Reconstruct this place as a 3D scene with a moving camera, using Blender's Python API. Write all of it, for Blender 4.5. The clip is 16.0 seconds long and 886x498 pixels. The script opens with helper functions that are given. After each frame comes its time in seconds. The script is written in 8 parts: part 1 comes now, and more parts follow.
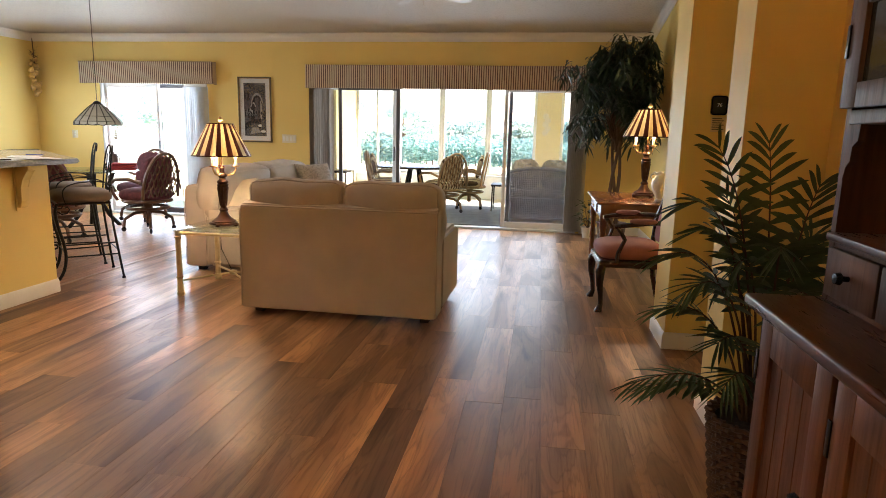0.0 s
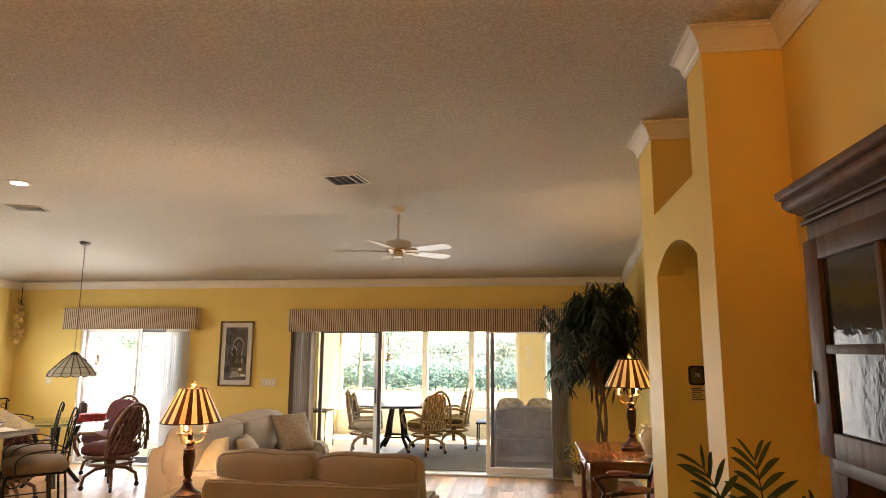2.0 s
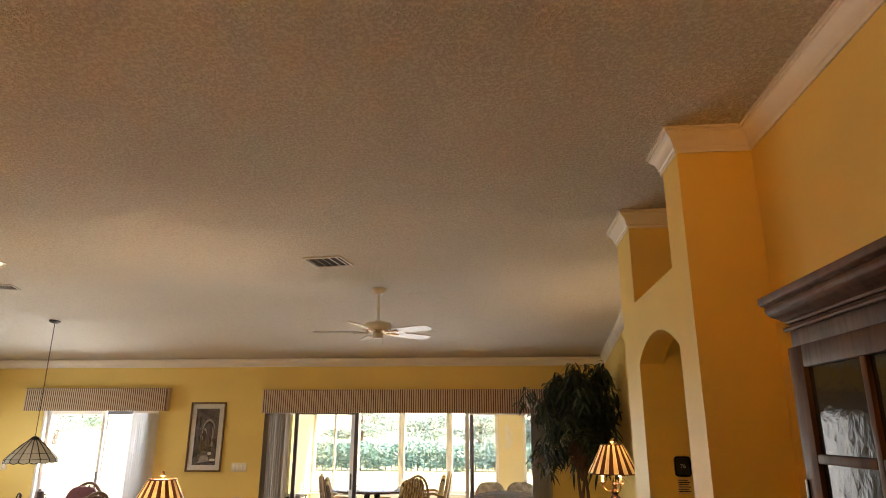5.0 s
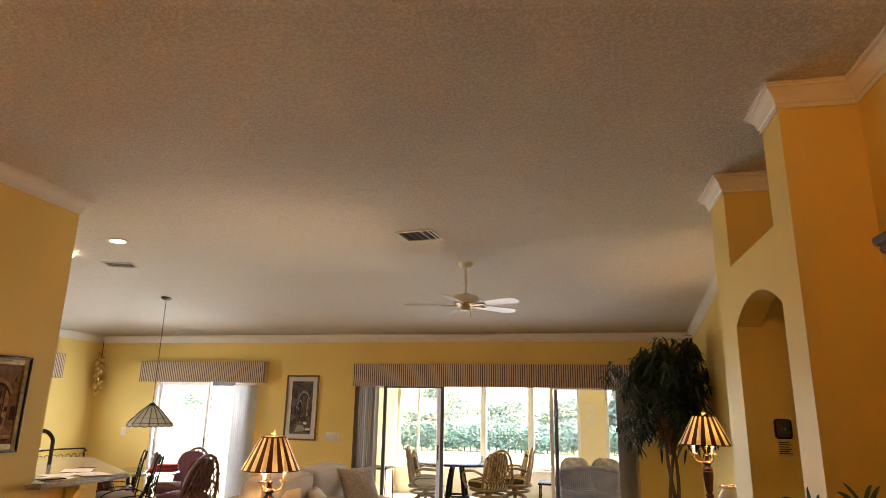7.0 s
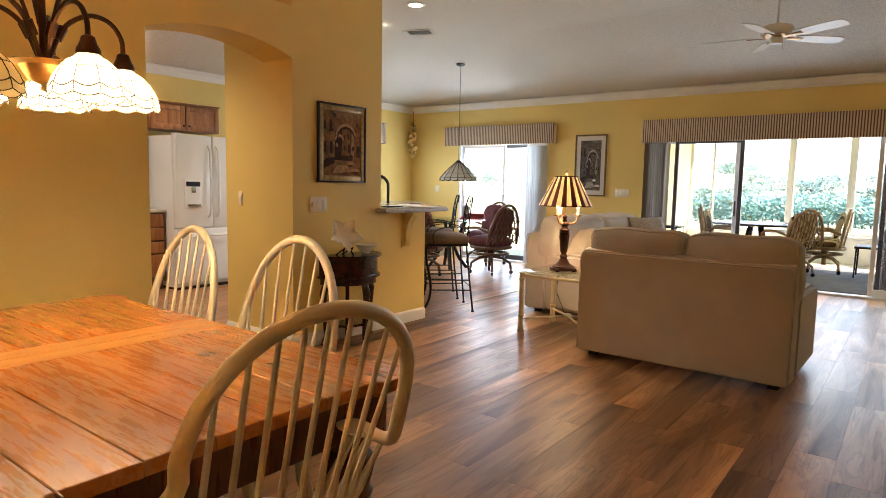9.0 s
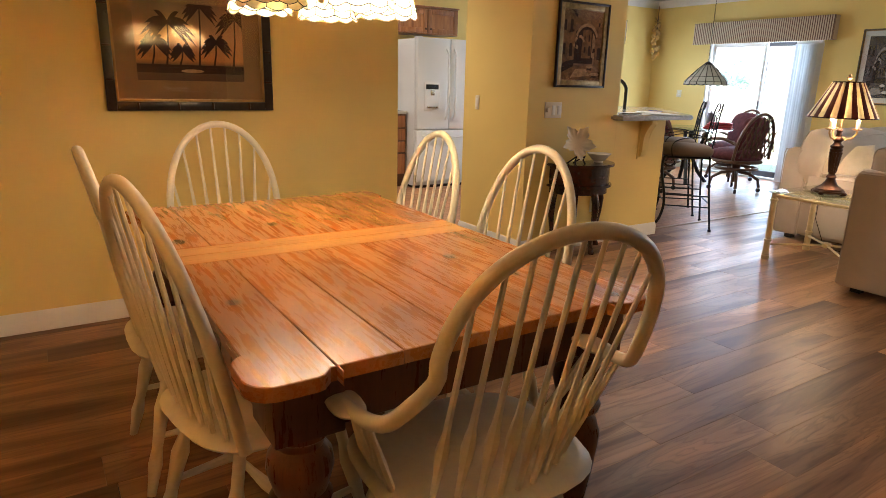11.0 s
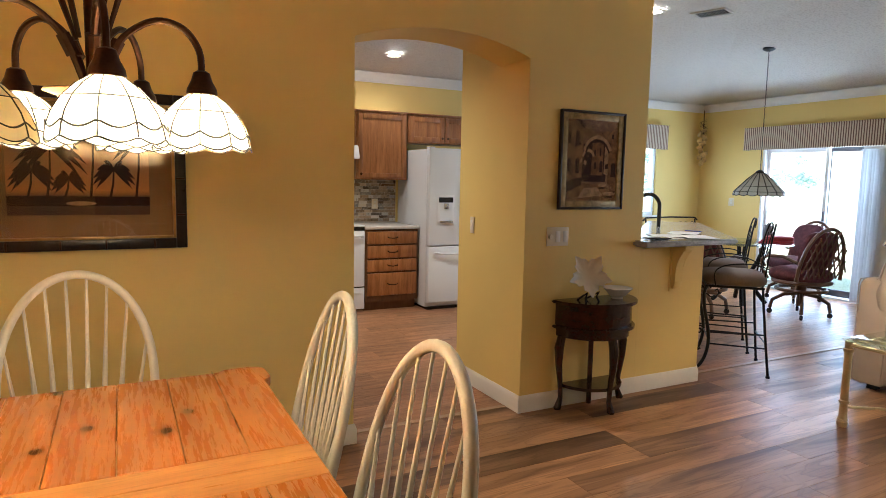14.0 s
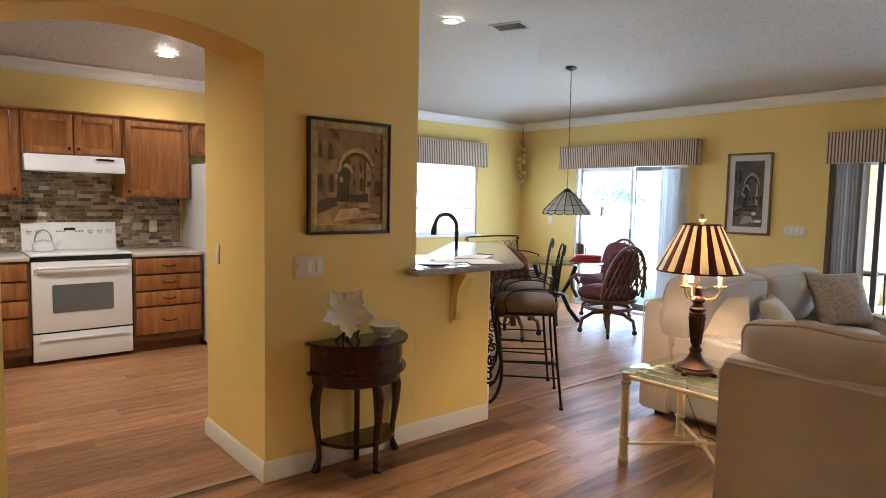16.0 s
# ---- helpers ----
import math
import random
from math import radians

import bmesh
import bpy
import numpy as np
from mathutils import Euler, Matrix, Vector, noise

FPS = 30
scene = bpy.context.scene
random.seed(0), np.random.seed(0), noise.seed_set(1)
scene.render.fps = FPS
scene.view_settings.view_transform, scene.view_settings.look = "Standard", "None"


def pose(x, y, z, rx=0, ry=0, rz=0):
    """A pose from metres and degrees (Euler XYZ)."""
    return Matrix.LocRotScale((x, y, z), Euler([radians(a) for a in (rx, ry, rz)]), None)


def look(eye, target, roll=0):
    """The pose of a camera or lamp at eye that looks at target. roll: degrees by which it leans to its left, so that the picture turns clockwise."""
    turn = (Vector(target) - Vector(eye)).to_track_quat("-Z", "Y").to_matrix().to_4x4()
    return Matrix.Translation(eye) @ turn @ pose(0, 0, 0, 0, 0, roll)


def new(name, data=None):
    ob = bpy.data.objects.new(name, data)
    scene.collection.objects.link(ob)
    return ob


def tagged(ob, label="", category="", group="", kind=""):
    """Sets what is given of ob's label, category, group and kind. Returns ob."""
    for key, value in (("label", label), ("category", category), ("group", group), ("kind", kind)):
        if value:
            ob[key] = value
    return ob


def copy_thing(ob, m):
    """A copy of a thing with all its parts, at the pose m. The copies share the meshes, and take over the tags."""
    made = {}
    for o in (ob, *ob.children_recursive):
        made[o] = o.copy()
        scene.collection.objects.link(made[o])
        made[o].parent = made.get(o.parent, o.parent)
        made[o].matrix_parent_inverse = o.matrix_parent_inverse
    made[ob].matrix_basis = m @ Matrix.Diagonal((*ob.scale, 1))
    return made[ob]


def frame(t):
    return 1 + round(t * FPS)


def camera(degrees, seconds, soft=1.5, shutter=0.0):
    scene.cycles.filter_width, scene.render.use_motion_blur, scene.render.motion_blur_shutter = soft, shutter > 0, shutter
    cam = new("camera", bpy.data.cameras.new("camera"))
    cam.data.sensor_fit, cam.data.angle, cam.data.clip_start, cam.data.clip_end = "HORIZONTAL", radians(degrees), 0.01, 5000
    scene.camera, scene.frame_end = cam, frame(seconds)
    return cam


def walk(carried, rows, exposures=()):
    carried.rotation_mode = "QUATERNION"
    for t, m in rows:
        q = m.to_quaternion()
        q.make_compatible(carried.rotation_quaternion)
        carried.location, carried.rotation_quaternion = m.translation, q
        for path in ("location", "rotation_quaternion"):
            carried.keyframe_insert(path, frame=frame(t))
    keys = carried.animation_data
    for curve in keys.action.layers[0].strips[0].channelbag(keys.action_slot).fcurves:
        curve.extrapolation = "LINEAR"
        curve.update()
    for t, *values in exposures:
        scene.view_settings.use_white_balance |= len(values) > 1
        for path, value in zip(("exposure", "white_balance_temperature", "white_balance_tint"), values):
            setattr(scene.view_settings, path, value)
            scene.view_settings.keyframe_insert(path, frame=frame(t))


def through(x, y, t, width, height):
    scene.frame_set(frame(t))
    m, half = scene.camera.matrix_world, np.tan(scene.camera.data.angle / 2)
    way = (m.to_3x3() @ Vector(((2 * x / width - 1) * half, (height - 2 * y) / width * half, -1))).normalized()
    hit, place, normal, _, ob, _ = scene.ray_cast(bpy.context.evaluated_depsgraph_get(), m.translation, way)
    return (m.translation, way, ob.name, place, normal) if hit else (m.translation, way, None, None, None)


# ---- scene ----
cam = camera(70.5, 16.0, 0.7)
PATH = [
    (0, (0.138, 0.178, 1.295), (-0.152, 2.123, 0.933), 1.3),
    (0.5, (0.155, 0.219, 1.409), (-0.124, 2.164, 1.035), 1.0),
    (1, (0.176, 0.227, 1.514), (-0.106, 2.205, 1.427), 0.7),
    (1.5, (0.177, 0.242, 1.584), (-0.094, 2.216, 1.754), 0.5),
    (2, (0.173, 0.245, 1.624), (-0.083, 2.203, 1.944), 0.3),
    (2.5, (0.181, 0.263, 1.666), (-0.047, 2.206, 2.083), 0.2),
    (3, (0.18, 0.255, 1.674), (-0.016, 2.189, 2.145), 0.2),
    (3.5, (0.2, 0.26, 1.683), (0.027, 2.189, 2.18), 0.1),
    (6, (0.068, 0.126, 1.706), (-0.121, 2.036, 2.269), 0.2),
    (6.5, (0.046, 0.089, 1.632), (-0.229, 1.988, 2.195), 0.5),
    (7, (0.017, 0.076, 1.551), (-0.388, 1.969, 2.052), 1.1),
    (7.5, (-0.029, 0.013, 1.477), (-0.606, 1.897, 1.818), 1.6),
    (8, (-0.07, -0.014, 1.373), (-0.823, 1.83, 1.559), 1.7),
    (8.5, (-0.017, -0.015, 1.297), (-0.974, 1.74, 1.263), 1.6),
    (9, (0.047, -0.025, 1.247), (-1.152, 1.563, 1.042), 1.1),
    (9.5, (0.051, -0.048, 1.218), (-1.336, 1.355, 0.89), 0.7),
    (10, (0.045, -0.064, 1.196), (-1.459, 1.186, 0.777), 0.5),
    (10.2, (0.052, -0.077, 1.197), (-1.486, 1.115, 0.733), 0.6),
    (12.3, (-0.246, 0.103, 1.393), (-1.976, 1.01, 0.967), 1.0),
    (12.5, (-0.282, 0.15, 1.392), (-2.027, 1.055, 1.024), 1.0),
    (13, (-0.336, 0.384, 1.383), (-2.098, 1.282, 1.084), 1.1),
    (13.5, (-0.374, 0.614, 1.402), (-2.145, 1.509, 1.146), 1.1),
    (14, (-0.489, 0.814, 1.41), (-2.256, 1.725, 1.191), 1.1),
    (14.5, (-0.506, 1.03, 1.416), (-2.23, 2.025, 1.22), 1.2),
    (15, (-0.488, 1.286, 1.429), (-2.126, 2.418, 1.248), 1.3),
    (15.5, (-0.559, 1.485, 1.437), (-2.13, 2.711, 1.267), 1.2),
    (16, (-0.658, 1.655, 1.436), (-2.189, 2.932, 1.28), 1.1),
]
EXPOSURES = [(0, 3.1, 6600, 15), (1, 3.08, 7200, 17), (2, 3.08, 8400, 20), (3.5, 2.88, 8600, 20), (6.5, 2.9, 8300, 20), (8, 2.9, 7300, 16), (9.5, 2.95, 6500, 14), (12.5, 2.96, 5600, 11), (13.5, 2.77, 5500, 11), (15, 2.8, 5500, 11), (16, 2.88, 5700, 12)]
walk(cam, [(t, look(eye, target, roll)) for t, eye, target, roll in PATH], EXPOSURES)

# ---- light ----
world = bpy.data.worlds.new("sky")
scene.world = world
world.use_nodes = True
wn = world.node_tree
sky = wn.nodes.new("ShaderNodeTexSky")
sky.sky_type, sky.sun_disc = "NISHITA", False
sky.sun_elevation, sky.sun_rotation = radians(42), radians(61)
wn.links.new(sky.outputs[0], wn.nodes["Background"].inputs[0])
wn.nodes["Background"].inputs[1].default_value = 0.15


def lamp(name, kind, m, energy, color, **more):
    data = bpy.data.lights.new(name, kind)
    data.energy, data.color = energy, color
    for key, value in more.items():
        if key == "size": data.size = value
        elif key == "size_y": data.shape, data.size_y = "RECTANGLE", value
        elif key == "radius": data.shadow_soft_size = value
        elif key == "angle": data.angle = radians(value)
        elif key == "spot": data.spot_size, data.spot_blend = radians(value), 0.6
    ob = new(name, data)
    ob.matrix_world = m
    return ob


lamp("sun", "SUN", look((25, 14, 26), (0, 0, 0)), 5.0, (1.0, 0.95, 0.86), angle=0.5)
DAY = (0.70, 0.85, 1.0)
lamp("slider_daylight", "AREA", look((-1.3, 8.9, 1.05), (-1.3, 0, 0.75)), 10, DAY, size=3.4, size_y=1.8)
lamp("nook_slider_daylight", "AREA", look((-5.4, 8.9, 1.05), (-5.4, 0, 0.75)), 16, DAY, size=1.7, size_y=1.8)
lamp("kitchen_window_daylight", "AREA", look((-7.42, 7.1, 1.45), (0, 7.1, 1.2)), 5, DAY, size=1.3, size_y=0.9)
WARM = (1.0, 0.66, 0.36)

# ---- materials ----


def nodes_of(name):
    m = bpy.data.materials.new(name)
    m.use_nodes = True
    t = m.node_tree
    return m, t, t.nodes["Principled BSDF"]


def ramp(t, fac, stops):
    r = t.nodes.new("ShaderNodeValToRGB")
    while len(r.color_ramp.elements) < len(stops):
        r.color_ramp.elements.new(0.5)
    for e, (p, c) in zip(r.color_ramp.elements, stops):
        e.position, e.color = p, (*c, 1)
    t.links.new(fac, r.inputs[0])
    return r.outputs[0]


def coords(t, scale=(1, 1, 1), shift=True):
    co = t.nodes.new("ShaderNodeTexCoord")
    mp = t.nodes.new("ShaderNodeMapping")
    mp.inputs["Scale"].default_value = scale
    t.links.new(co.outputs["Object"], mp.inputs["Vector"])
    if shift:
        info = t.nodes.new("ShaderNodeObjectInfo")
        mul = t.nodes.new("ShaderNodeMath")
        mul.operation, mul.inputs[1].default_value = "MULTIPLY", 37.0
        t.links.new(info.outputs["Random"], mul.inputs[0])
        t.links.new(mul.outputs[0], mp.inputs["Location"])
    return mp.outputs[0]


def noise_of(t, vec, scale, detail=4, rough=0.55):
    n = t.nodes.new("ShaderNodeTexNoise")
    n.inputs["Scale"].default_value, n.inputs["Detail"].default_value, n.inputs["Roughness"].default_value = scale, detail, rough
    t.links.new(vec, n.inputs["Vector"])
    return n.outputs["Fac"]


def mixed(t, a, b, fac, mode="MIX"):
    m = t.nodes.new("ShaderNodeMix")
    m.data_type, m.blend_type = "RGBA", mode
    for sock, v in ((m.inputs[0], fac), (m.inputs[6], a), (m.inputs[7], b)):
        if isinstance(v, (int, float)): sock.default_value = v
        elif isinstance(v, tuple): sock.default_value = (*v, 1)
        else: t.links.new(v, sock)
    return m.outputs[2]


def bumped(t, b, height, strength, distance):
    n = t.nodes.new("ShaderNodeBump")
    n.inputs["Strength"].default_value, n.inputs["Distance"].default_value = strength, distance
    t.links.new(height, n.inputs["Height"])
    t.links.new(n.outputs[0], b.inputs["Normal"])


def shade(c, k):
    return tuple(min(1.0, v * k) for v in c)


def surface(name, color, rough=0.5, metal=0.0, var=0.12, coarse=2.5, fine=40, bump=0.2, dist=0.002, spec=0.5):
    """Painted, plastic, metal, cloth: colour that drifts at two scales, with a fine relief."""
    m, t, b = nodes_of(name)
    v = coords(t)
    big, small = noise_of(t, v, coarse, 3), noise_of(t, v, fine, 5)
    c = ramp(t, big, [(0.3, shade(color, 1 - var)), (0.7, shade(color, 1 + var))])
    c = mixed(t, c, shade(color, 1 - 1.6 * var), ramp(t, small, [(0.5, (0, 0, 0)), (0.8, (0.6, 0.6, 0.6))]))
    t.links.new(c, b.inputs["Base Color"])
    t.links.new(ramp(t, small, [(0.2, (rough * 0.85,) * 3), (0.8, (min(1, rough * 1.15),) * 3)]), b.inputs["Roughness"])
    b.inputs["Metallic"].default_value = metal
    b.inputs["Specular IOR Level"].default_value = spec
    if bump: bumped(t, b, small, bump, dist)
    return m


def timber(name, dark, light, rough=0.35, along="y", grain=9.0, vary=0.35, bump=0.15, knots=False, coat=0.0, fleck=0.55):
    """Wood with long grain along one axis; each piece takes its own tone."""
    m, t, b = nodes_of(name)
    sc = {"x": (0.09, 1, 1), "y": (1, 0.09, 1), "z": (1, 1, 0.09)}[along]
    v = coords(t, sc)
    g1, g2 = noise_of(t, v, grain, 6, 0.65), noise_of(t, v, grain * 5, 5, 0.7)
    mid = tuple((a + c) / 2 for a, c in zip(dark, light))
    c = ramp(t, g1, [(0.28, dark), (0.5, mid), (0.72, light)])
    c = mixed(t, c, shade(dark, 0.6), ramp(t, g2, [(0.5, (0, 0, 0)), (0.72, (fleck, fleck, fleck))]))
    info = t.nodes.new("ShaderNodeObjectInfo")
    tone = ramp(t, info.outputs["Random"], [(0, (1 - vary,) * 3), (0.5, (1, 1, 1)), (1, (1 + vary * 0.8, 1 + vary * 0.7, 1 + vary * 0.6))])
    c = mixed(t, c, tone, 1.0, "MULTIPLY")
    if knots:
        vo = t.nodes.new("ShaderNodeTexVoronoi")
        vo.voronoi_dimensions, vo.inputs["Scale"].default_value = "2D", 2.7
        t.links.new(coords(t, (0.8, 1, 1) if along == "x" else (1, 0.6, 1)), vo.inputs["Vector"])
        c = mixed(t, c, shade(dark, 0.25), ramp(t, vo.outputs["Distance"], [(0.025, (0.95, 0.95, 0.95)), (0.055, (0.25, 0.25, 0.25)), (0.10, (0, 0, 0))]))
    t.links.new(c, b.inputs["Base Color"])
    t.links.new(ramp(t, g2, [(0.3, (rough * 0.8,) * 3), (0.8, (min(1, rough * 1.3),) * 3)]), b.inputs["Roughness"])
    b.inputs["Coat Weight"].default_value, b.inputs["Coat Roughness"].default_value = coat, 0.12
    bumped(t, b, g2, bump, 0.001)
    return m


def striped(name, a, c, pitch, share=0.5, axis=0, third=None):
    """Woven cloth with stripes across one axis."""
    m, t, b = nodes_of(name)
    co = t.nodes.new("ShaderNodeTexCoord")
    sep = t.nodes.new("ShaderNodeSeparateXYZ")
    t.links.new(co.outputs["Object"], sep.inputs[0])
    fr = t.nodes.new("ShaderNodeMath")
    fr.operation = "FRACT"
    mu = t.nodes.new("ShaderNodeMath")
    mu.operation, mu.inputs[1].default_value = "MULTIPLY", 1 / pitch
    t.links.new(sep.outputs[axis], mu.inputs[0])
    t.links.new(mu.outputs[0], fr.inputs[0])
    e = share
    stops = [(0, a), (e - 0.04, a), (e, c), (0.96, c), (1, a)]
    if third: stops = [(0, a), (e - 0.04, a), (e, third), (e + 0.12, third), (e + 0.15, c), (0.96, c), (1, a)]
    col = ramp(t, fr.outputs[0], stops)
    v = coords(t, shift=False)
    weave = noise_of(t, v, 160, 3)
    col = mixed(t, col, (0.25, 0.2, 0.16), ramp(t, weave, [(0.5, (0, 0, 0)), (0.9, (0.4, 0.4, 0.4))]))
    t.links.new(col, b.inputs["Base Color"])
    b.inputs["Roughness"].default_value = 0.9
    bumped(t, b, weave, 0.3, 0.001)
    return m


def glowing(name, color, strength):
    m, t, b = nodes_of(name)
    b.inputs["Emission Color"].default_value, b.inputs["Emission Strength"].default_value = (*color, 1), strength
    b.inputs["Base Color"].default_value = (*color, 1)
    return m


def thin(name, color, through=0.6, var=0.1):
    """Cloth or opal glass that lets lamp light through."""
    m, t, b = nodes_of(name)
    out = t.nodes["Material Output"]
    v = coords(t)
    n = noise_of(t, v, 12, 4)
    c = ramp(t, n, [(0.3, shade(color, 1 - var)), (0.7, shade(color, 1 + var))])
    tr, mx = t.nodes.new("ShaderNodeBsdfTranslucent"), t.nodes.new("ShaderNodeMixShader")
    t.links.new(c, tr.inputs[0])
    t.links.new(c, b.inputs["Base Color"])
    b.inputs["Roughness"].default_value = 0.45
    mx.inputs[0].default_value = through
    t.links.new(b.outputs[0], mx.inputs[1])
    t.links.new(tr.outputs[0], mx.inputs[2])
    t.links.new(mx.outputs[0], out.inputs[0])
    return m


def clear_glass(name, tint=(1, 1, 1), rough=0.0):
    """Window pane: mostly clear, with a mirror sheen that grows towards grazing angles."""
    m, t, b = nodes_of(name)
    out = t.nodes["Material Output"]
    tr, gl, mx, lw = (t.nodes.new("ShaderNode" + k) for k in ("BsdfTransparent", "BsdfGlossy", "MixShader", "LayerWeight"))
    tr.inputs[0].default_value = (*tint, 1)
    gl.inputs["Roughness"].default_value = rough
    lw.inputs["Blend"].default_value = 0.5
    power, scale = t.nodes.new("ShaderNodeMath"), t.nodes.new("ShaderNodeMath")
    power.operation, power.inputs[1].default_value = "POWER", 5.0
    scale.operation, scale.inputs[1].default_value, scale.inputs[2].default_value = "MULTIPLY_ADD", 0.9, 0.04
    t.links.new(lw.outputs["Facing"], power.inputs[0])
    t.links.new(power.outputs[0], scale.inputs[0])
    t.links.new(scale.outputs[0], mx.inputs[0])
    t.links.new(tr.outputs[0], mx.inputs[1])
    t.links.new(gl.outputs[0], mx.inputs[2])
    t.links.new(mx.outputs[0], out.inputs[0])
    return m


def wall_paint(name, color):
    m, t, b = nodes_of(name)
    v = coords(t, shift=False)
    big, small = noise_of(t, v, 0.9, 3), noise_of(t, v, 130, 4)
    c = ramp(t, big, [(0.3, shade(color, 0.95)), (0.7, shade(color, 1.05))])
    t.links.new(c, b.inputs["Base Color"])
    b.inputs["Roughness"].default_value, b.inputs["Specular IOR Level"].default_value = 0.55, 0.3
    bumped(t, b, small, 0.18, 0.002)
    return m


YELLOW = wall_paint("yellow_wall_paint", (0.80, 0.61, 0.21))
WHITE_TRIM = surface("white_trim_paint", (0.80, 0.78, 0.72), 0.35, var=0.04, bump=0.05)


def knockdown():
    m, t, b = nodes_of("textured_ceiling_paint")
    v = coords(t, shift=False)
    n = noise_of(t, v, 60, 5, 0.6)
    big = noise_of(t, v, 0.6, 2)
    c = ramp(t, big, [(0.3, (0.82, 0.78, 0.70)), (0.7, (0.87, 0.83, 0.75))])
    # Shading of the relief is put into the colour as well: pits go darker.
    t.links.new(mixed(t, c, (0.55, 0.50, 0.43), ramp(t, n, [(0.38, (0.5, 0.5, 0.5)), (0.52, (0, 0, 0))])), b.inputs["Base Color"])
    b.inputs["Roughness"].default_value = 0.85
    h = ramp(t, n, [(0.42, (0, 0, 0)), (0.56, (1, 1, 1))])
    bumped(t, b, h, 0.9, 0.011)
    return m


CEILING = knockdown()


def laminate(name, dark, light, rough, spec):
    """Wood-look plank: broad flame grain, faint growth rings and pores; each plank has its own tone."""
    m, t, b = nodes_of(name)
    v = coords(t, (1, 0.13, 1))
    broad = noise_of(t, v, 5.5, 4, 0.5)
    broad.node.inputs["Distortion"].default_value = 0.9
    fine = noise_of(t, coords(t, (1, 0.035, 1)), 75, 4, 0.6)
    rings = t.nodes.new("ShaderNodeMath")
    rings.operation, rings.inputs[1].default_value = "PINGPONG", 0.045
    t.links.new(broad, rings.inputs[0])
    mid = tuple((p + q) / 2 for p, q in zip(dark, light))
    c = ramp(t, broad, [(0.3, dark), (0.48, mid), (0.68, light)])
    c = mixed(t, c, shade(dark, 0.8), ramp(t, rings.outputs[0], [(0.0, (0.34, 0.34, 0.34)), (0.018, (0, 0, 0))]))
    c = mixed(t, c, shade(dark, 0.55), ramp(t, fine, [(0.52, (0, 0, 0)), (0.75, (0.5, 0.5, 0.5))]))
    info = t.nodes.new("ShaderNodeObjectInfo")
    tone = ramp(t, info.outputs["Random"], [(0, (0.56, 0.55, 0.56)), (0.3, (0.82, 0.80, 0.78)), (0.7, (1.05, 1.03, 1.0)), (1, (1.42, 1.36, 1.26))])
    t.links.new(mixed(t, c, tone, 1.0, "MULTIPLY"), b.inputs["Base Color"])
    t.links.new(ramp(t, broad, [(0.3, (rough * 1.2,) * 3), (0.7, (rough * 0.85,) * 3)]), b.inputs["Roughness"])
    b.inputs["Specular IOR Level"].default_value = spec
    bumped(t, b, fine, 0.12, 0.001)
    return m


PLANK = laminate("walnut_laminate_plank", (0.135, 0.063, 0.028), (0.52, 0.28, 0.13), 0.36, 0.25)
LANAI_PAINT = wall_paint("pale_sunroom_paint", (0.78, 0.68, 0.42))
OAK_FLOOR = timber("oak_laminate_strip", (0.21, 0.095, 0.042), (0.48, 0.25, 0.12), 0.40, "y", 22, 0.22, 0.1, fleck=0.75)
PALE_OAK = timber("pale_oak_strip", (0.36, 0.22, 0.12), (0.55, 0.37, 0.22), 0.4, "y", 14, 0.1, 0.1, fleck=0.4)
OAK_FLOOR.node_tree.nodes["Principled BSDF"].inputs["Specular IOR Level"].default_value = 0.25
PINE = timber("honey_pine_board", (0.385, 0.122, 0.020), (0.58, 0.222, 0.041), 0.28, "x", 13, 0.15, 0.10, True, 0.6, fleck=0.2)
PINE_LEAF = timber("honey_pine_leaf", (0.42, 0.16, 0.03), (0.62, 0.29, 0.07), 0.32, "y", 15, 0.1, 0.1, False, 0.12)
PINE_DARK = timber("dark_pine", (0.060, 0.018, 0.006), (0.17, 0.058, 0.018), 0.3, "z", 9, 0.1, 0.15, True)
MAHOGANY = timber("mahogany", (0.018, 0.006, 0.004), (0.060, 0.018, 0.011), 0.22, "x", 10, 0.15, 0.1, False, 0.3)
CHERRY = timber("cherry_desk_wood", (0.10, 0.035, 0.013), (0.24, 0.085, 0.03), 0.25, "y", 10, 0.15, 0.1, False, 0.3)
HUTCH_WOOD = timber("dark_oak_hutch", (0.046, 0.019, 0.008), (0.155, 0.068, 0.029), 0.5, "z", 9, 0.2, 0.35)
HUTCH_BASE = timber("red_brown_oak_base", (0.075, 0.026, 0.012), (0.25, 0.098, 0.043), 0.42, "z", 14, 0.15, 0.3)
HUTCH_RED = timber("dark_oak_hutch_top", (0.06, 0.021, 0.010), (0.165, 0.062, 0.027), 0.3, "y", 9, 0.15, 0.25)
CAB_WOOD = timber("oak_cabinet", (0.19, 0.066, 0.018), (0.46, 0.20, 0.066), 0.32, "z", 18, 0.12, 0.15)
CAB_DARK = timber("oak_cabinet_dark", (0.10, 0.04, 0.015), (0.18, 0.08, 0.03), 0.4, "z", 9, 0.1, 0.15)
CREAM = surface("cream_chair_paint", (0.74, 0.68, 0.54), 0.38, var=0.07, coarse=9, fine=70, bump=0.15)
SOFA = surface("beige_slipcover_cotton", (0.455, 0.395, 0.335), 0.95, var=0.07, coarse=4, fine=240, bump=0.45, dist=0.0015, spec=0.2)
# Shade as a near-black colour, for sofa feet and vent slots.
SOFA_DARK = surface("shadow_cloth", (0.03, 0.026, 0.022), 0.95, var=0.1)
IRON = surface("black_wrought_iron", (0.018, 0.016, 0.015), 0.45, 0.7, 0.2, 8, 90, 0.3)
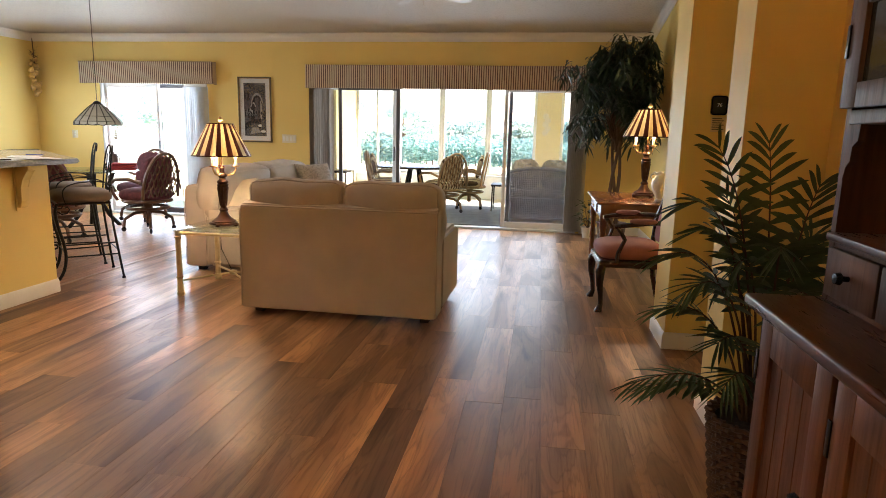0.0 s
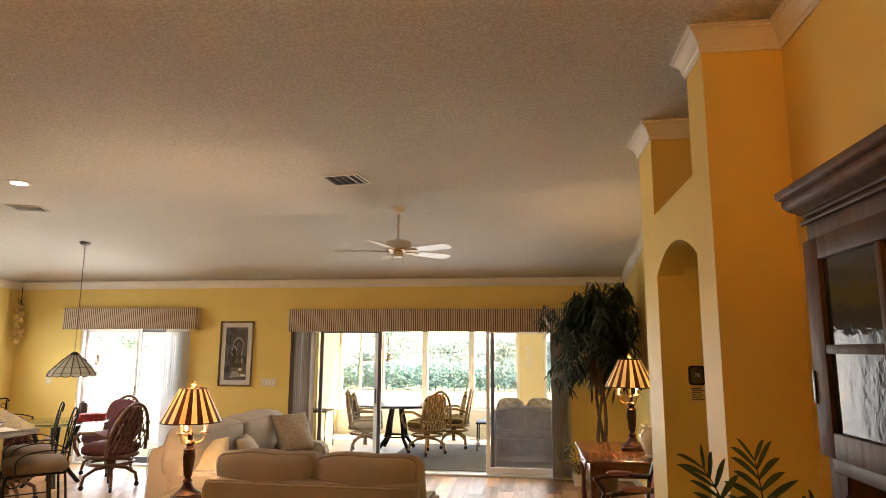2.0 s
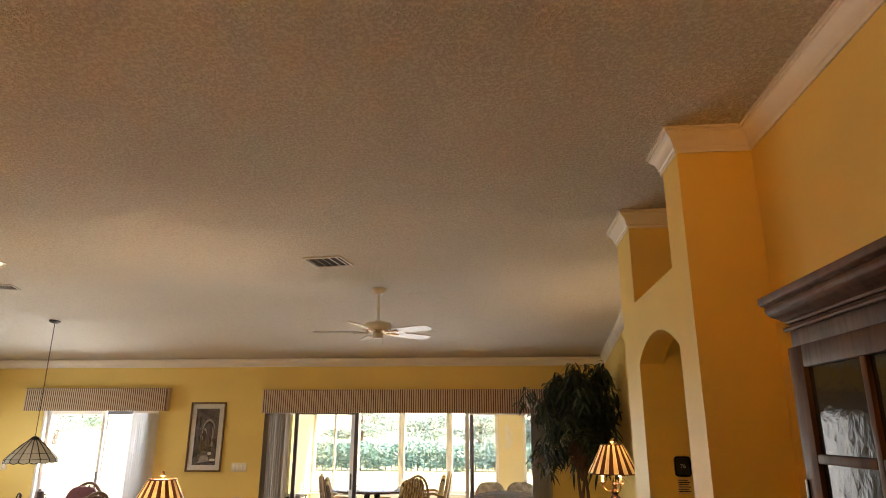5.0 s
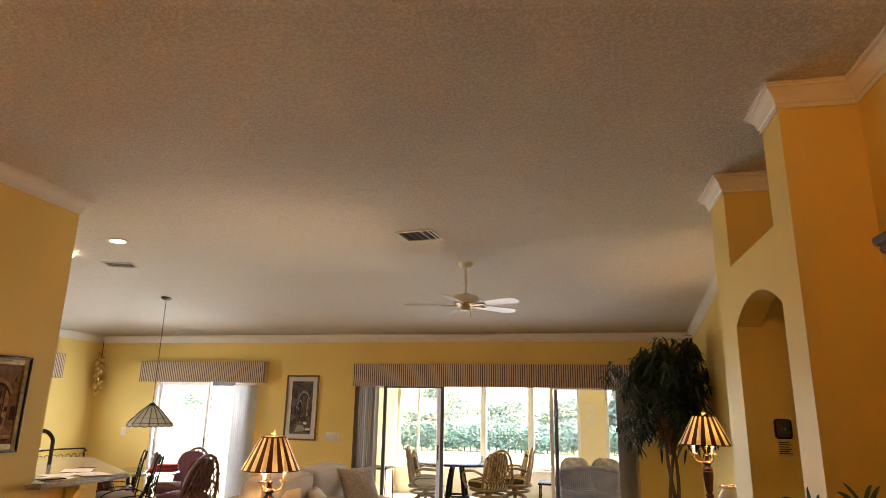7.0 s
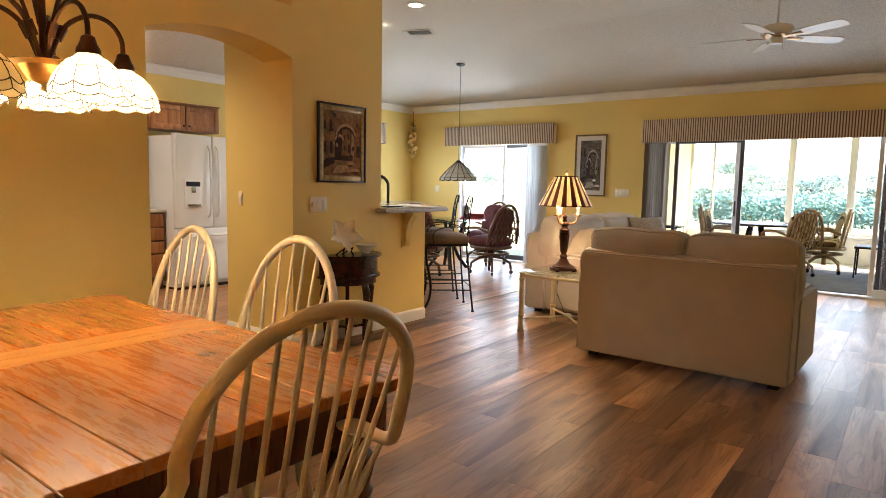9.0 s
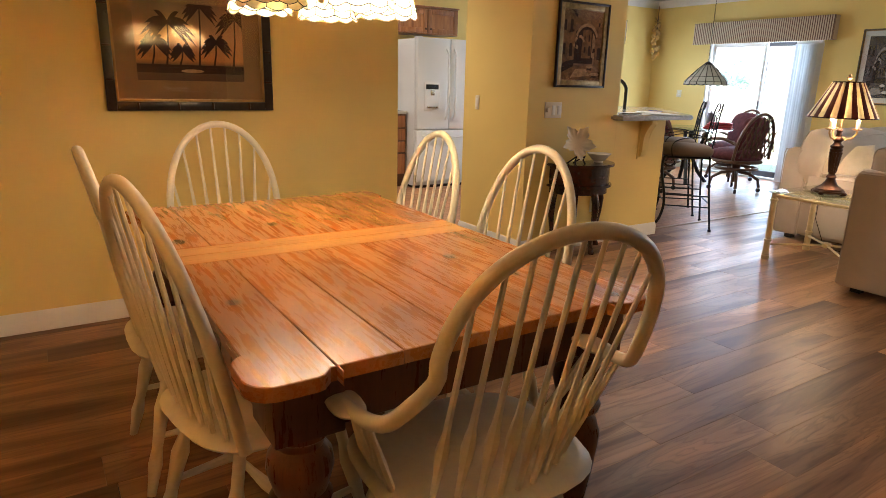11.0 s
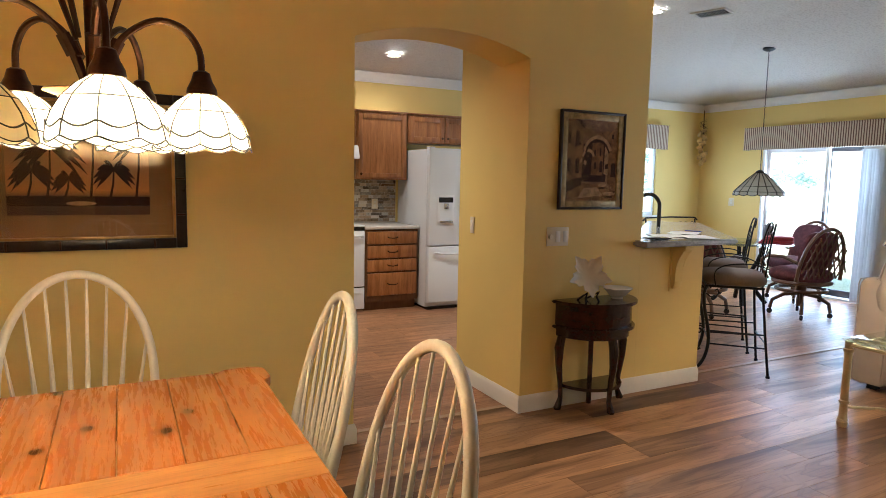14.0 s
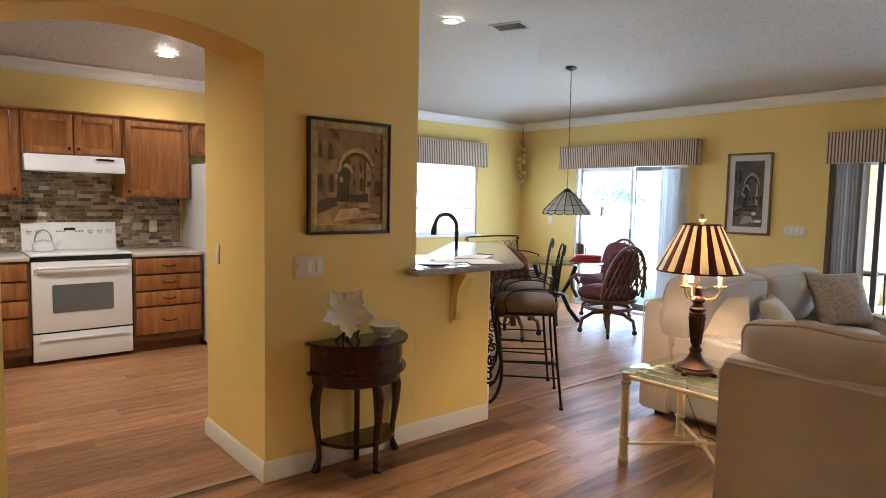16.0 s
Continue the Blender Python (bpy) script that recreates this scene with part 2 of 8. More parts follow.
BRONZE = surface("bronze_lamp_metal", (0.055, 0.024, 0.013), 0.45, 0.85, 0.3, 14, 90, 0.25)
GILT = surface("antique_gold", (0.42, 0.26, 0.10), 0.34, 0.8, 0.25, 14, 90, 0.2)
BAMBOO = surface("ivory_bamboo_metal", (0.62, 0.50, 0.28), 0.35, 0.0, 0.14, 9, 60, 0.15)
GLASS = clear_glass("clear_pane")
TABLE_GLASS = clear_glass("green_edged_table_glass", (0.90, 0.97, 0.94))
ALU = surface("white_window_frame", (0.78, 0.79, 0.80), 0.35, var=0.04, bump=0.03)
ALU_DARK = surface("bronze_aluminium_stile", (0.10, 0.10, 0.11), 0.35, 0.4, 0.1, bump=0.03)
STOVE_WHITE = surface("white_enamel", (0.78, 0.80, 0.82), 0.16, var=0.02, bump=0.0)
FRIDGE_WHITE = surface("white_fridge_paint", (0.74, 0.77, 0.80), 0.25, var=0.02, fine=160, bump=0.08)
BLACK = surface("black_plastic", (0.012, 0.012, 0.013), 0.25, var=0.1, bump=0.03)
DARK_GLASS = surface("dark_oven_glass", (0.13, 0.15, 0.165), 0.06, var=0.06, bump=0.0)
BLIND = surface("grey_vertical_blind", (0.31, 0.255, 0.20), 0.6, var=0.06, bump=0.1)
# Same grey slats; daylight coming through them is put into a paler colour.
BLIND_BACKLIT = surface("pale_grey_vertical_blind", (0.55, 0.53, 0.50), 0.6, var=0.06, bump=0.1)
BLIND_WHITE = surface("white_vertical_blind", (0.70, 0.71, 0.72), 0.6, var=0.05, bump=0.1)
VALANCE = striped("ticking_stripe_cloth", (0.62, 0.52, 0.40), (0.150, 0.085, 0.062), 0.030, 0.56)
BURGUNDY = surface("burgundy_lattice_cloth", (0.12, 0.028, 0.033), 0.85, var=0.3, coarse=26, fine=150, bump=0.3)
RED_CLOTH = surface("red_folded_cloth", (0.42, 0.045, 0.05), 0.85, var=0.14, coarse=9, fine=140, bump=0.3)
PINK_SEAT = surface("dusty_rose_velvet", (0.33, 0.125, 0.105), 0.8, var=0.12, coarse=7, fine=150, bump=0.2)
RATTAN = surface("rattan_cane", (0.115, 0.052, 0.025), 0.4, var=0.25, coarse=14, fine=90, bump=0.25)
RATTAN_LIGHT = surface("honey_rattan", (0.34, 0.20, 0.085), 0.45, var=0.25, coarse=14, fine=90, bump=0.25)
# Grey wicker with the door pane's hazy blue reflection mixed into its colour.
WICKER_GREY = surface("grey_wicker", (0.19, 0.205, 0.25), 0.6, var=0.3, coarse=30, fine=120, bump=0.5)
TAUPE_SEAT = surface("taupe_suede", (0.135, 0.098, 0.078), 0.85, var=0.1, coarse=5, fine=140, bump=0.25)
CUSHION_STRIPE = striped("cream_brown_stripe_cloth", (0.60, 0.49, 0.30), (0.13, 0.075, 0.035), 0.055, 0.62, 1)


def printed_cloth(name, ground, ink, scale):
    """Linen with a sparse, blurred print of shell and coral outlines."""
    m, t, b = nodes_of(name)
    v = coords(t)
    vo = t.nodes.new("ShaderNodeTexVoronoi")
    vo.feature, vo.inputs["Scale"].default_value = "DISTANCE_TO_EDGE", scale
    t.links.new(v, vo.inputs["Vector"])
    veins = noise_of(t, v, scale * 3.2, 5, 0.7)
    c = mixed(t, ground, ink, ramp(t, vo.outputs["Distance"], [(0.12, (0, 0, 0)), (0.2, (0.5, 0.5, 0.5)), (0.3, (0.1, 0.1, 0.1))]))
    c = mixed(t, c, shade(ink, 0.8), ramp(t, veins, [(0.5, (0, 0, 0)), (0.58, (0.6, 0.6, 0.6)), (0.62, (0, 0, 0))]))
    t.links.new(c, b.inputs["Base Color"])
    b.inputs["Roughness"].default_value = 0.9
    bumped(t, b, noise_of(t, v, 180, 3), 0.3, 0.001)
    return m


CREAM_CLOTH = surface("cream_cotton", (0.56, 0.475, 0.36), 0.92, var=0.08, coarse=9, fine=160, bump=0.3)
SHELL_CLOTH = printed_cloth("shell_print_cloth", (0.40, 0.335, 0.265), (0.22, 0.165, 0.125), 13)
FLORAL = surface("floral_print_cloth", (0.42, 0.38, 0.32), 0.9, var=0.6, coarse=13, fine=40, bump=0.2)
PORCELAIN = surface("white_porcelain", (0.80, 0.75, 0.64), 0.25, var=0.06, fine=24, bump=0.25, dist=0.004)
LEAF = surface("dark_palm_leaf", (0.052, 0.098, 0.038), 0.5, var=0.35, coarse=6, fine=60, bump=0.15)
LEAF_TREE = surface("dark_ficus_leaf", (0.020, 0.044, 0.018), 0.42, var=0.35, coarse=6, fine=60, bump=0.15)
BARK = surface("brown_bark", (0.085, 0.05, 0.03), 0.85, var=0.3, coarse=9, fine=50, bump=0.6)
BASKET = surface("dark_woven_basket", (0.085, 0.042, 0.02), 0.55, var=0.35, coarse=20, fine=80, bump=0.4)
SOIL = surface("dark_soil", (0.02, 0.016, 0.012), 0.95, var=0.3, fine=60, bump=0.8, dist=0.01)
SWITCH = surface("almond_switch_plastic", (0.76, 0.69, 0.53), 0.35, var=0.03, bump=0.0)
CHROME = surface("brushed_nickel", (0.6, 0.58, 0.55), 0.25, 0.95, 0.06, bump=0.05)
FAN_WHITE = surface("white_fan_enamel", (0.76, 0.73, 0.66), 0.3, var=0.04, bump=0.04)
RED_STRIPE = thin("dark_red_shade_silk", (0.11, 0.022, 0.014), 0.25)
CREAM_STRIPE = thin("cream_shade_silk", (0.74, 0.63, 0.45), 0.22)
OPAL = thin("opal_mosaic_glass", (0.72, 0.63, 0.43), 0.62)
for m_ in (HUTCH_WOOD, HUTCH_RED, HUTCH_BASE):
    m_.node_tree.nodes["Principled BSDF"].inputs["Specular IOR Level"].default_value = 0.18
OPAL_DIM = thin("pale_tiffany_glass", (0.40, 0.39, 0.32), 0.4)
LEAD = surface("dark_lead_came", (0.02, 0.016, 0.012), 0.5, 0.5)
BULB = glowing("warm_bulb", (1.0, 0.72, 0.36), 18)
DOWNLIGHT = glowing("downlight_lens", (1.0, 0.92, 0.78), 14)
COUNTER = surface("pale_laminate_counter", (0.57, 0.535, 0.485), 0.2, var=0.08, coarse=30, fine=120, bump=0.02)
BAR_STONE = surface("grey_speckled_bar_stone", (0.36, 0.345, 0.335), 0.16, var=0.2, coarse=40, fine=140, bump=0.02)
LAWN = surface("sunlit_lawn", (0.36, 0.40, 0.24), 0.95, var=0.25, coarse=0.15, fine=6, bump=0.4, dist=0.03)
# Leaf colours of hedge and trees are lightened and blued to carry the haze.
HEDGE = surface("hedge_leaves", (0.13, 0.27, 0.24), 0.6, var=0.45, coarse=2.5, fine=14, bump=0.3)
FOLIAGE = surface("tree_leaves", (0.15, 0.25, 0.22), 0.6, var=0.4, coarse=1.5, fine=9, bump=0.3)
PATIO = surface("pale_patio_tile", (0.62, 0.60, 0.56), 0.4, var=0.07, coarse=2, fine=30, bump=0.1)
RUG = surface("blue_grey_rug", (0.19, 0.20, 0.22), 0.95, var=0.15, coarse=7, fine=170, bump=0.4)
PAPER = surface("white_paper", (0.66, 0.66, 0.65), 0.7, var=0.03, bump=0.0)
NOTE = surface("cream_note_paper", (0.70, 0.58, 0.32), 0.8, var=0.05, bump=0.0)
INK = surface("black_ink", (0.02, 0.015, 0.012), 0.8, var=0.05, bump=0.0)
BLUE_PEN = surface("blue_plastic", (0.02, 0.05, 0.26), 0.3, var=0.05, bump=0.0)

# ---- builders ----


def box(bm, lo, hi, bevel=0.0, seg=2):
    lo, hi = Vector(lo), Vector(hi)
    m = Matrix.Translation((lo + hi) / 2) @ Matrix.Diagonal((*(hi - lo), 1))
    g = bmesh.ops.create_cube(bm, size=1, matrix=m)
    if bevel:
        es = list({e for v in g["verts"] for e in v.link_edges})
        bmesh.ops.bevel(bm, geom=es, offset=bevel, segments=seg, affect="EDGES", profile=0.5)
    return bm


def tube(bm, pts, r, n=8, radii=None, flat=1.0, closed=False):
    """A round bar along points; flat squashes the section."""
    pts = [Vector(p) for p in pts]
    k = len(pts)
    up, rings = None, []
    for i, p in enumerate(pts):
        a = pts[i - 1] if (i or closed) else pts[0]
        b = pts[(i + 1) % k] if (i < k - 1 or closed) else pts[-1]
        d = (b - a).normalized()
        if up is None:
            up = d.orthogonal().normalized()
        up = (up - d * up.dot(d))
        up = up.normalized() if up.length > 1e-6 else d.orthogonal().normalized()
        side = d.cross(up)
        rr = radii[i] if radii else r
        rings.append([bm.verts.new(p + (up * math.cos(2 * math.pi * j / n) + side * math.sin(2 * math.pi * j / n) * flat) * rr) for j in range(n)])
    pairs = list(zip(rings, rings[1:])) + ([(rings[-1], rings[0])] if closed else [])
    for q, s in pairs:
        for j in range(n):
            bm.faces.new((q[j], q[(j + 1) % n], s[(j + 1) % n], s[j]))
    if not closed:
        bm.faces.new(rings[0][::-1])
        bm.faces.new(rings[-1])
    return bm


def lathe(bm, profile, n=20, at=(0, 0, 0), wave=0.0, waves=8, caps=True):
    """A turned body from (radius, height) pairs; wave scallops the rim of the last ring."""
    rings = []
    for i, (r, z) in enumerate(profile):
        ring = []
        for j in range(n):
            a = 2 * math.pi * j / n
            k = 1 + (wave * math.cos(waves * a) * i / (len(profile) - 1) if wave else 0)
            ring.append(bm.verts.new((at[0] + r * k * math.cos(a), at[1] + r * k * math.sin(a), at[2] + z)))
        rings.append(ring)
    for q, s in zip(rings, rings[1:]):
        for j in range(n):
            bm.faces.new((q[j], q[(j + 1) % n], s[(j + 1) % n], s[j]))
    if caps and profile[0][0] > 1e-4: bm.faces.new(rings[0][::-1])
    if caps and profile[-1][0] > 1e-4: bm.faces.new(rings[-1])
    bmesh.ops.remove_doubles(bm, verts=bm.verts, dist=1e-5)
    return bm


def prism(bm, poly, axis, a, b):
    """A flat outline pushed along an axis from a to b."""
    def at(p, c):
        return {"x": (c, p[0], p[1]), "y": (p[0], c, p[1]), "z": (p[0], p[1], c)}[axis]
    lo, hi = [bm.verts.new(at(p, a)) for p in poly], [bm.verts.new(at(p, b)) for p in poly]
    n = len(poly)
    for i in range(n):
        bm.faces.new((lo[i], lo[(i + 1) % n], hi[(i + 1) % n], hi[i]))
    bm.faces.new(lo[::-1])
    bm.faces.new(hi)
    return bm


def pillow(bm, size, m=None, e=0.45, nu=20, nv=12, crown=0.0, pinch=0.0):
    """A stuffed cushion: a rounded box, thicker in the middle."""
    sx, sy, sz = (s / 2 for s in size)
    m = m or Matrix()
    def f(w, p):
        return math.copysign(abs(w) ** p, w)
    rings = []
    for i in range(nv + 1):
        v = -math.pi / 2 + math.pi * i / nv
        ring = []
        for j in range(nu):
            u = 2 * math.pi * j / nu
            x, y, z = f(math.cos(v), e) * f(math.cos(u), e), f(math.cos(v), e) * f(math.sin(u), e), f(math.sin(v), e + 0.25)
            k = 1 + crown * (1 - x * x) * (1 - y * y) - pinch * x * x * y * y
            w = 1 - 0.06 * pinch * (1 - x * x) - 0.0
            ring.append(bm.verts.new(m @ Vector((x * sx * w, y * sy * w, z * sz * k))))
        rings.append(ring)
    for q, s in zip(rings, rings[1:]):
        for j in range(nu):
            bm.faces.new((q[j], q[(j + 1) % nu], s[(j + 1) % nu], s[j]))
    bmesh.ops.remove_doubles(bm, verts=bm.verts, dist=1e-5)
    return bm


def box_cushion(bm, size, m=None, r=0.06, crown=0.25, lift=0.1, seed=1, n=14):
    """A boxed cushion (x wide, y thick, z high): rounded edges, plump faces, a domed top and soft creases."""
    m = m or Matrix()
    half = Vector(size) / 2
    rng = random.Random(seed)
    ph = [rng.uniform(0, 6.28) for _ in range(4)]
    def at(p):
        q = Vector([p[i] * half[i] for i in range(3)])
        core = Vector([max(-half[i] + r, min(half[i] - r, q[i])) for i in range(3)])
        d = q - core
        if d.length > 1e-6: q = core + d.normalized() * min(d.length, r)
        bx, bz = 1 - p[0] ** 2, 1 - p[2] ** 2
        q.y *= 1 + crown * bx * bz + 0.05 * math.sin(5 * p[0] + ph[0]) * math.sin(3 * p[2] + ph[1]) * bz
        q.z += half.z * lift * bx * max(0, p[2]) + 0.006 * math.sin(6 * p[0] + ph[2]) * max(0, p[2])
        q.x *= 1 + 0.03 * bz * math.cos(4 * p[2] + ph[3])
        return m @ q
    seen = {}
    def vert(p):
        k = tuple(round(v, 4) for v in p)
        if k not in seen: seen[k] = bm.verts.new(at(p))
        return seen[k]
    st = [math.sin((i / n * 2 - 1) * math.pi / 2) for i in range(n + 1)]
    for ax in range(3):
        for s in (-1, 1):
            for i in range(n):
                for j in range(n):
                    quad = []
                    for a, b in ((i, j), (i + 1, j), (i + 1, j + 1), (i, j + 1)):
                        p = [0, 0, 0]
                        p[ax], p[(ax + 1) % 3], p[(ax + 2) % 3] = s, st[a], st[b]
                        quad.append(vert(p))
                    bm.faces.new(quad)
    def seam(s, k=26):
        rim = [(-1, -1)] + [(-1, -1 + 2 * i / k) for i in range(1, k)] + [(-1 + 2 * i / k, 1) for i in range(k)] + [(1, 1 - 2 * i / k) for i in range(k + 1)]
        pts = []
        for a, b in rim:
            c = (m.inverted() @ at((a, s * 0.999, b)))
            pts.append(m @ (c + Vector((0, s * 0.004, 0))))
        return pts
    return bm, seam


def knife_pillow(bm, w, h, t, m, n=18, seed=3):
    """A square throw pillow: thick in the middle, thin at the seams, with drawn-in sides and pointed corners."""
    rng = random.Random(seed)
    ph = rng.uniform(0, 6.28)
    grids = []
    for s in (-1, 1):
        rows = []
        for i in range(n + 1):
            row = []
            for j in range(n + 1):
                u, v = math.sin((i / n - 0.5) * math.pi), math.sin((j / n - 0.5) * math.pi)
                k = max(0.0, (1 - u * u) * (1 - v * v)) ** 0.42
                x = u * w / 2 * (1 - 0.09 * (1 - v * v))
                y = v * h / 2 * (1 - 0.09 * (1 - u * u))
                z = s * t / 2 * k * (1 + 0.08 * math.sin(4 * u + ph) * math.sin(5 * v + ph)) + s * 0.003
                row.append(bm.verts.new(m @ Vector((x, y, z))))
            rows.append(row)
        for p, q in zip(rows, rows[1:]):
            for j in range(n):
                bm.faces.new((p[j], q[j], q[j + 1], p[j + 1]))
        grids.append(rows)
    a, b = grids
    def ring(g):
        return g[0] + [r_[-1] for r_ in g[1:]] + g[-1][-2::-1] + [r_[0] for r_ in g[-2:0:-1]]
    ra, rb = ring(a), ring(b)
    for i in range(len(ra)):
        j = (i + 1) % len(ra)
        bm.faces.new((ra[i], ra[j], rb[j], rb[i]))
    return bm


def mesh_of(name, bm, material, smooth=40):
    bmesh.ops.recalc_face_normals(bm, faces=bm.faces)
    me = bpy.data.meshes.new(name)
    bm.to_mesh(me)
    bm.free()
    me.materials.append(material)
    if smooth:
        me.polygons.foreach_set("use_smooth", [True] * len(me.polygons))
        me.set_sharp_from_angle(angle=radians(smooth))
    return me


def part(name, bm, material, parent=None, label="", smooth=40, m=None):
    ob = new(name, mesh_of(name, bm, material, smooth))
    if parent: ob.parent = parent
    if m: ob.matrix_local = m
    return tagged(ob, label)


def again(ob, m, parent=None):
    """Another piece on the same mesh, under the same parent."""
    o = new(ob.name.split(".")[0], ob.data)
    o.parent = parent or ob.parent
    o.matrix_local = m
    return o


def thing(name, m, label, category, group="", kind=""):
    ob = new(name)
    ob.empty_display_size = 0.1
    ob.matrix_world = m
    return tagged(ob, label, category, group, kind)


def structure(name, bm, material, label, category="", smooth=0):
    return tagged(part(name, bm, material, smooth=smooth), label, category or name.split("_")[0], kind="structure")


def curve_of(pts, k=5):
    """A smooth run of points through the given ones."""
    pts = [Vector(p) for p in pts]
    out = []
    for i in range(len(pts) - 1):
        a, b, c, d = pts[max(0, i - 1)], pts[i], pts[i + 1], pts[min(len(pts) - 1, i + 2)]
        for j in range(k):
            f = j / k
            out.append(0.5 * (2 * b + (c - a) * f + (2 * a - 5 * b + 4 * c - d) * f * f + (3 * b - a - 3 * c + d) * f ** 3))
    return out + [pts[-1]]


def arc(cx, cy, r, a0, a1, n):
    return [(cx + r * math.cos(radians(a0 + (a1 - a0) * i / n)), cy + r * math.sin(radians(a0 + (a1 - a0) * i / n))) for i in range(n + 1)]


def B():
    return bmesh.new()

# ---- the room ----
LX, BY, RX = -3.56, 8.78, 1.5      # dining wall face, slider wall, living side wall
KX, AX, HX = -7.35, 0.96, 1.29     # kitchen and nook wall, arch wall face, hutch wall
TOP, EAVE, FLAT_Y, FLAT_X = 3.03, 2.605, 6.45, -4.95
REAR = -2.6
OP1 = (-2.95, 0.66, 1.96)          # living slider: x from, to, head
OP2 = (-6.30, -4.62, 1.96)         # nook slider


def walls():
    bm = B()
    for x0, x1, z0, z1 in ((KX - 0.12, OP2[0], 0, 2.75), (OP2[0], OP2[1], OP2[2], 2.75), (OP2[1], OP1[0], 0, 2.75), (OP1[0], OP1[1], OP1[2], 2.75), (OP1[1], RX + 0.12, 0, 2.75)):
        box(bm, (x0, BY, z0), (x1, BY + 0.16, z1))
    structure("wall_north", bm, YELLOW, "yellow painted wall with two sliding door openings", "wall")
    structure("wall_east_living", box(B(), (RX, 4.5, 0), (RX + 0.12, BY, 3.2)), YELLOW, "yellow painted living room side wall", "wall")
    structure("wall_east_dining", box(B(), (HX, REAR, 0), (HX + 0.12, 2.95, 3.2)), YELLOW, "yellow painted wall behind the hutch", "wall")
    structure("wall_arch_far", box(B(), (AX, 4.10, 0), (3.0, 4.5, 3.2)), YELLOW, "yellow painted wall end beside the arched hall opening", "wall")
    structure("wall_arch_near", box(B(), (AX, 2.95, 0), (3.0, 3.21, 3.2)), YELLOW, "yellow painted pier between hutch wall and arch", "wall")
    def arched(y0, y1, spring, rise, top):
        mid, half = (y0 + y1) / 2, (y1 - y0) / 2
        r = (half * half + rise * rise) / (2 * rise)
        a = math.degrees(math.asin(half / r))
        curve = [(mid + r * math.sin(radians(-a + 2 * a * i / 20)), spring + rise - r + r * math.cos(radians(-a + 2 * a * i / 20))) for i in range(21)]
        return [(y1, top), (y0, top)] + curve
    structure("wall_arch_bridge", prism(B(), arched(3.21, 4.10, 2.07, 0.13, 2.44), "x", AX, AX + 0.14), YELLOW, "yellow arched bridge over the hall opening", "wall")
    structure("wall_hall_end", box(B(), (3.0, 3.0, 0), (3.1, 4.4, 3.2)), YELLOW, "yellow painted end wall of the hall", "wall")
    structure("wall_west_dining", box(B(), (LX - 0.16, REAR, 0), (LX, 1.88, 3.2)), YELLOW, "yellow painted dining wall", "wall")
    structure("wall_kitchen_bridge", prism(B(), arched(1.88, 2.94, 2.115, 0.095, 2.47), "x", LX - 0.325, LX), YELLOW, "yellow arched bridge over the kitchen opening", "wall")
    structure("wall_kitchen_pier", box(B(), (LX - 0.81, 2.94, 0), (LX, 3.87, 3.2)), YELLOW, "yellow painted pier beside the kitchen arch", "wall")
    structure("wall_kitchen_west", kitchen_wall(), YELLOW, "yellow painted kitchen and nook wall with a window", "wall")
    structure("wall_rear", box(B(), (KX - 0.12, REAR - 0.12, 0), (HX + 0.12, REAR, 3.2)), YELLOW, "yellow painted rear wall", "wall")


WIN = (6.35, 7.86, 0.95, 1.98)     # kitchen window: y from, to, sill, head


def kitchen_wall():
    bm = B()
    x0, x1 = KX - 0.12, KX
    box(bm, (x0, REAR, 0), (x1, WIN[0], 2.75))
    box(bm, (x0, WIN[1], 0), (x1, BY, 2.75))
    box(bm, (x0, WIN[0], 0), (x1, WIN[1], WIN[2]))
    box(bm, (x0, WIN[0], WIN[3]), (x1, WIN[1], 2.75))
    return bm


walls()


def ceiling_mesh():
    bm = B()
    def facet(*pts):
        vs = [bm.verts.new(p) for p in pts]
        f = bm.faces.new(vs)
        g = bmesh.ops.extrude_face_region(bm, geom=[f])
        bmesh.ops.translate(bm, vec=(0, 0, 0.1), verts=[v for v in g["geom"] if isinstance(v, bmesh.types.BMVert)])
    k, r = KX - 0.05, 3.05
    facet((FLAT_X, REAR - 0.05, TOP), (r, REAR - 0.05, TOP), (r, FLAT_Y, TOP), (FLAT_X, FLAT_Y, TOP))
    facet((FLAT_X, FLAT_Y, TOP), (r, FLAT_Y, TOP), (r, BY + 0.02, EAVE), (KX, BY + 0.02, EAVE))
    facet((KX, REAR - 0.05, EAVE), (FLAT_X, REAR - 0.05, TOP), (FLAT_X, FLAT_Y, TOP), (KX, BY + 0.02, EAVE))
    return bm


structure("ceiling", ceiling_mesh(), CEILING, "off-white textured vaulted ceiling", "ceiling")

CROWN = [(0, -0.11), (0.0070, -0.11), (0.0094, -0.104), (0.0094, -0.092), (0.0156, -0.086), (0.0172, -0.078), (0.0218, -0.060), (0.0312, -0.042), (0.0437, -0.030), (0.0468, -0.022), (0.0530, -0.020), (0.0546, -0.010), (0.0624, -0.008), (0.0624, 0.0), (0, 0)]


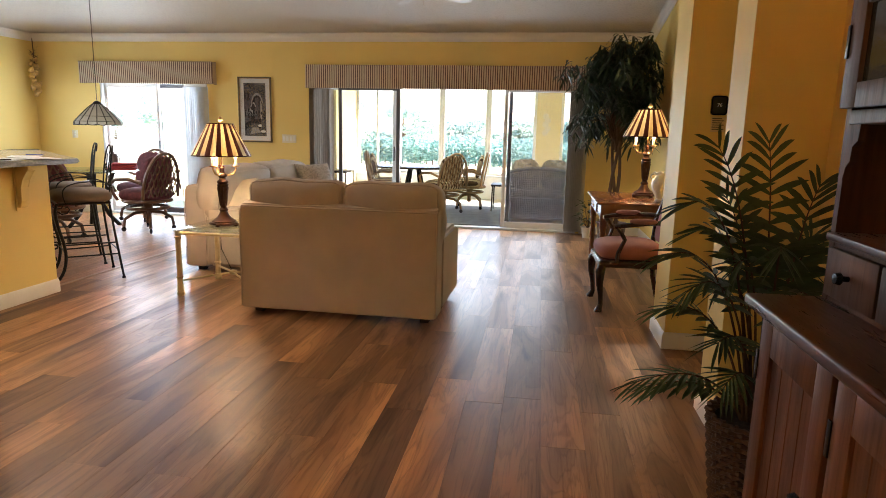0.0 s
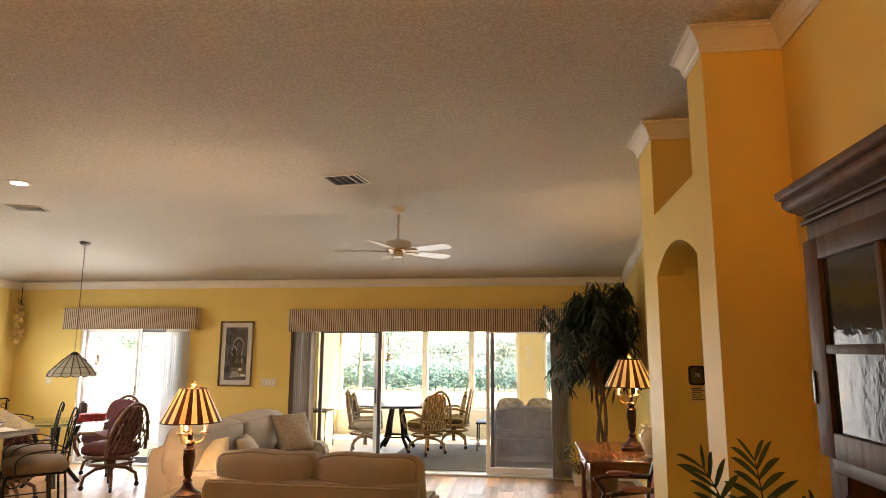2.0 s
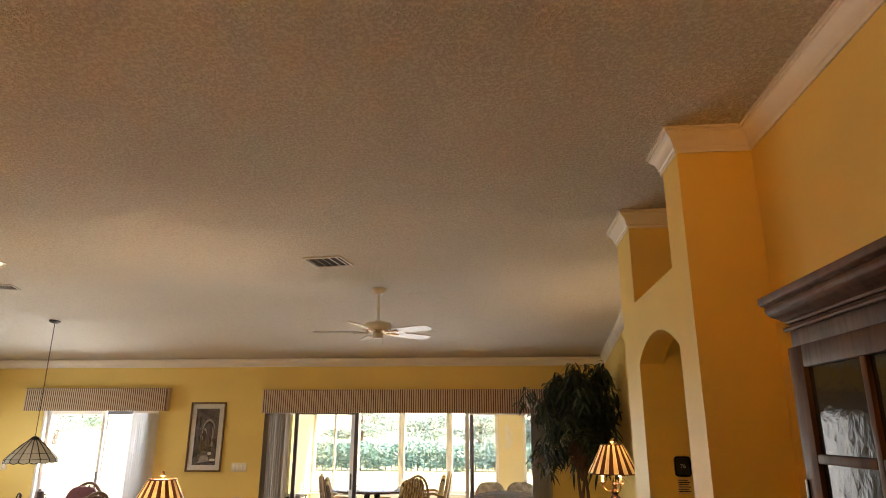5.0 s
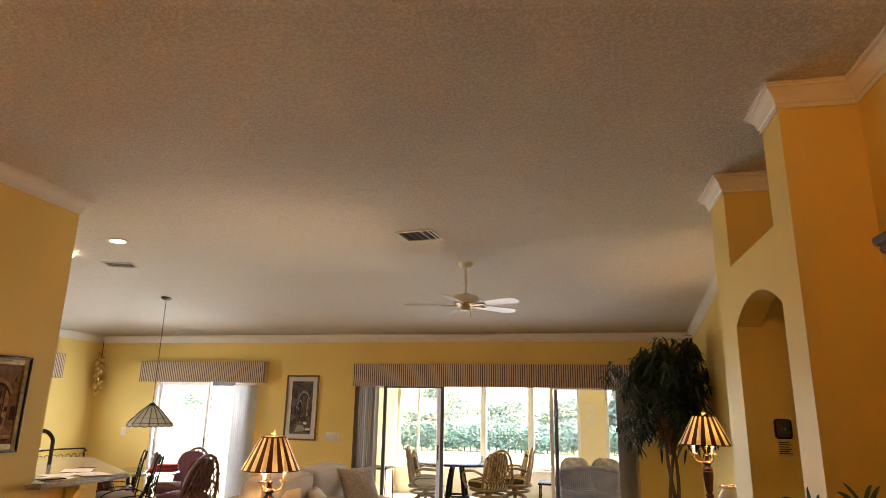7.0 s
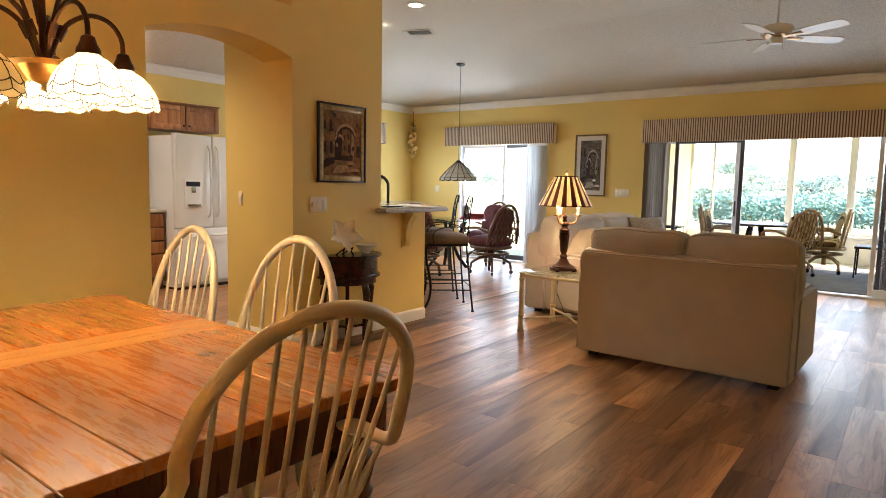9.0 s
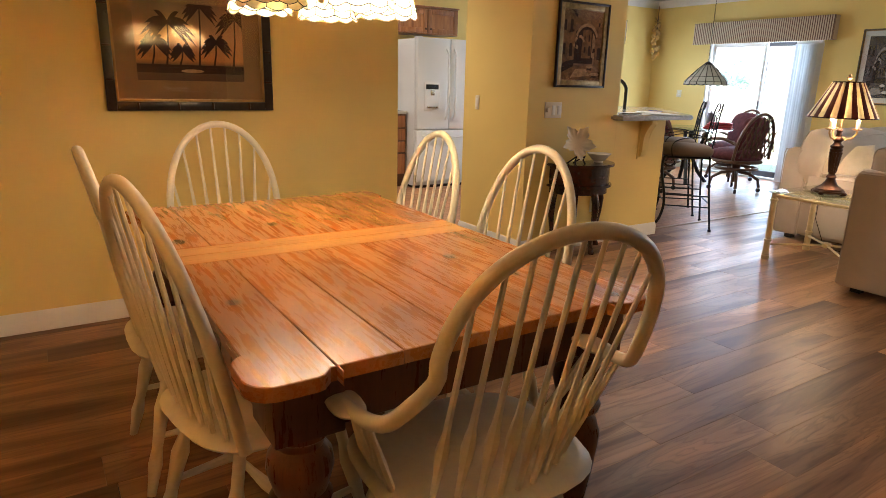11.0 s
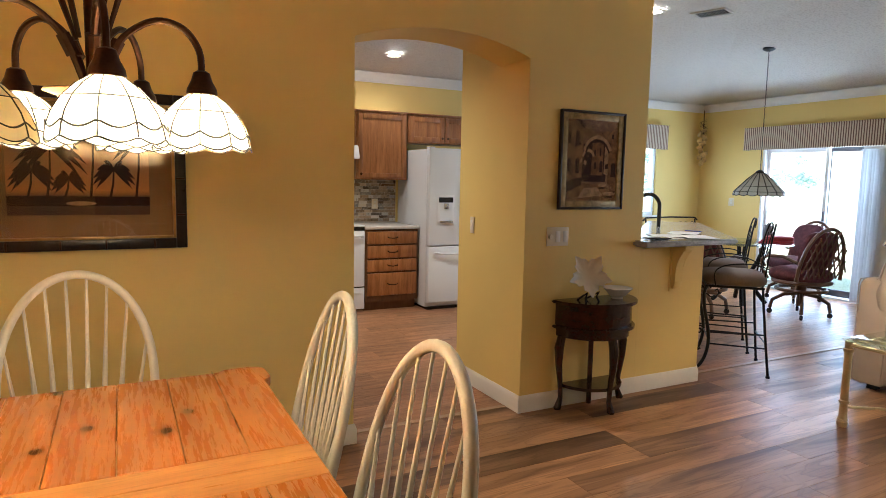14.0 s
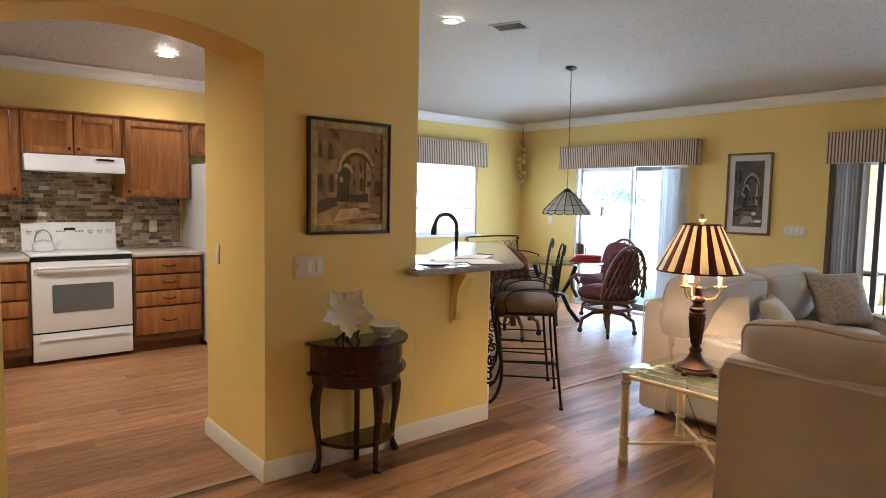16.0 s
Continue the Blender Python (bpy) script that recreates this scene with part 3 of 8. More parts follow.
def crown(name, p0, p1, normal, m0=0, m1=0):
    """Cove moulding under the ceiling from p0 to p1; m is +1 at an outer corner, -1 at an inner one."""
    p0, p1, n = Vector(p0), Vector(p1), Vector(normal)
    d = (p1 - p0).normalized()
    bm = B()
    a = [bm.verts.new(p0 + n * (o + 0.001) + Vector((0, 0, z)) - d * o * m0) for o, z in CROWN]
    b = [bm.verts.new(p1 + n * (o + 0.001) + Vector((0, 0, z)) + d * o * m1) for o, z in CROWN]
    k = len(CROWN)
    for i in range(k):
        bm.faces.new((a[i], a[(i + 1) % k], b[(i + 1) % k], b[i]))
    bm.faces.new(a[::-1])
    bm.faces.new(b)
    structure(name, bm, WHITE_TRIM, "white painted crown moulding under the ceiling", "crown moulding", 30)


T = TOP - 0.002
crown("trim_crown_north", (KX, BY, EAVE), (RX, BY, EAVE), (0, -1, 0), -1, -1)
crown("trim_crown_east_slope", (RX, BY, EAVE), (RX, FLAT_Y, T), (-1, 0, 0), -1, 0)
crown("trim_crown_east", (RX, FLAT_Y, T), (RX, 4.5, T), (-1, 0, 0), 0, -1)
crown("trim_crown_pier_back", (RX, 4.5, T), (AX, 4.5, T), (0, 1, 0), -1, 1)
crown("trim_crown_pier_side", (AX, 4.5, T), (AX, 4.10, T), (-1, 0, 0), 1, 1)
crown("trim_crown_pier_front", (AX, 4.10, T), (3.0, 4.10, T), (0, -1, 0), 1, -1)
crown("trim_crown_near_pier_back", (3.0, 3.21, T), (AX, 3.21, T), (0, 1, 0), -1, 1)
crown("trim_crown_near_pier_side", (AX, 3.21, T), (AX, 2.95, T), (-1, 0, 0), 1, 1)
crown("trim_crown_near_pier_front", (AX, 2.95, T), (HX, 2.95, T), (0, -1, 0), 1, -1)
crown("trim_crown_hutch_wall", (HX, 2.95, T), (HX, REAR, T), (-1, 0, 0), -1, -1)
crown("trim_crown_rear", (HX, REAR, T), (LX, REAR, T), (0, 1, 0), -1, -1)
crown("trim_crown_dining_wall", (LX, REAR, T), (LX, 1.88, T), (1, 0, 0), -1, 1)
crown("trim_crown_kitchen_pier", (LX, 2.94, T), (LX, 3.87, T), (1, 0, 0), 1, 1)
crown("trim_crown_kitchen_pier_front", (LX - 0.81, 2.94, T), (LX, 2.94, T), (0, -1, 0), 0, 1)
crown("trim_crown_kitchen_pier_back", (LX, 3.87, T), (LX - 0.81, 3.87, T), (0, 1, 0), 1, 0)
crown("trim_crown_kitchen", (KX, REAR, EAVE), (KX, BY, EAVE), (1, 0, 0), -1, -1)


def baseboard(name, p0, p1, normal, m0=0, m1=0, h=0.105):
    prof = [(0, 0), (0.014, 0), (0.014, h - 0.025), (0.008, h - 0.008), (0.004, h), (0, h)]
    p0, p1, n = Vector(p0), Vector(p1), Vector(normal)
    d = (p1 - p0).normalized()
    bm = B()
    a = [bm.verts.new(p0 + n * (o + 0.001) + Vector((0, 0, z + 0.004)) - d * o * m0) for o, z in prof]
    b = [bm.verts.new(p1 + n * (o + 0.001) + Vector((0, 0, z + 0.004)) + d * o * m1) for o, z in prof]
    for i in range(6):
        bm.faces.new((a[i], a[(i + 1) % 6], b[(i + 1) % 6], b[i]))
    bm.faces.new(a[::-1])
    bm.faces.new(b)
    structure(name, bm, WHITE_TRIM, "white painted baseboard", "baseboard", 30)


baseboard("baseboard_dining", (LX, REAR, 0), (LX, 1.88, 0), (1, 0, 0), -1, 1)
baseboard("baseboard_dining_return", (LX, 1.88, 0), (LX - 0.16, 1.88, 0), (0, 1, 0), 1, 1)
baseboard("baseboard_pier", (LX, 2.94, 0), (LX, 4.47, 0), (1, 0, 0), 1, 0.4)
baseboard("baseboard_pier_side", (LX - 0.81, 2.94, 0), (LX, 2.94, 0), (0, -1, 0), 1, 1)
baseboard("baseboard_arch_near", (AX, 3.21, 0), (AX, 2.95, 0), (-1, 0, 0), 1, 1)
baseboard("baseboard_arch_near_front", (AX, 2.95, 0), (HX, 2.95, 0), (0, -1, 0), 1, -1)
baseboard("baseboard_arch_far", (AX, 4.5, 0), (AX, 4.10, 0), (-1, 0, 0), 1, 1)
baseboard("baseboard_hall", (AX, 4.10, 0), (3.0, 4.10, 0), (0, -1, 0), 1, -1)
baseboard("baseboard_hutch", (HX, 2.95, 0), (HX, REAR, 0), (-1, 0, 0), -1, -1)
baseboard("baseboard_east", (RX, BY, 0), (RX, 4.5, 0), (-1, 0, 0), -1, -1)
baseboard("baseboard_north_mid", (OP2[1] + 0.05, BY, 0), (OP1[0] - 0.05, BY, 0), (0, -1, 0))
baseboard("baseboard_north_end", (OP1[1] + 0.05, BY, 0), (RX, BY, 0), (0, -1, 0), 0, -1)
baseboard("baseboard_north_nook", (KX, BY, 0), (OP2[0] - 0.05, BY, 0), (0, -1, 0), -1, 0)
baseboard("baseboard_nook", (KX, 6.2, 0), (KX, BY, 0), (1, 0, 0), 0, -1)


# ---- outdoors ----
gbm = B()
bmesh.ops.create_grid(gbm, x_segments=40, y_segments=40, size=3000, matrix=pose(0, 0, -0.14))
structure("ground", gbm, LAWN, "sunlit lawn reaching to the distance", "ground", 0)


def leaf_cloud(bm, spots, count, size, rng):
    """Many small leaf blades round soft clumps."""
    for _ in range(count):
        c, r = spots[rng.randrange(len(spots))]
        d = Vector((rng.gauss(0, 1), rng.gauss(0, 1), rng.gauss(0, 1))).normalized() * (rng.random() ** 0.4)
        p = Vector((c[0] + d.x * r[0], c[1] + d.y * r[1], c[2] + d.z * r[2]))
        a = Vector((rng.gauss(0, 1), rng.gauss(0, 1), rng.gauss(0, 0.6))).normalized()
        b = a.orthogonal().normalized() * size * 0.35
        a = a * size * (0.6 + rng.random() * 0.7)
        bm.faces.new([bm.verts.new(q) for q in (p - a, p + b, p + a, p - b)])
    return bm


rng = random.Random(5)


def hedge():
    root = thing("hedge", pose(-3.0, 29, -0.14), "clipped garden hedge across the lawn, tinted blue-green for haze", "hedge")
    spots = []
    for i in range(60):
        x = -5.6 + 11.5 * i / 59
        for z in (0.3, 0.65, 0.95):
            spots.append(((x, rng.uniform(-0.35, 0.35), z + rng.uniform(-0.08, 0.1)), (0.4, 0.45, 0.28)))
    part("foliage", leaf_cloud(B(), spots, 15000, 0.10, rng), HEDGE, root, smooth=0)
    bm = B()
    for i in range(40):
        x = -5.4 + 11 * i / 39
        tube(bm, [(x, 0, 0), (x + rng.uniform(-0.1, 0.1), 0, 0.9)], 0.03, 6, radii=[0.03, 0.01])
    part("stems", bm, BARK, root)


hedge()


def garden_tree(x, y, h, w, seed):
    r = random.Random(seed)
    root = thing("tree", pose(x, y, -0.14), "leafy green garden tree beyond the lawn", "tree", "trees beyond the lawn")
    bm = B()
    tube(bm, [(0, 0, 0), (0.1, 0, h * 0.3), (0.05, 0.1, h * 0.7)], 0.2, 8, radii=[0.25, 0.17, 0.05])
    spots = []
    for i in range(14):
        a, z, d = r.uniform(0, 6.28), r.uniform(0.18, 0.92) * h, r.uniform(0.2, 1) * w * 0.45
        e = (math.cos(a) * d, math.sin(a) * d, z)
        tube(bm, [(0.05, 0, z * 0.6), e], 0.05, 5, radii=[0.07, 0.02])
        spots.append((e, (w * 0.2, w * 0.2, h * 0.13)))
    part("trunk", bm, BARK, root)
    part("crown", leaf_cloud(B(), spots, 2600, 0.24, r), FOLIAGE, root, smooth=0)


for i, (x, y, h, w) in enumerate(((-16, 74, 4.4, 8), (-9.5, 80, 3.4, 9), (-2.5, 76, 3.8, 8), (4, 84, 4.4, 9), (11, 74, 4.6, 8), (-24, 70, 5, 8), (-33, 76, 4.6, 9), (-46, 64, 5.5, 9), (2.6, 36, 4.4, 3.2), (-62, 44, 5.5, 9), (-74, 26, 6, 9), (-55, 52, 5, 8))):
    garden_tree(x, y, h, w, 40 + i)

# ---- lanai behind the sliding doors ----
LY = 12.9
MX = [-3.62, -2.74, -1.84, -0.90, 0.0]


def lanai():
    structure("floor_lanai", box(B(), (-4.6, BY + 0.02, -0.12), (2.6, LY + 0.1, -0.012)), PATIO, "pale tiled sunroom floor", "floor")
    bm = B()
    box(bm, (-4.6, LY, 0), (MX[0], LY + 0.12, 2.6))
    box(bm, (MX[4] + 0.05, LY, 0), (0.52, LY + 0.12, 2.6))
    box(bm, (1.5, LY, 0), (2.6, LY + 0.12, 2.6))
    for a, b in ((MX[0], MX[4] + 0.05), (0.52, 1.5)):
        box(bm, (a, LY, 2.32), (b, LY + 0.12, 2.6))
    structure("wall_lanai_north", bm, LANAI_PAINT, "pale yellow painted sunroom wall between windows", "wall")
    bm = B()
    for a, b in ((MX[0], MX[4] + 0.05), (0.52, 1.5)):
        box(bm, (a, LY + 0.005, -0.1), (b, LY + 0.115, 0.48))
    structure("wall_lanai_knee", bm, WHITE_TRIM, "white knee wall under the sunroom windows", "wall")
    structure("wall_lanai_west", box(B(), (-4.7, BY + 0.16, 0), (-4.6, LY + 0.12, 2.6)), LANAI_PAINT, "pale yellow painted sunroom side wall", "wall")
    structure("wall_lanai_west_return", box(B(), (-3.75, 11.6, 0), (-3.62, LY, 2.6)), LANAI_PAINT, "pale yellow painted sunroom wall end", "wall")
    structure("wall_lanai_east", box(B(), (2.6, BY + 0.16, 0), (2.7, LY + 0.12, 2.6)), YELLOW, "pale yellow painted sunroom side wall", "wall")
    structure("ceiling_lanai", box(B(), (-4.7, BY + 0.16, 2.6), (2.7, LY + 0.5, 2.7)), WHITE_TRIM, "white painted sunroom ceiling", "ceiling")
    def pane_window(name, a, b, mid):
        root = thing(name, pose((a + b) / 2, LY + 0.06, 0.48), "white framed sunroom window looking on the garden", "window", "", "structure")
        w, h = (b - a) / 2, 1.84
        bm = B()
        for lo, hi in (((-w, -0.035, 0), (-w + 0.06, 0.035, h)), ((w - 0.06, -0.035, 0), (w, 0.035, h)), ((-w + 0.06, -0.035, 0), (w - 0.06, 0.035, 0.06)), ((-w + 0.06, -0.035, h - 0.06), (w - 0.06, 0.035, h))):
            box(bm, lo, hi, 0.004, 1)
        part("window_frame", bm, ALU, root, smooth=0)
        part("window_sill", box(B(), (-w, -0.12, -0.03), (w, -0.036, 0.0), 0.004), ALU, root)
        if mid:
            part("mullion", box(B(), (-0.02, -0.02, 0.06), (0.02, 0.02, h - 0.06)), ALU, root, smooth=0)
        p = part("pane", box(B(), (-w + 0.06, -0.003, 0.06), (w - 0.06, 0.003, h - 0.06)), GLASS, root, smooth=0)
        p.visible_shadow = False
    for i in range(4):
        pane_window("window_%d" % (i + 1), MX[i], MX[i + 1] + (0.05 if i == 3 else 0), i == 0)
    pane_window("window_5", 0.52, 1.5, False)
    d = thing("wall_ornament", pose(0.24, LY - 0.02, 1.35), "pale capiz shell ornament hanging on the sunroom wall", "ornament")
    for i in range(5):
        part("shell_disc", lathe(B(), [(0.0, 0), (0.055, 0.004), (0.06, 0.012), (0.0, 0.016)], 12), PORCELAIN, d, m=pose((i % 2) * 0.05 - 0.02, 0, 0.08 * i, 90))


lanai()


def swivel_rattan(name, label, cloth, cane, group, rail_cane=True):
    """Rattan swivel armchair on casters; it faces +x."""
    root = thing(name, Matrix(), label, "chair", group)
    bm = B()
    pillow(bm, (0.52, 0.54, 0.15), pose(0.02, 0, 0.46), 0.5, crown=0.3)
    part("seat_cushion", bm, cloth, root)
    bm = B()
    pillow(bm, (0.09, 0.48, 0.46), pose(-0.165, 0, 0.72, 0, -13), 0.55)
    part("back_cushion", bm, cloth, root)
    part("seat_frame", tube(B(), [(0.27 * math.cos(a), 0.29 * math.sin(a), 0.39) for a in [2 * math.pi * i / 24 for i in range(24)]], 0.022, 8, closed=True), cane, root)
    part("lower_ring", tube(B(), [(0.24 * math.cos(a), 0.25 * math.sin(a), 0.30) for a in [2 * math.pi * i / 24 for i in range(24)]], 0.018, 8, closed=True), cane, root)
    back = [(-0.20 - 0.10 * max(0, math.sin(radians(a))) , 0.31 * math.cos(radians(a)), 0.42 + 0.56 * max(0, math.sin(radians(a))) ** 0.8) for a in range(0, 181, 10)]
    part("back_hoop", tube(B(), back, 0.02, 8), cane, root)
    for s in (-1, 1):
        pts = [(-0.20, 0.31 * s, 0.62), (-0.05, 0.34 * s, 0.67), (0.15, 0.34 * s, 0.66), (0.24, 0.33 * s, 0.61), (0.25, 0.30 * s, 0.50), (0.20, 0.27 * s, 0.40)]
        part("arm", tube(B(), pts, 0.02, 8), cane, root)
    if rail_cane:
        bm = B()
        for k in range(-4, 5):
            for s in (-1, 1):
                pts = []
                for i in range(9):
                    f = i / 8
                    y = k * 0.075 + s * (f - 0.5) * 0.22
                    z = 0.45 + 0.50 * f
                    lim = 0.31 * math.sqrt(max(0.0, 1 - ((z - 0.42) / 0.56) ** 2.5))
                    if abs(y) < lim: pts.append((-0.245 - 0.09 * f, y, z))
                if len(pts) > 1: tube(bm, pts, 0.0085, 5)
        part("back_lattice", bm, cane, root)
    part("post", lathe(B(), [(0.035, 0.12), (0.03, 0.2), (0.05, 0.27), (0.06, 0.38)], 12), cane, root)
    leg = None
    for i in range(4):
        a = 90 * i + 45
        if leg is None:
            leg = part("leg", tube(B(), [(0.03, 0, 0.25), (0.16, 0, 0.23), (0.27, 0, 0.16), (0.29, 0, 0.065)], 0.02, 8), cane, root, m=pose(0, 0, 0, 0, 0, a))
            cb = B()
            lathe(cb, [(0.0, -0.018), (0.026, -0.014), (0.03, 0.0), (0.026, 0.014), (0.0, 0.018)], 12)
            c = part("caster", cb, BLACK, root, m=pose(0.29 * math.cos(radians(a)), 0.29 * math.sin(radians(a)), 0.032, 90, 0, a))
        else:
            again(leg, pose(0, 0, 0, 0, 0, a))
            again(c, pose(0.29 * math.cos(radians(a)), 0.29 * math.sin(radians(a)), 0.032, 90, 0, a))
    return root


def put(root, m):
    root.matrix_world = m
    return root


# lanai furniture
chair = put(swivel_rattan("rattan_armchair", "honey rattan swivel chair with striped cushions", CUSHION_STRIPE, RATTAN_LIGHT, "sunroom chairs"), pose(-1.40, 10.45, 0, 0, 0, 140))
copy_thing(chair, pose(-1.06, 11.2, 0, 0, 0, 185))
copy_thing(chair, pose(-2.42, 10.5, 0, 0, 0, 12))


def lanai_table():
    root = thing("patio_table", pose(-1.98, 10.85, 0), "oval sunroom table with dark top on iron pedestal", "table")
    bm = B()
    lathe(bm, [(0.0, 0.70), (0.60, 0.70), (0.63, 0.715), (0.63, 0.73), (0.60, 0.74), (0.0, 0.74)], 36)
    bmesh.ops.scale(bm, vec=(1.15, 0.85, 1), verts=bm.verts)
    part("tabletop", bm, MAHOGANY, root)
    for i in range(4):
        part("leg", tube(B(), [(0.10, 0, 0.70), (0.16, 0, 0.45), (0.2, 0, 0.2), (0.36, 0, 0.02)], 0.03, 8), IRON, root, m=pose(0, 0, 0, 0, 0, 90 * i + 45))
    part("ring", tube(B(), [(0.2 * math.cos(2 * math.pi * i / 16), 0.2 * math.sin(2 * math.pi * i / 16), 0.22) for i in range(16)], 0.018, 6, closed=True), IRON, root)


lanai_table()


def wicker_loveseat():
    root = thing("wicker_loveseat", pose(0.16, 9.75, 0, 0, 0, 0), "grey wicker loveseat with floral cushions seen from behind", "loveseat")
    def weave(bm, x0, x1, z0, z1, f, nx, nz):
        for i in range(nx):
            x = x0 + (x1 - x0) * i / (nx - 1)
            tube(bm, [(x, *f(x, z0 + (z1 - z0) * k / 6)) for k in range(7)], 0.008, 5)
        for k in range(nz):
            z = z0 + (z1 - z0) * k / (nz - 1)
            tube(bm, [(x0 + (x1 - x0) * i / 12, *f(x0 + (x1 - x0) * i / 12, z)) for i in range(13)], 0.007, 5)
    bm = B()
    weave(bm, -0.46, 0.46, 0.06, 0.80, lambda x, z: (-0.05 - 0.12 * z + 0.25 * x * x, z + (0.0 if z < 0.5 else -0.25 * x * x)), 34, 26)
    part("backrest", bm, WICKER_GREY, root)
    part("seat_base", box(B(), (-0.45, -0.02, 0.12), (0.45, 0.58, 0.36), 0.03), WICKER_GREY, root)
    for s in (-1, 1):
        pts = [(0.46 * s, -0.10, 0.66), (0.50 * s, 0.1, 0.64), (0.50 * s, 0.4, 0.60), (0.48 * s, 0.58, 0.5), (0.46 * s, 0.6, 0.02)]
        part("arm", tube(B(), pts, 0.03, 8), WICKER_GREY, root)
        part("leg", tube(B(), [(0.44 * s, -0.05, 0), (0.44 * s, -0.05, 0.3)], 0.025, 8), WICKER_GREY, root)
    part("top_rail", tube(B(), [(0.47 * math.sin(a), -0.15 + 0.05 * math.sin(a) ** 2, 0.82 - 0.07 * math.sin(a) ** 2) for a in [-1.57 + 3.14 * i / 12 for i in range(13)]], 0.028, 8), WICKER_GREY, root)
    part("seat_cushion", pillow(B(), (0.86, 0.52, 0.14), pose(0, 0.3, 0.42), 0.5), FLORAL, root)
    for s in (-1, 1):
        part("back_cushion", pillow(B(), (0.44, 0.15, 0.46), pose(0.22 * s, 0.02, 0.72, -10, 0, 4 * s), 0.6), FLORAL, root)


wicker_loveseat()


def small_table(name, x, y, w, d, h, label):
    root = thing(name, pose(x, y, 0), label, "side table")
    part("tabletop", box(B(), (-w, -d, h - 0.03), (w, d, h), 0.006), IRON, root)
    for sx in (-1, 1):
        for sy in (-1, 1):
            part("leg", tube(B(), [(sx * (w - 0.02), sy * (d - 0.02), 0), (sx * (w - 0.03), sy * (d - 0.03), h - 0.03)], 0.012, 6), IRON, root)


small_table("patio_side_table", -0.42, 11.1, 0.24, 0.24, 0.46, "small dark metal sunroom side table")
small_table("patio_stand", -3.35, 10.9, 0.22, 0.25, 0.62, "dark metal stand beside the sunroom wall")
r = structure("rug_lanai", box(B(), (-1.9, 9.2, -0.011), (0.9, 11.6, -0.001), 0.004, 1), RUG, "blue-grey flat-woven sunroom rug", "rug")


# ---- sliding doors, valances, blinds ----


def sliding_door(name, x0, x1, panels, label):
    """Sliding glass door: outer frame and panels (from, to, offset) with stiles and glass."""
    root = thing(name, pose(0, BY + 0.08, 0), label, "sliding door", "", "structure")
    head = 1.96
    bm = B()
    for lo, hi in (((x0, -0.07, 0), (x0 + 0.04, 0.07, head)), ((x1 - 0.04, -0.07, 0), (x1, 0.07, head)), ((x0 + 0.04, -0.07, head - 0.04), (x1 - 0.04, 0.07, head)), ((x0 + 0.04, -0.07, 0.0), (x1 - 0.04, 0.07, 0.025))):
        box(bm, lo, hi, 0.003, 1)
    part("door_frame", bm, ALU, root, smooth=0)
    for a, b, o, dark in panels:
        p = part("door_panel", box(box(box(box(B(), (a, o - 0.016, 0.03), (a + 0.05, o + 0.016, head - 0.045), 0.003, 1), (b - 0.05, o - 0.016, 0.03), (b, o + 0.016, head - 0.045), 0.003, 1), (a + 0.05, o - 0.016, 0.03), (b - 0.05, o + 0.016, 0.11)), (a + 0.05, o - 0.016, head - 0.10), (b - 0.05, o + 0.016, head - 0.045)), ALU_DARK if dark else ALU, root, smooth=0)
        g = part("pane", box(B(), (a + 0.05, o - 0.003, 0.11), (b - 0.05, o + 0.003, head - 0.10)), GLASS, p, smooth=0)
        g.visible_shadow = False
        part("door_pull", box(B(), (b - 0.035, o - 0.03, 0.9), (b - 0.015, o - 0.017, 1.1), 0.004), ALU_DARK, p)
    return root


sliding_door("door_1", OP1[0], OP1[1], [(-2.90, -1.86, 0.045, False), (-2.68, -1.80, 0.0, True), (-0.36, 0.60, 0.0, False), (-0.30, 0.62, 0.045, True)], "wide open sliding glass door to the sunroom")
sliding_door("door_2", OP2[0], OP2[1], [(-6.26, -5.40, 0.0, False), (-5.46, -4.66, 0.045, True)], "closed sliding glass door of the breakfast nook")


def valance(name, m, w, h, d, label):
    """Upholstered cornice box, open below, covered in striped cloth."""
    root = thing(name, m, label, "valance")
    part("front", box(B(), (0, -d, 0), (w, -d + 0.015, h), 0.006), VALANCE, root)
    part("side", box(B(), (0, -d + 0.016, 0), (0.015, 0, h), 0.004), VALANCE, root)
    part("side", box(B(), (w - 0.015, -d + 0.016, 0), (w, 0, h), 0.004), VALANCE, root)
    part("top", box(B(), (0.016, -d + 0.016, h - 0.015), (w - 0.016, 0, h - 0.001)), VALANCE, root)
    part("piping", tube(tube(B(), [(0, -d, 0.004), (w, -d, 0.004)], 0.006, 6), [(0, -d, h - 0.004), (w, -d, h - 0.004)], 0.006, 6), VALANCE, root)


valance("valance", pose(-3.09, BY - 0.002, 1.875), 3.83, 0.305, 0.12, "long ticking-striped valance over the living room slider")
valance("valance", pose(-6.52, BY - 0.002, 1.905), 2.07, 0.305, 0.12, "ticking-striped valance over the nook slider")
valance("valance", pose(KX + 0.002, 6.15, 1.915, 0, 0, 90), 1.80, 0.34, 0.12, "ticking-striped valance over the kitchen window")


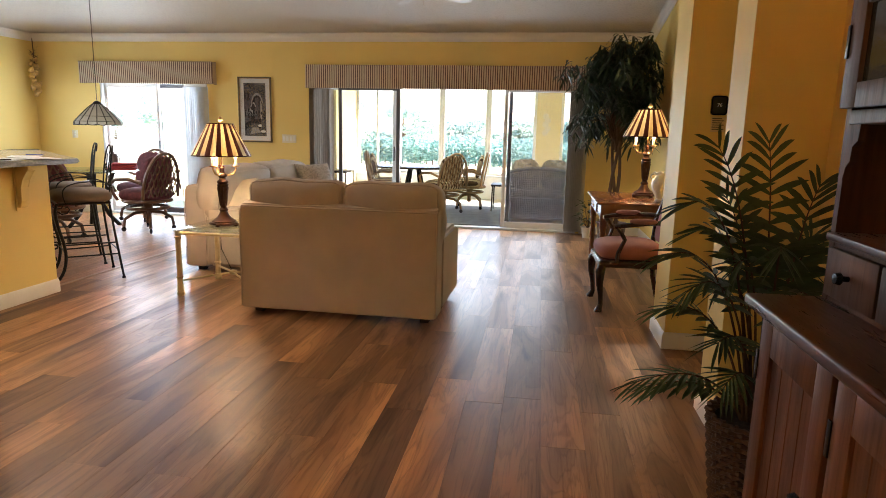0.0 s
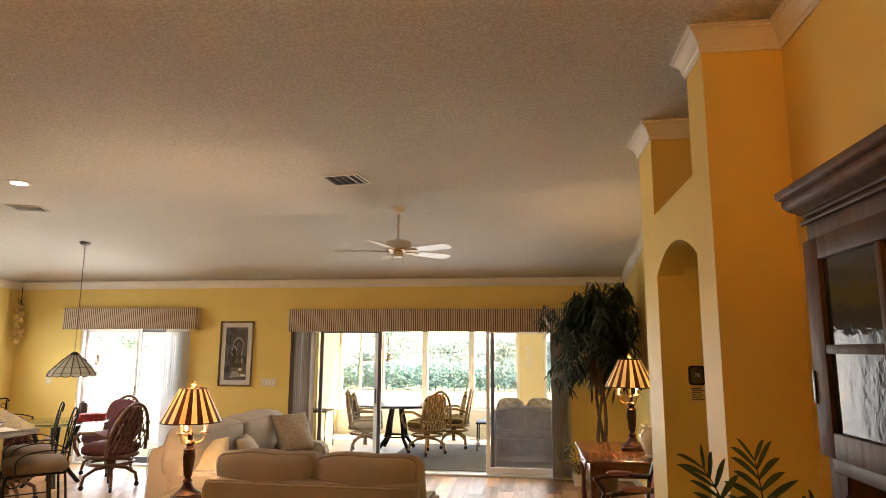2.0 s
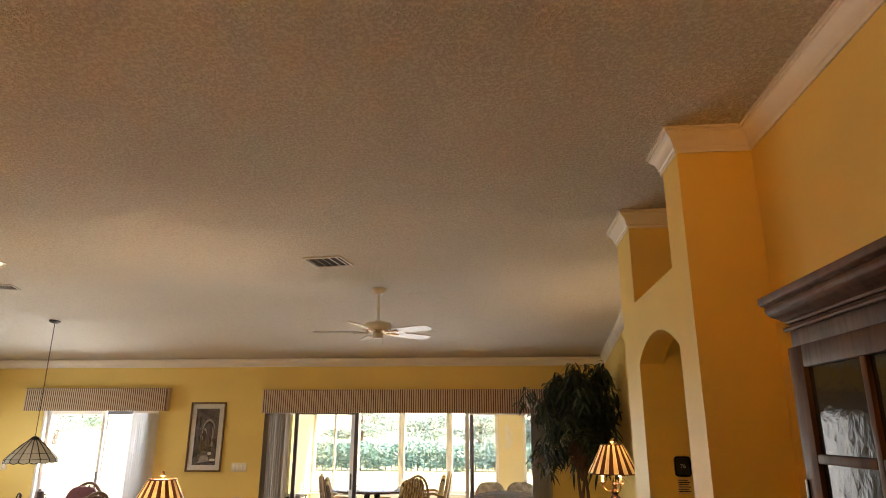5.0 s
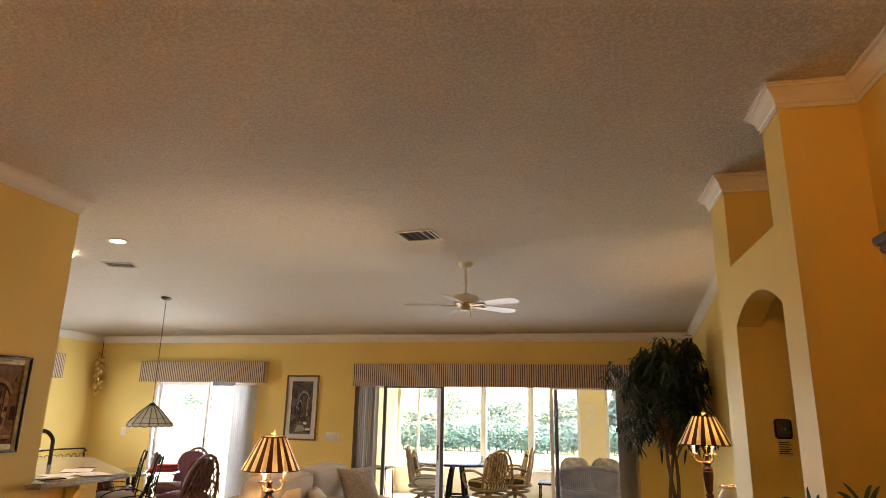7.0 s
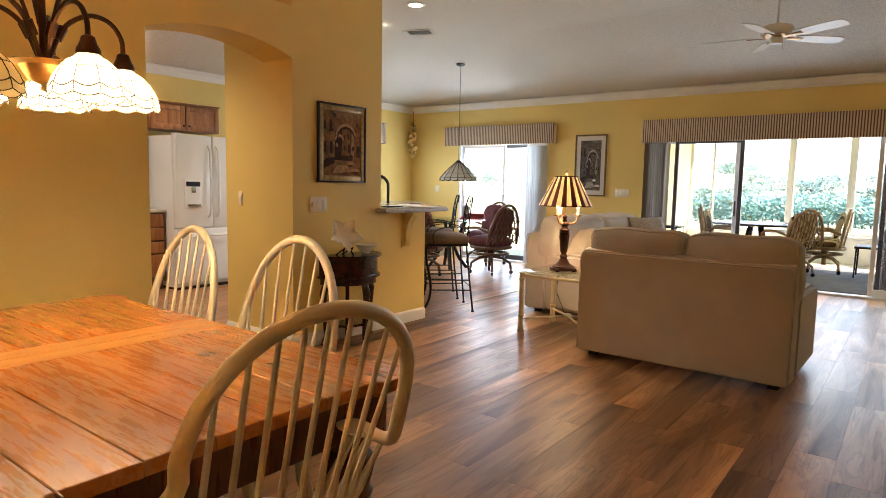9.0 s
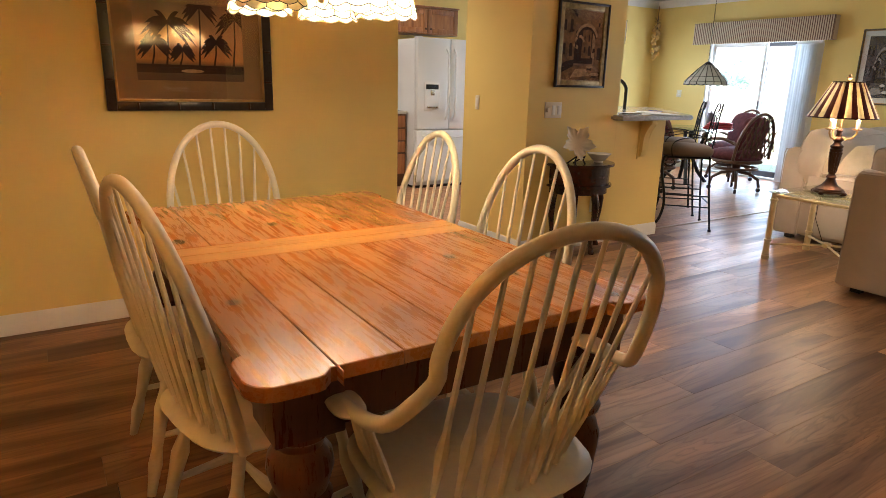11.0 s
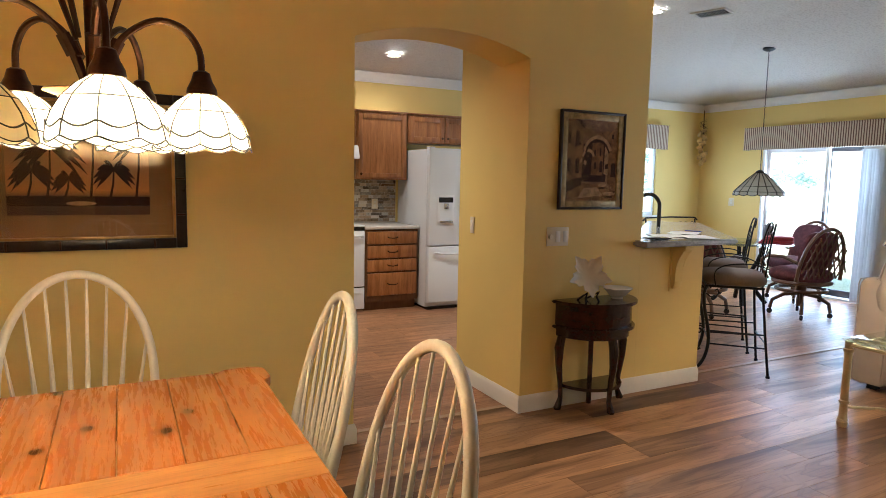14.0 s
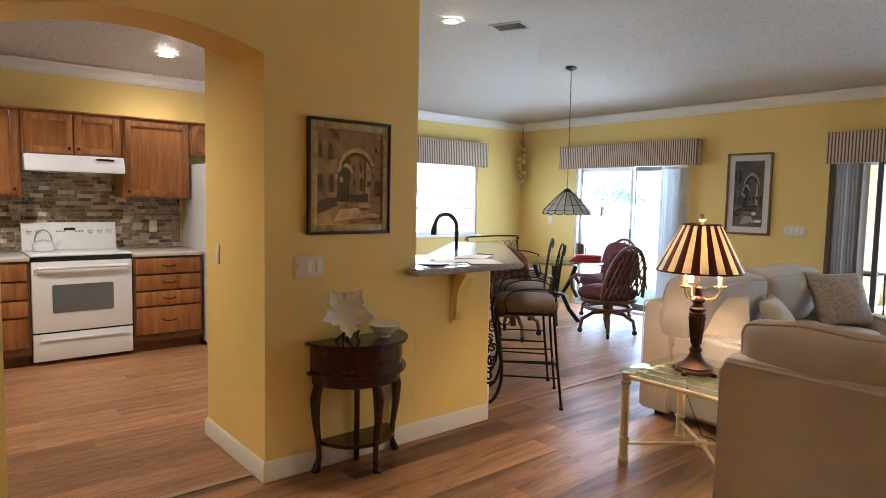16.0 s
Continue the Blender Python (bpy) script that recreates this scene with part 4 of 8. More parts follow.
def blinds(name, x0, x1, n, material, turn, label, y=BY - 0.055):
    root = thing(name, pose(0, y, 0.03), label, "vertical blind")
    rail = part("headrail", box(B(), (x0, -0.02, 1.84), (x1, 0.02, 1.875), 0.003), ALU, root)
    first = None
    for i in range(n):
        x = x0 + 0.02 + (x1 - x0 - 0.04) * i / (n - 1)
        m = pose(x, 0, 0, 0, 0, turn + (i % 3 - 1) * 4)
        if first is None:
            bm = B()
            prism(bm, [(-0.042, 0.0), (-0.02, 0.006), (0.0, 0.008), (0.02, 0.006), (0.042, 0.0), (0.042, 0.0015), (0.02, 0.0075), (0.0, 0.0095), (-0.02, 0.0075), (-0.042, 0.0015)], "z", 0.0, 1.84)
            first = part("slat", bm, material, root, m=m)
        else:
            again(first, m)


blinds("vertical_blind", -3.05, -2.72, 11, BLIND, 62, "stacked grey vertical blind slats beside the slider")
blinds("vertical_blind", 0.50, 0.75, 10, BLIND_BACKLIT, 62, "stacked grey vertical blind slats beside the slider")
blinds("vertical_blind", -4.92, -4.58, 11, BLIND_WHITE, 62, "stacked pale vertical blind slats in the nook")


def kitchen_window():
    root = thing("window_6", pose(KX - 0.06, 0, 0), "white framed kitchen window with a raised blind", "window", "", "structure")
    a, b, z0, z1 = WIN
    bm = B()
    for lo, hi in (((-0.04, a, z0), (0.04, a + 0.05, z1)), ((-0.04, b - 0.05, z0), (0.04, b, z1)), ((-0.04, a + 0.05, z0), (0.04, b - 0.05, z0 + 0.05)), ((-0.04, a + 0.05, z1 - 0.05), (0.04, b - 0.05, z1)), ((-0.03, a + 0.05, 1.30), (0.03, b - 0.05, 1.345))):
        box(bm, lo, hi, 0.003, 1)
    part("window_frame", bm, ALU, root, smooth=0)
    p = part("pane", box(B(), (-0.004, a + 0.05, z0 + 0.05), (0.004, b - 0.05, z1 - 0.05)), GLASS, root, smooth=0)
    p.visible_shadow = False
    part("window_sill", box(B(), (0.061, a - 0.05, z0 - 0.03), (0.10, b + 0.05, z0), 0.005), WHITE_TRIM, root)
    bl = thing("mini_blind", pose(KX - 0.012, 0, 0), "white horizontal mini blind over the kitchen window", "blind")
    part("headrail", box(B(), (-0.005, a + 0.02, 1.94), (0.03, b - 0.02, 1.975)), ALU, bl)
    s = None
    for i in range(26):
        m = pose(0.012, (a + b) / 2, 1.92 - 0.036 * i, 0, 8, 0)
        if s is None: s = part("slat", box(B(), (-0.012, -(b - a) / 2 + 0.02, -0.0006), (0.012, (b - a) / 2 - 0.02, 0.0006)), BLIND_WHITE, bl, smooth=0, m=m)
        else: again(s, m)


kitchen_window()

# ---- living room ----


def sofa(name, m, w, d, seats, label, pillows=()):
    """Slipcovered sofa with loose cushions; it faces +y, origin at the back edge's middle on the floor."""
    root = thing(name, m, label, "sofa")
    h = w / 2
    part("skirt_base", box(B(), (-h + 0.02, 0.03, 0.06), (h - 0.02, d - 0.02, 0.34), 0.02), SOFA, root)
    for sx in (-1, 1):
        for y in (0.1, d - 0.1):
            part("foot", box(B(), (sx * (h - 0.1) - 0.03, y - 0.03, 0), (sx * (h - 0.1) + 0.03, y + 0.03, 0.06)), SOFA_DARK, root)
    bm = B()
    prism(bm, [(-0.01, 0.045), (0.20, 0.045), (0.20, 0.74), (0.17, 0.785), (0.10, 0.80), (0.02, 0.785), (-0.005, 0.74)], "x", -h + 0.005, h - 0.005)
    bmesh.ops.bevel(bm, geom=bm.edges[:], offset=0.012, segments=2, affect="EDGES")
    part("backrest", bm, SOFA, root)
    welt = [(x, -0.012, z) for x, z in ((-h + 0.012, 0.06), (-h + 0.012, 0.74), (-h + 0.03, 0.775), (h - 0.03, 0.775), (h - 0.012, 0.74), (h - 0.012, 0.06))]
    part("welting", tube(B(), welt, 0.0045, 6), SOFA, root)
    for s in (-1, 1):
        bm = B()
        prism(bm, [(0.201, 0.05), (d - 0.01, 0.05), (d, 0.10), (d, 0.52), (d - 0.03, 0.575), (d - 0.10, 0.60), (0.201, 0.60)], "x", s * h, s * (h - 0.19))
        bmesh.ops.bevel(bm, geom=bm.edges[:], offset=0.03, segments=3, affect="EDGES")
        part("arm", bm, SOFA, root)
    inner = w - 0.40
    for i in range(seats):
        c = -inner / 2 + inner * (i + 0.5) / seats
        part("seat_cushion", pillow(B(), (inner / seats - 0.01, d - 0.24, 0.19), pose(c, 0.22 + (d - 0.24) / 2, 0.42), 0.3, 28, 14, 0.12), SOFA, root)
        cw = (w - 0.03) / seats
        cc = -(w - 0.03) / 2 + cw * (i + 0.5)
        bm, seam = box_cushion(B(), (cw + 0.03, 0.27, 0.46), pose(cc, 0.222, 0.712, -9, 0, 0), 0.085, 0.5, 0.05, seats * 3 + i)
        cushion = part("back_cushion", bm, SOFA, root)
        for s in (-1, 1):
            part("piping", tube(B(), seam(s), 0.0055, 6), SOFA, cushion)
    return root


sofa("loveseat", pose(-1.21, 4.245, 0, 0, 0, -1.2), 1.42, 0.94, 2, "beige slipcovered loveseat with two loose back cushions")
sofa("sofa", pose(-3.02, 6.47, 0, 0, 0, -90), 2.1, 0.94, 2, "beige slipcovered sofa facing the loveseat corner")


def throw_pillow(m, size, material, label):
    tagged(part("throw_pillow", knife_pillow(B(), size[0], size[1], size[2], m, 18, int(size[1] * 100)), material, smooth=70), label, "pillow")


throw_pillow(pose(-2.42, 7.22, 0.715, 0, 62, -32), (0.45, 0.48, 0.18), SHELL_CLOTH, "beige throw pillow with a faded seashell print")
throw_pillow(pose(-2.62, 5.68, 0.665, 10, 58, -48), (0.37, 0.40, 0.16), CREAM_CLOTH, "pale beige throw pillow against the sofa arm")
throw_pillow(pose(-2.46, 6.22, 0.645, 0, 56, 15), (0.36, 0.42, 0.15), CREAM_CLOTH, "small cream throw pillow on the sofa seat")


def end_table():
    root = thing("end_table", pose(-2.30, 4.885, 0), "square glass end table on ivory bamboo-style metal legs", "end table")
    w, d, h = 0.31, 0.315, 0.53
    g = B()
    box(g, (-w - 0.015, -d - 0.015, h - 0.012), (w + 0.015, d + 0.015, h), 0.005, 2)
    part("glass_top", g, TABLE_GLASS, root, "clear glass top with green edge")
    prof = [(0.026, 0), (0.03, 0.01), (0.03, 0.03), (0.024, 0.035), (0.03, 0.045), (0.024, 0.055), (0.022, 0.14), (0.029, 0.145), (0.029, 0.158), (0.022, 0.163), (0.021, 0.45), (0.028, 0.455), (0.028, 0.47), (0.022, 0.475), (0.022, h - 0.013)]
    leg = None
    for sx in (-1, 1):
        for sy in (-1, 1):
            m = pose(sx * (w - 0.02), sy * (d - 0.02), 0)
            if leg is None: leg = part("leg", lathe(B(), prof, 14), BAMBOO, root, m=m)
            else: again(leg, m)
    for a, b in (((-1, -1), (1, -1)), ((1, -1), (1, 1)), ((1, 1), (-1, 1)), ((-1, 1), (-1, -1))):
        part("rail", tube(B(), [(a[0] * (w - 0.02), a[1] * (d - 0.02), h - 0.035), (b[0] * (w - 0.02), b[1] * (d - 0.02), h - 0.035)], 0.012, 8), BAMBOO, root)
    for i in range(5):
        y = -d + 0.11 + i * 0.1
        part("slat", tube(B(), [(-w + 0.02, y, h - 0.024), (w - 0.02, y, h - 0.024)], 0.007, 6), BAMBOO, root)
    for s in (-1, 1):
        part("stretcher", tube(B(), [(-w + 0.02, -s * (d - 0.02), 0.12), (0, 0, 0.14), (w - 0.02, s * (d - 0.02), 0.12)], 0.009, 8), BAMBOO, root)
    part("knot", lathe(B(), [(0.0, 0.115), (0.03, 0.125), (0.035, 0.14), (0.03, 0.155), (0, 0.165)], 14), BAMBOO, root)


end_table()


def candelabra_lamp(m, label):
    """Table lamp: turned bronze column, three candle arms, a pleated shade in stripes."""
    root = thing("table_lamp", m, label, "lamp", "striped table lamps")
    part("base", lathe(B(), [(0.098, 0.012), (0.106, 0.018), (0.104, 0.03), (0.092, 0.036), (0.094, 0.044), (0.074, 0.056), (0.052, 0.074), (0.036, 0.10), (0.028, 0.122), (0.032, 0.128)], 28, wave=0.035, waves=14), BRONZE, root)
    for i in range(4):
        part("claw_foot", pillow(B(), (0.055, 0.035, 0.03), pose(0.10 * math.cos(1.57 * i), 0.10 * math.sin(1.57 * i), 0.015, 0, 0, 90 * i), 0.8, 12, 8), BRONZE, root)
    part("column", lathe(B(), [(0.03, 0.125), (0.036, 0.135), (0.03, 0.145), (0.022, 0.155), (0.024, 0.168), (0.040, 0.325), (0.044, 0.345), (0.036, 0.352), (0.043, 0.362), (0.043, 0.372), (0.028, 0.385), (0.024, 0.40), (0.037, 0.415), (0.034, 0.428), (0.02, 0.44), (0.016, 0.47), (0.022, 0.485), (0.012, 0.50)], 24), BRONZE, root)
    bm = B()
    for i in range(12):
        a = 2 * math.pi * i / 12
        tube(bm, [(0.0235 * math.cos(a), 0.0235 * math.sin(a), 0.172), (0.0395 * math.cos(a), 0.0395 * math.sin(a), 0.325)], 0.0052, 6)
    part("fluting", bm, BRONZE, root)
    for i in range(3):
        a = 120 * i + 20
        arm = part("candle_arm", tube(B(), [(0.01, 0, 0.44), (0.045, 0, 0.42), (0.085, 0, 0.435), (0.105, 0, 0.47), (0.105, 0, 0.49)], 0.007, 8), GILT, root, m=pose(0, 0, 0, 0, 0, a))
        part("drip_pan", lathe(B(), [(0.01, 0.488), (0.03, 0.495), (0.033, 0.503), (0.0, 0.5)], 14, (0.105, 0, 0)), GILT, arm)
        part("candle_sleeve", lathe(B(), [(0.012, 0.50), (0.012, 0.56), (0.0, 0.562)], 10, (0.105, 0, 0)), PORCELAIN, arm)
        part("bulb", lathe(B(), [(0.006, 0.562), (0.014, 0.585), (0.012, 0.61), (0.0, 0.64)], 10, (0.105, 0, 0)), BULB, arm)
    part("harp_rod", tube(B(), [(0, 0, 0.49), (0, 0, 0.855)], 0.005, 6), GILT, root)
    z0, z1, r0, r1, n = 0.582, 0.838, 0.222, 0.097, 32
    def gore(dr):
        bm = B()
        k = 3
        a = math.pi / n
        rows = []
        for i in range(k + 1):
            f = -a + 2 * a * i / k
            bulge = dr * math.cos(f / a * math.pi / 2)
            rows.append((bm.verts.new(((r0 + bulge) * math.cos(f), (r0 + bulge) * math.sin(f), z0)), bm.verts.new(((r1 + bulge * 0.5) * math.cos(f), (r1 + bulge * 0.5) * math.sin(f), z1))))
        for p, q in zip(rows, rows[1:]):
            bm.faces.new((p[0], q[0], q[1], p[1]))
        g = bmesh.ops.extrude_face_region(bm, geom=bm.faces[:])
        bmesh.ops.scale(bm, vec=(1.004, 1.004, 1), verts=[v for v in g["geom"] if isinstance(v, bmesh.types.BMVert)])
        return bm
    part("shade_ring", tube(B(), [(r0 * math.cos(2 * math.pi * i / 40), r0 * math.sin(2 * math.pi * i / 40), z0) for i in range(40)], 0.005, 6, closed=True), BRONZE, root)
    shade_root = part("shade_ring", tube(B(), [(r1 * math.cos(2 * math.pi * i / 40), r1 * math.sin(2 * math.pi * i / 40), z1) for i in range(40)], 0.005, 6, closed=True), BRONZE, root)
    red = cream = None
    for i in range(n):
        t = pose(0, 0, 0, 0, 0, 360 / n * i)
        if i == 0: red = part("shade_stripe", gore(0.003), RED_STRIPE, shade_root, "dark red silk stripe", m=t)
        elif i == 1: cream = part("shade_panel", gore(0.003), CREAM_STRIPE, shade_root, "glowing cream silk panel", m=t)
        else: again(red if i % 2 == 0 else cream, t)
    part("finial", lathe(B(), [(0.006, 0.855), (0.016, 0.862), (0.02, 0.87), (0.01, 0.88), (0.012, 0.888), (0.0, 0.90)], 12), GILT, root)
    return root


LAMP1, LAMP2 = (-2.33, 4.83, 0.531), (1.12, 6.28, 0.751)
SQUAT = Matrix.Diagonal((1, 1, 0.955, 1))
candelabra_lamp(pose(*LAMP1) @ SQUAT, "bronze candelabra lamp with lit red-striped shade on glass table")
candelabra_lamp(pose(*LAMP2, 0, 0, 30) @ SQUAT, "bronze candelabra lamp with lit red-striped shade on the desk")
for (x, y, z), watts in ((LAMP1, 5.0), (LAMP2, 3.4)):
    lamp("table_lamp_bulb", "POINT", pose(x, y, z + 0.66), watts, (1.0, 0.78, 0.54), radius=0.05)
tagged(part("lamp_cord", tube(B(), [(-2.36, 4.96, 0.534), (-2.52, 5.14, 0.536), (-2.58, 5.23, 0.50), (-2.6, 5.27, 0.25), (-2.5, 5.28, 0.03), (-2.2, 5.30, 0.008)], 0.003, 5), BLACK), "thin dark lamp cord hanging behind the end table", "cord")


def cabriole(bm, x, y, sx, sy, h, r=0.022):
    """A curved leg that bows outwards at the knee and ends in a pad."""
    f = [(0.0, h, 1.3), (0.02, h * 0.85, 1.5), (0.018, h * 0.62, 1.1), (0.0, h * 0.35, 0.8), (-0.006, h * 0.15, 0.75), (0.012, h * 0.04, 1.1), (0.018, 0.006, 1.2), (0.018, 0.0, 1.0)]
    tube(bm, [(x + o * sx, y + o * sy, z) for o, z, k in f], r, 10, radii=[r * k for o, z, k in f])
    return bm


def desk():
    root = thing("desk", pose(1.06, 6.20, 0), "cherry wood drop-leaf desk against the wall", "desk")
    w, d, h = 0.42, 0.56, 0.75
    part("desktop", box(B(), (-w, -d, h - 0.022), (w, d, h), 0.008), CHERRY, root)
    part("apron", box(B(), (-w + 0.04, -d + 0.04, h - 0.14), (w - 0.02, d - 0.04, h - 0.0225), 0.004), CHERRY, root)
    part("drawer_front", box(B(), (-w + 0.028, -0.2, h - 0.125), (-w + 0.0395, 0.2, h - 0.04), 0.003), CHERRY, root)
    part("knob", lathe(B(), [(0.006, 0), (0.012, 0.012), (0.0, 0.02)], 10), GILT, root, m=pose(-w + 0.028, 0, h - 0.08, 0, -90))
    prof = [(0.022, 0), (0.026, 0.02), (0.018, 0.04), (0.022, 0.08), (0.026, 0.3), (0.02, 0.44), (0.03, 0.47), (0.022, 0.49), (0.032, 0.52), (0.032, 0.61)]
    for sx in (-1, 1):
        for sy in (-1, 1):
            part("leg", lathe(B(), prof, 14), CHERRY, root, m=pose(sx * (w - 0.07), sy * (d - 0.07), 0))


desk()


def armchair():
    root = thing("armchair", pose(0.85, 5.12, 0, 0, 0, 183), "carved mahogany armchair with dusty rose upholstered seat", "chair")
    part("seat", pillow(B(), (0.50, 0.50, 0.13), pose(0.0, 0, 0.45), 0.45, crown=0.25), PINK_SEAT, root)
    part("seat_rail", box(B(), (-0.24, -0.25, 0.34), (0.25, 0.25, 0.405), 0.02), MAHOGANY, root)
    for s in (-1, 1):
        part("leg", cabriole(B(), 0.22, 0.22 * s, 0.8, 0.8 * s, 0.36, 0.024), MAHOGANY, root)
        part("leg", tube(B(), [(-0.30, 0.2 * s, 0), (-0.25, 0.2 * s, 0.2), (-0.23, 0.2 * s, 0.42)], 0.02, 8), MAHOGANY, root)
        part("stile", tube(B(), [(-0.23, 0.22 * s, 0.40), (-0.25, 0.23 * s, 0.65), (-0.33, 0.22 * s, 0.92)], 0.02, 8), MAHOGANY, root)
        part("arm", tube(B(), [(-0.26, 0.24 * s, 0.69), (-0.1, 0.28 * s, 0.69), (0.08, 0.29 * s, 0.67), (0.16, 0.28 * s, 0.655)], 0.018, 8), MAHOGANY, root)
        part("arm_pad", pillow(B(), (0.2, 0.055, 0.04), pose(-0.04, 0.285 * s, 0.70), 0.6, 14, 8), PINK_SEAT, root)
        part("arm_post", tube(B(), [(0.14, 0.285 * s, 0.655), (0.08, 0.27 * s, 0.56), (0.12, 0.25 * s, 0.45), (0.12, 0.245 * s, 0.38)], 0.016, 8), MAHOGANY, root)
    part("crest_rail", tube(B(), [(-0.33, -0.23, 0.91), (-0.345, -0.12, 0.955), (-0.35, 0, 0.97), (-0.345, 0.12, 0.955), (-0.33, 0.23, 0.91)], 0.022, 8), MAHOGANY, root)
    part("back_panel", pillow(B(), (0.06, 0.36, 0.40), pose(-0.28, 0, 0.70, 0, -14), 0.5), PINK_SEAT, root)


armchair()
vase = thing("vase", pose(1.21, 5.90, 0.751), "white embossed porcelain vase with ruffled rim on the desk", "vase")
part("body", lathe(B(), [(0.05, 0.0), (0.055, 0.012), (0.045, 0.025), (0.075, 0.08), (0.095, 0.14), (0.092, 0.18), (0.065, 0.215), (0.058, 0.23), (0.075, 0.25), (0.068, 0.248), (0.05, 0.23)], 28, wave=0.0), PORCELAIN, vase)
part("ruffled_rim", tube(B(), [((0.072 + 0.006 * math.cos(8 * a)) * math.cos(a), (0.072 + 0.006 * math.cos(8 * a)) * math.sin(a), 0.252 + 0.004 * math.sin(8 * a)) for a in [2 * math.pi * i / 48 for i in range(48)]], 0.005, 6, closed=True), PORCELAIN, vase)
for s in (-1, 1):
    part("handle", tube(B(), [(0.085 * s, 0, 0.19), (0.105 * s, 0, 0.215), (0.09 * s, 0, 0.24), (0.07 * s, 0, 0.235)], 0.006, 6), PORCELAIN, vase)


def blade(bm, base, tip, w, n=5, droop=0.0, side=None):
    """A narrow pointed leaf from base to tip, folded along its rib."""
    base, tip = Vector(base), Vector(tip)
    d = tip - base
    s = side if side is not None else d.cross(Vector((0, 0, 1)))
    s = s.normalized() if s.length > 1e-5 else Vector((1, 0, 0))
    prev = None
    for i in range(n + 1):
        f = i / n
        k = w * math.sin(math.pi * min(1, 0.12 + 0.88 * f)) ** 0.8
        p = base + d * f - Vector((0, 0, droop * f * f))
        row = (bm.verts.new(p - s * k), bm.verts.new(p + Vector((0, 0, -k * 0.35))), bm.verts.new(p + s * k))
        if prev:
            bm.faces.new((prev[0], row[0], row[1], prev[1]))
            bm.faces.new((prev[1], row[1], row[2], prev[2]))
        prev = row


def stalk(bm, stem, base, tip, lift, pairs, leaf, rng):
    """A bamboo-palm frond: a bare stalk that arches to its tip, with paired leaflets along its upper part."""
    knee = Vector((base.x + (tip.x - base.x) * 0.3, base.y + (tip.y - base.y) * 0.3, base.z + (tip.z - base.z) * lift + (lift - 0.8) * 0.25))
    pts = [base * (1 - f) ** 2 + knee * 2 * f * (1 - f) + tip * f * f for f in [i / 14 for i in range(15)]]
    tube(stem, pts, 0.004, 5, radii=[0.0055 - 0.0003 * i for i in range(15)])
    out = Vector((tip.x - base.x, tip.y - base.y, 0.0)).normalized()
    across = out.cross(Vector((0, 0, 1))) if lift > 1 else Vector((0.93, -0.3, 0.0))
    for k in range(pairs):
        f = 0.46 + 0.54 * k / (pairs - 1)
        i = min(13, int(f * 14))
        p = pts[i].lerp(pts[i + 1], f * 14 - i)
        t = (pts[i + 1] - pts[i]).normalized()
        g = k / (pairs - 1)
        ln = leaf * (0.62 + 0.5 * math.sin(math.pi * (0.2 + 0.65 * g))) * rng.uniform(0.88, 1.1)
        for s in (-1, 1):
            d = (across * s * (0.95 - 0.5 * g) + t * (0.22 + 0.7 * g) + Vector((0, 0, rng.uniform(-0.08, 0.08)))).normalized() * ln
            blade(bm, p, p + d, 0.0118, 5, ln * rng.uniform(0.12, 0.32), t)


def palm_plant():
    r = random.Random(21)
    root = thing("potted_palm", pose(0.93, 2.36, 0), "artificial dark green palm in a woven basket", "plant")
    bm = B()
    part("liner", lathe(B(), [(0.10, 0.004), (0.115, 0.15), (0.135, 0.335), (0.0, 0.335)], 24), SOIL, root)
    for k in range(20):
        z = 0.012 + 0.0178 * k
        rad = 0.118 + 0.04 * (z / 0.36)
        tube(bm, [((rad + 0.006 * (1 if (i + k) % 2 else -1)) * math.cos(2 * math.pi * i / 44), (rad + 0.006 * (1 if (i + k) % 2 else -1)) * math.sin(2 * math.pi * i / 44), z) for i in range(44)], 0.0095, 5, closed=True)
    for i in range(22):
        a = 2 * math.pi * i / 22
        tube(bm, [(0.118 * math.cos(a), 0.118 * math.sin(a), 0), (0.158 * math.cos(a), 0.158 * math.sin(a), 0.365)], 0.006, 5)
    part("basket", bm, BASKET, root, "dark woven basket")
    stem, leaves = B(), B()
    upright = ((-0.22, -0.02, 1.27), (-0.05, 0.04, 1.29), (0.08, -0.06, 1.16), (-0.15, 0.09, 1.10), (0.12, 0.05, 0.98))
    spread = ((-0.31, 0.0, 1.08), (-0.36, -0.03, 0.91), (-0.24, 0.1, 0.98), (-0.04, -0.14, 0.96), (-0.33, 0.08, 0.70), (-0.20, -0.16, 0.66), (0.05, -0.16, 0.82))
    low = ((-0.30, -0.1, 0.80), (0.13, 0.12, 0.86), (-0.13, 0.16, 0.76), (-0.42, -0.04, 0.46), (-0.36, 0.08, 0.40), (-0.16, -0.13, 0.50), (-0.15, -0.05, 0.87))
    for k, group in enumerate((upright, spread, low)):
        for tip in group:
            stalk(leaves, stem, Vector((tip[0] * 0.12, tip[1] * 0.12, 0.33)), Vector(tip), (0.80, 1.06, 1.18)[k], 10, (0.118, 0.128, 0.13)[k], r)
    part("stem", stem, BARK, root)
    tagged(part("foliage", leaves, LEAF, root, smooth=0), kind="stuff")


palm_plant()


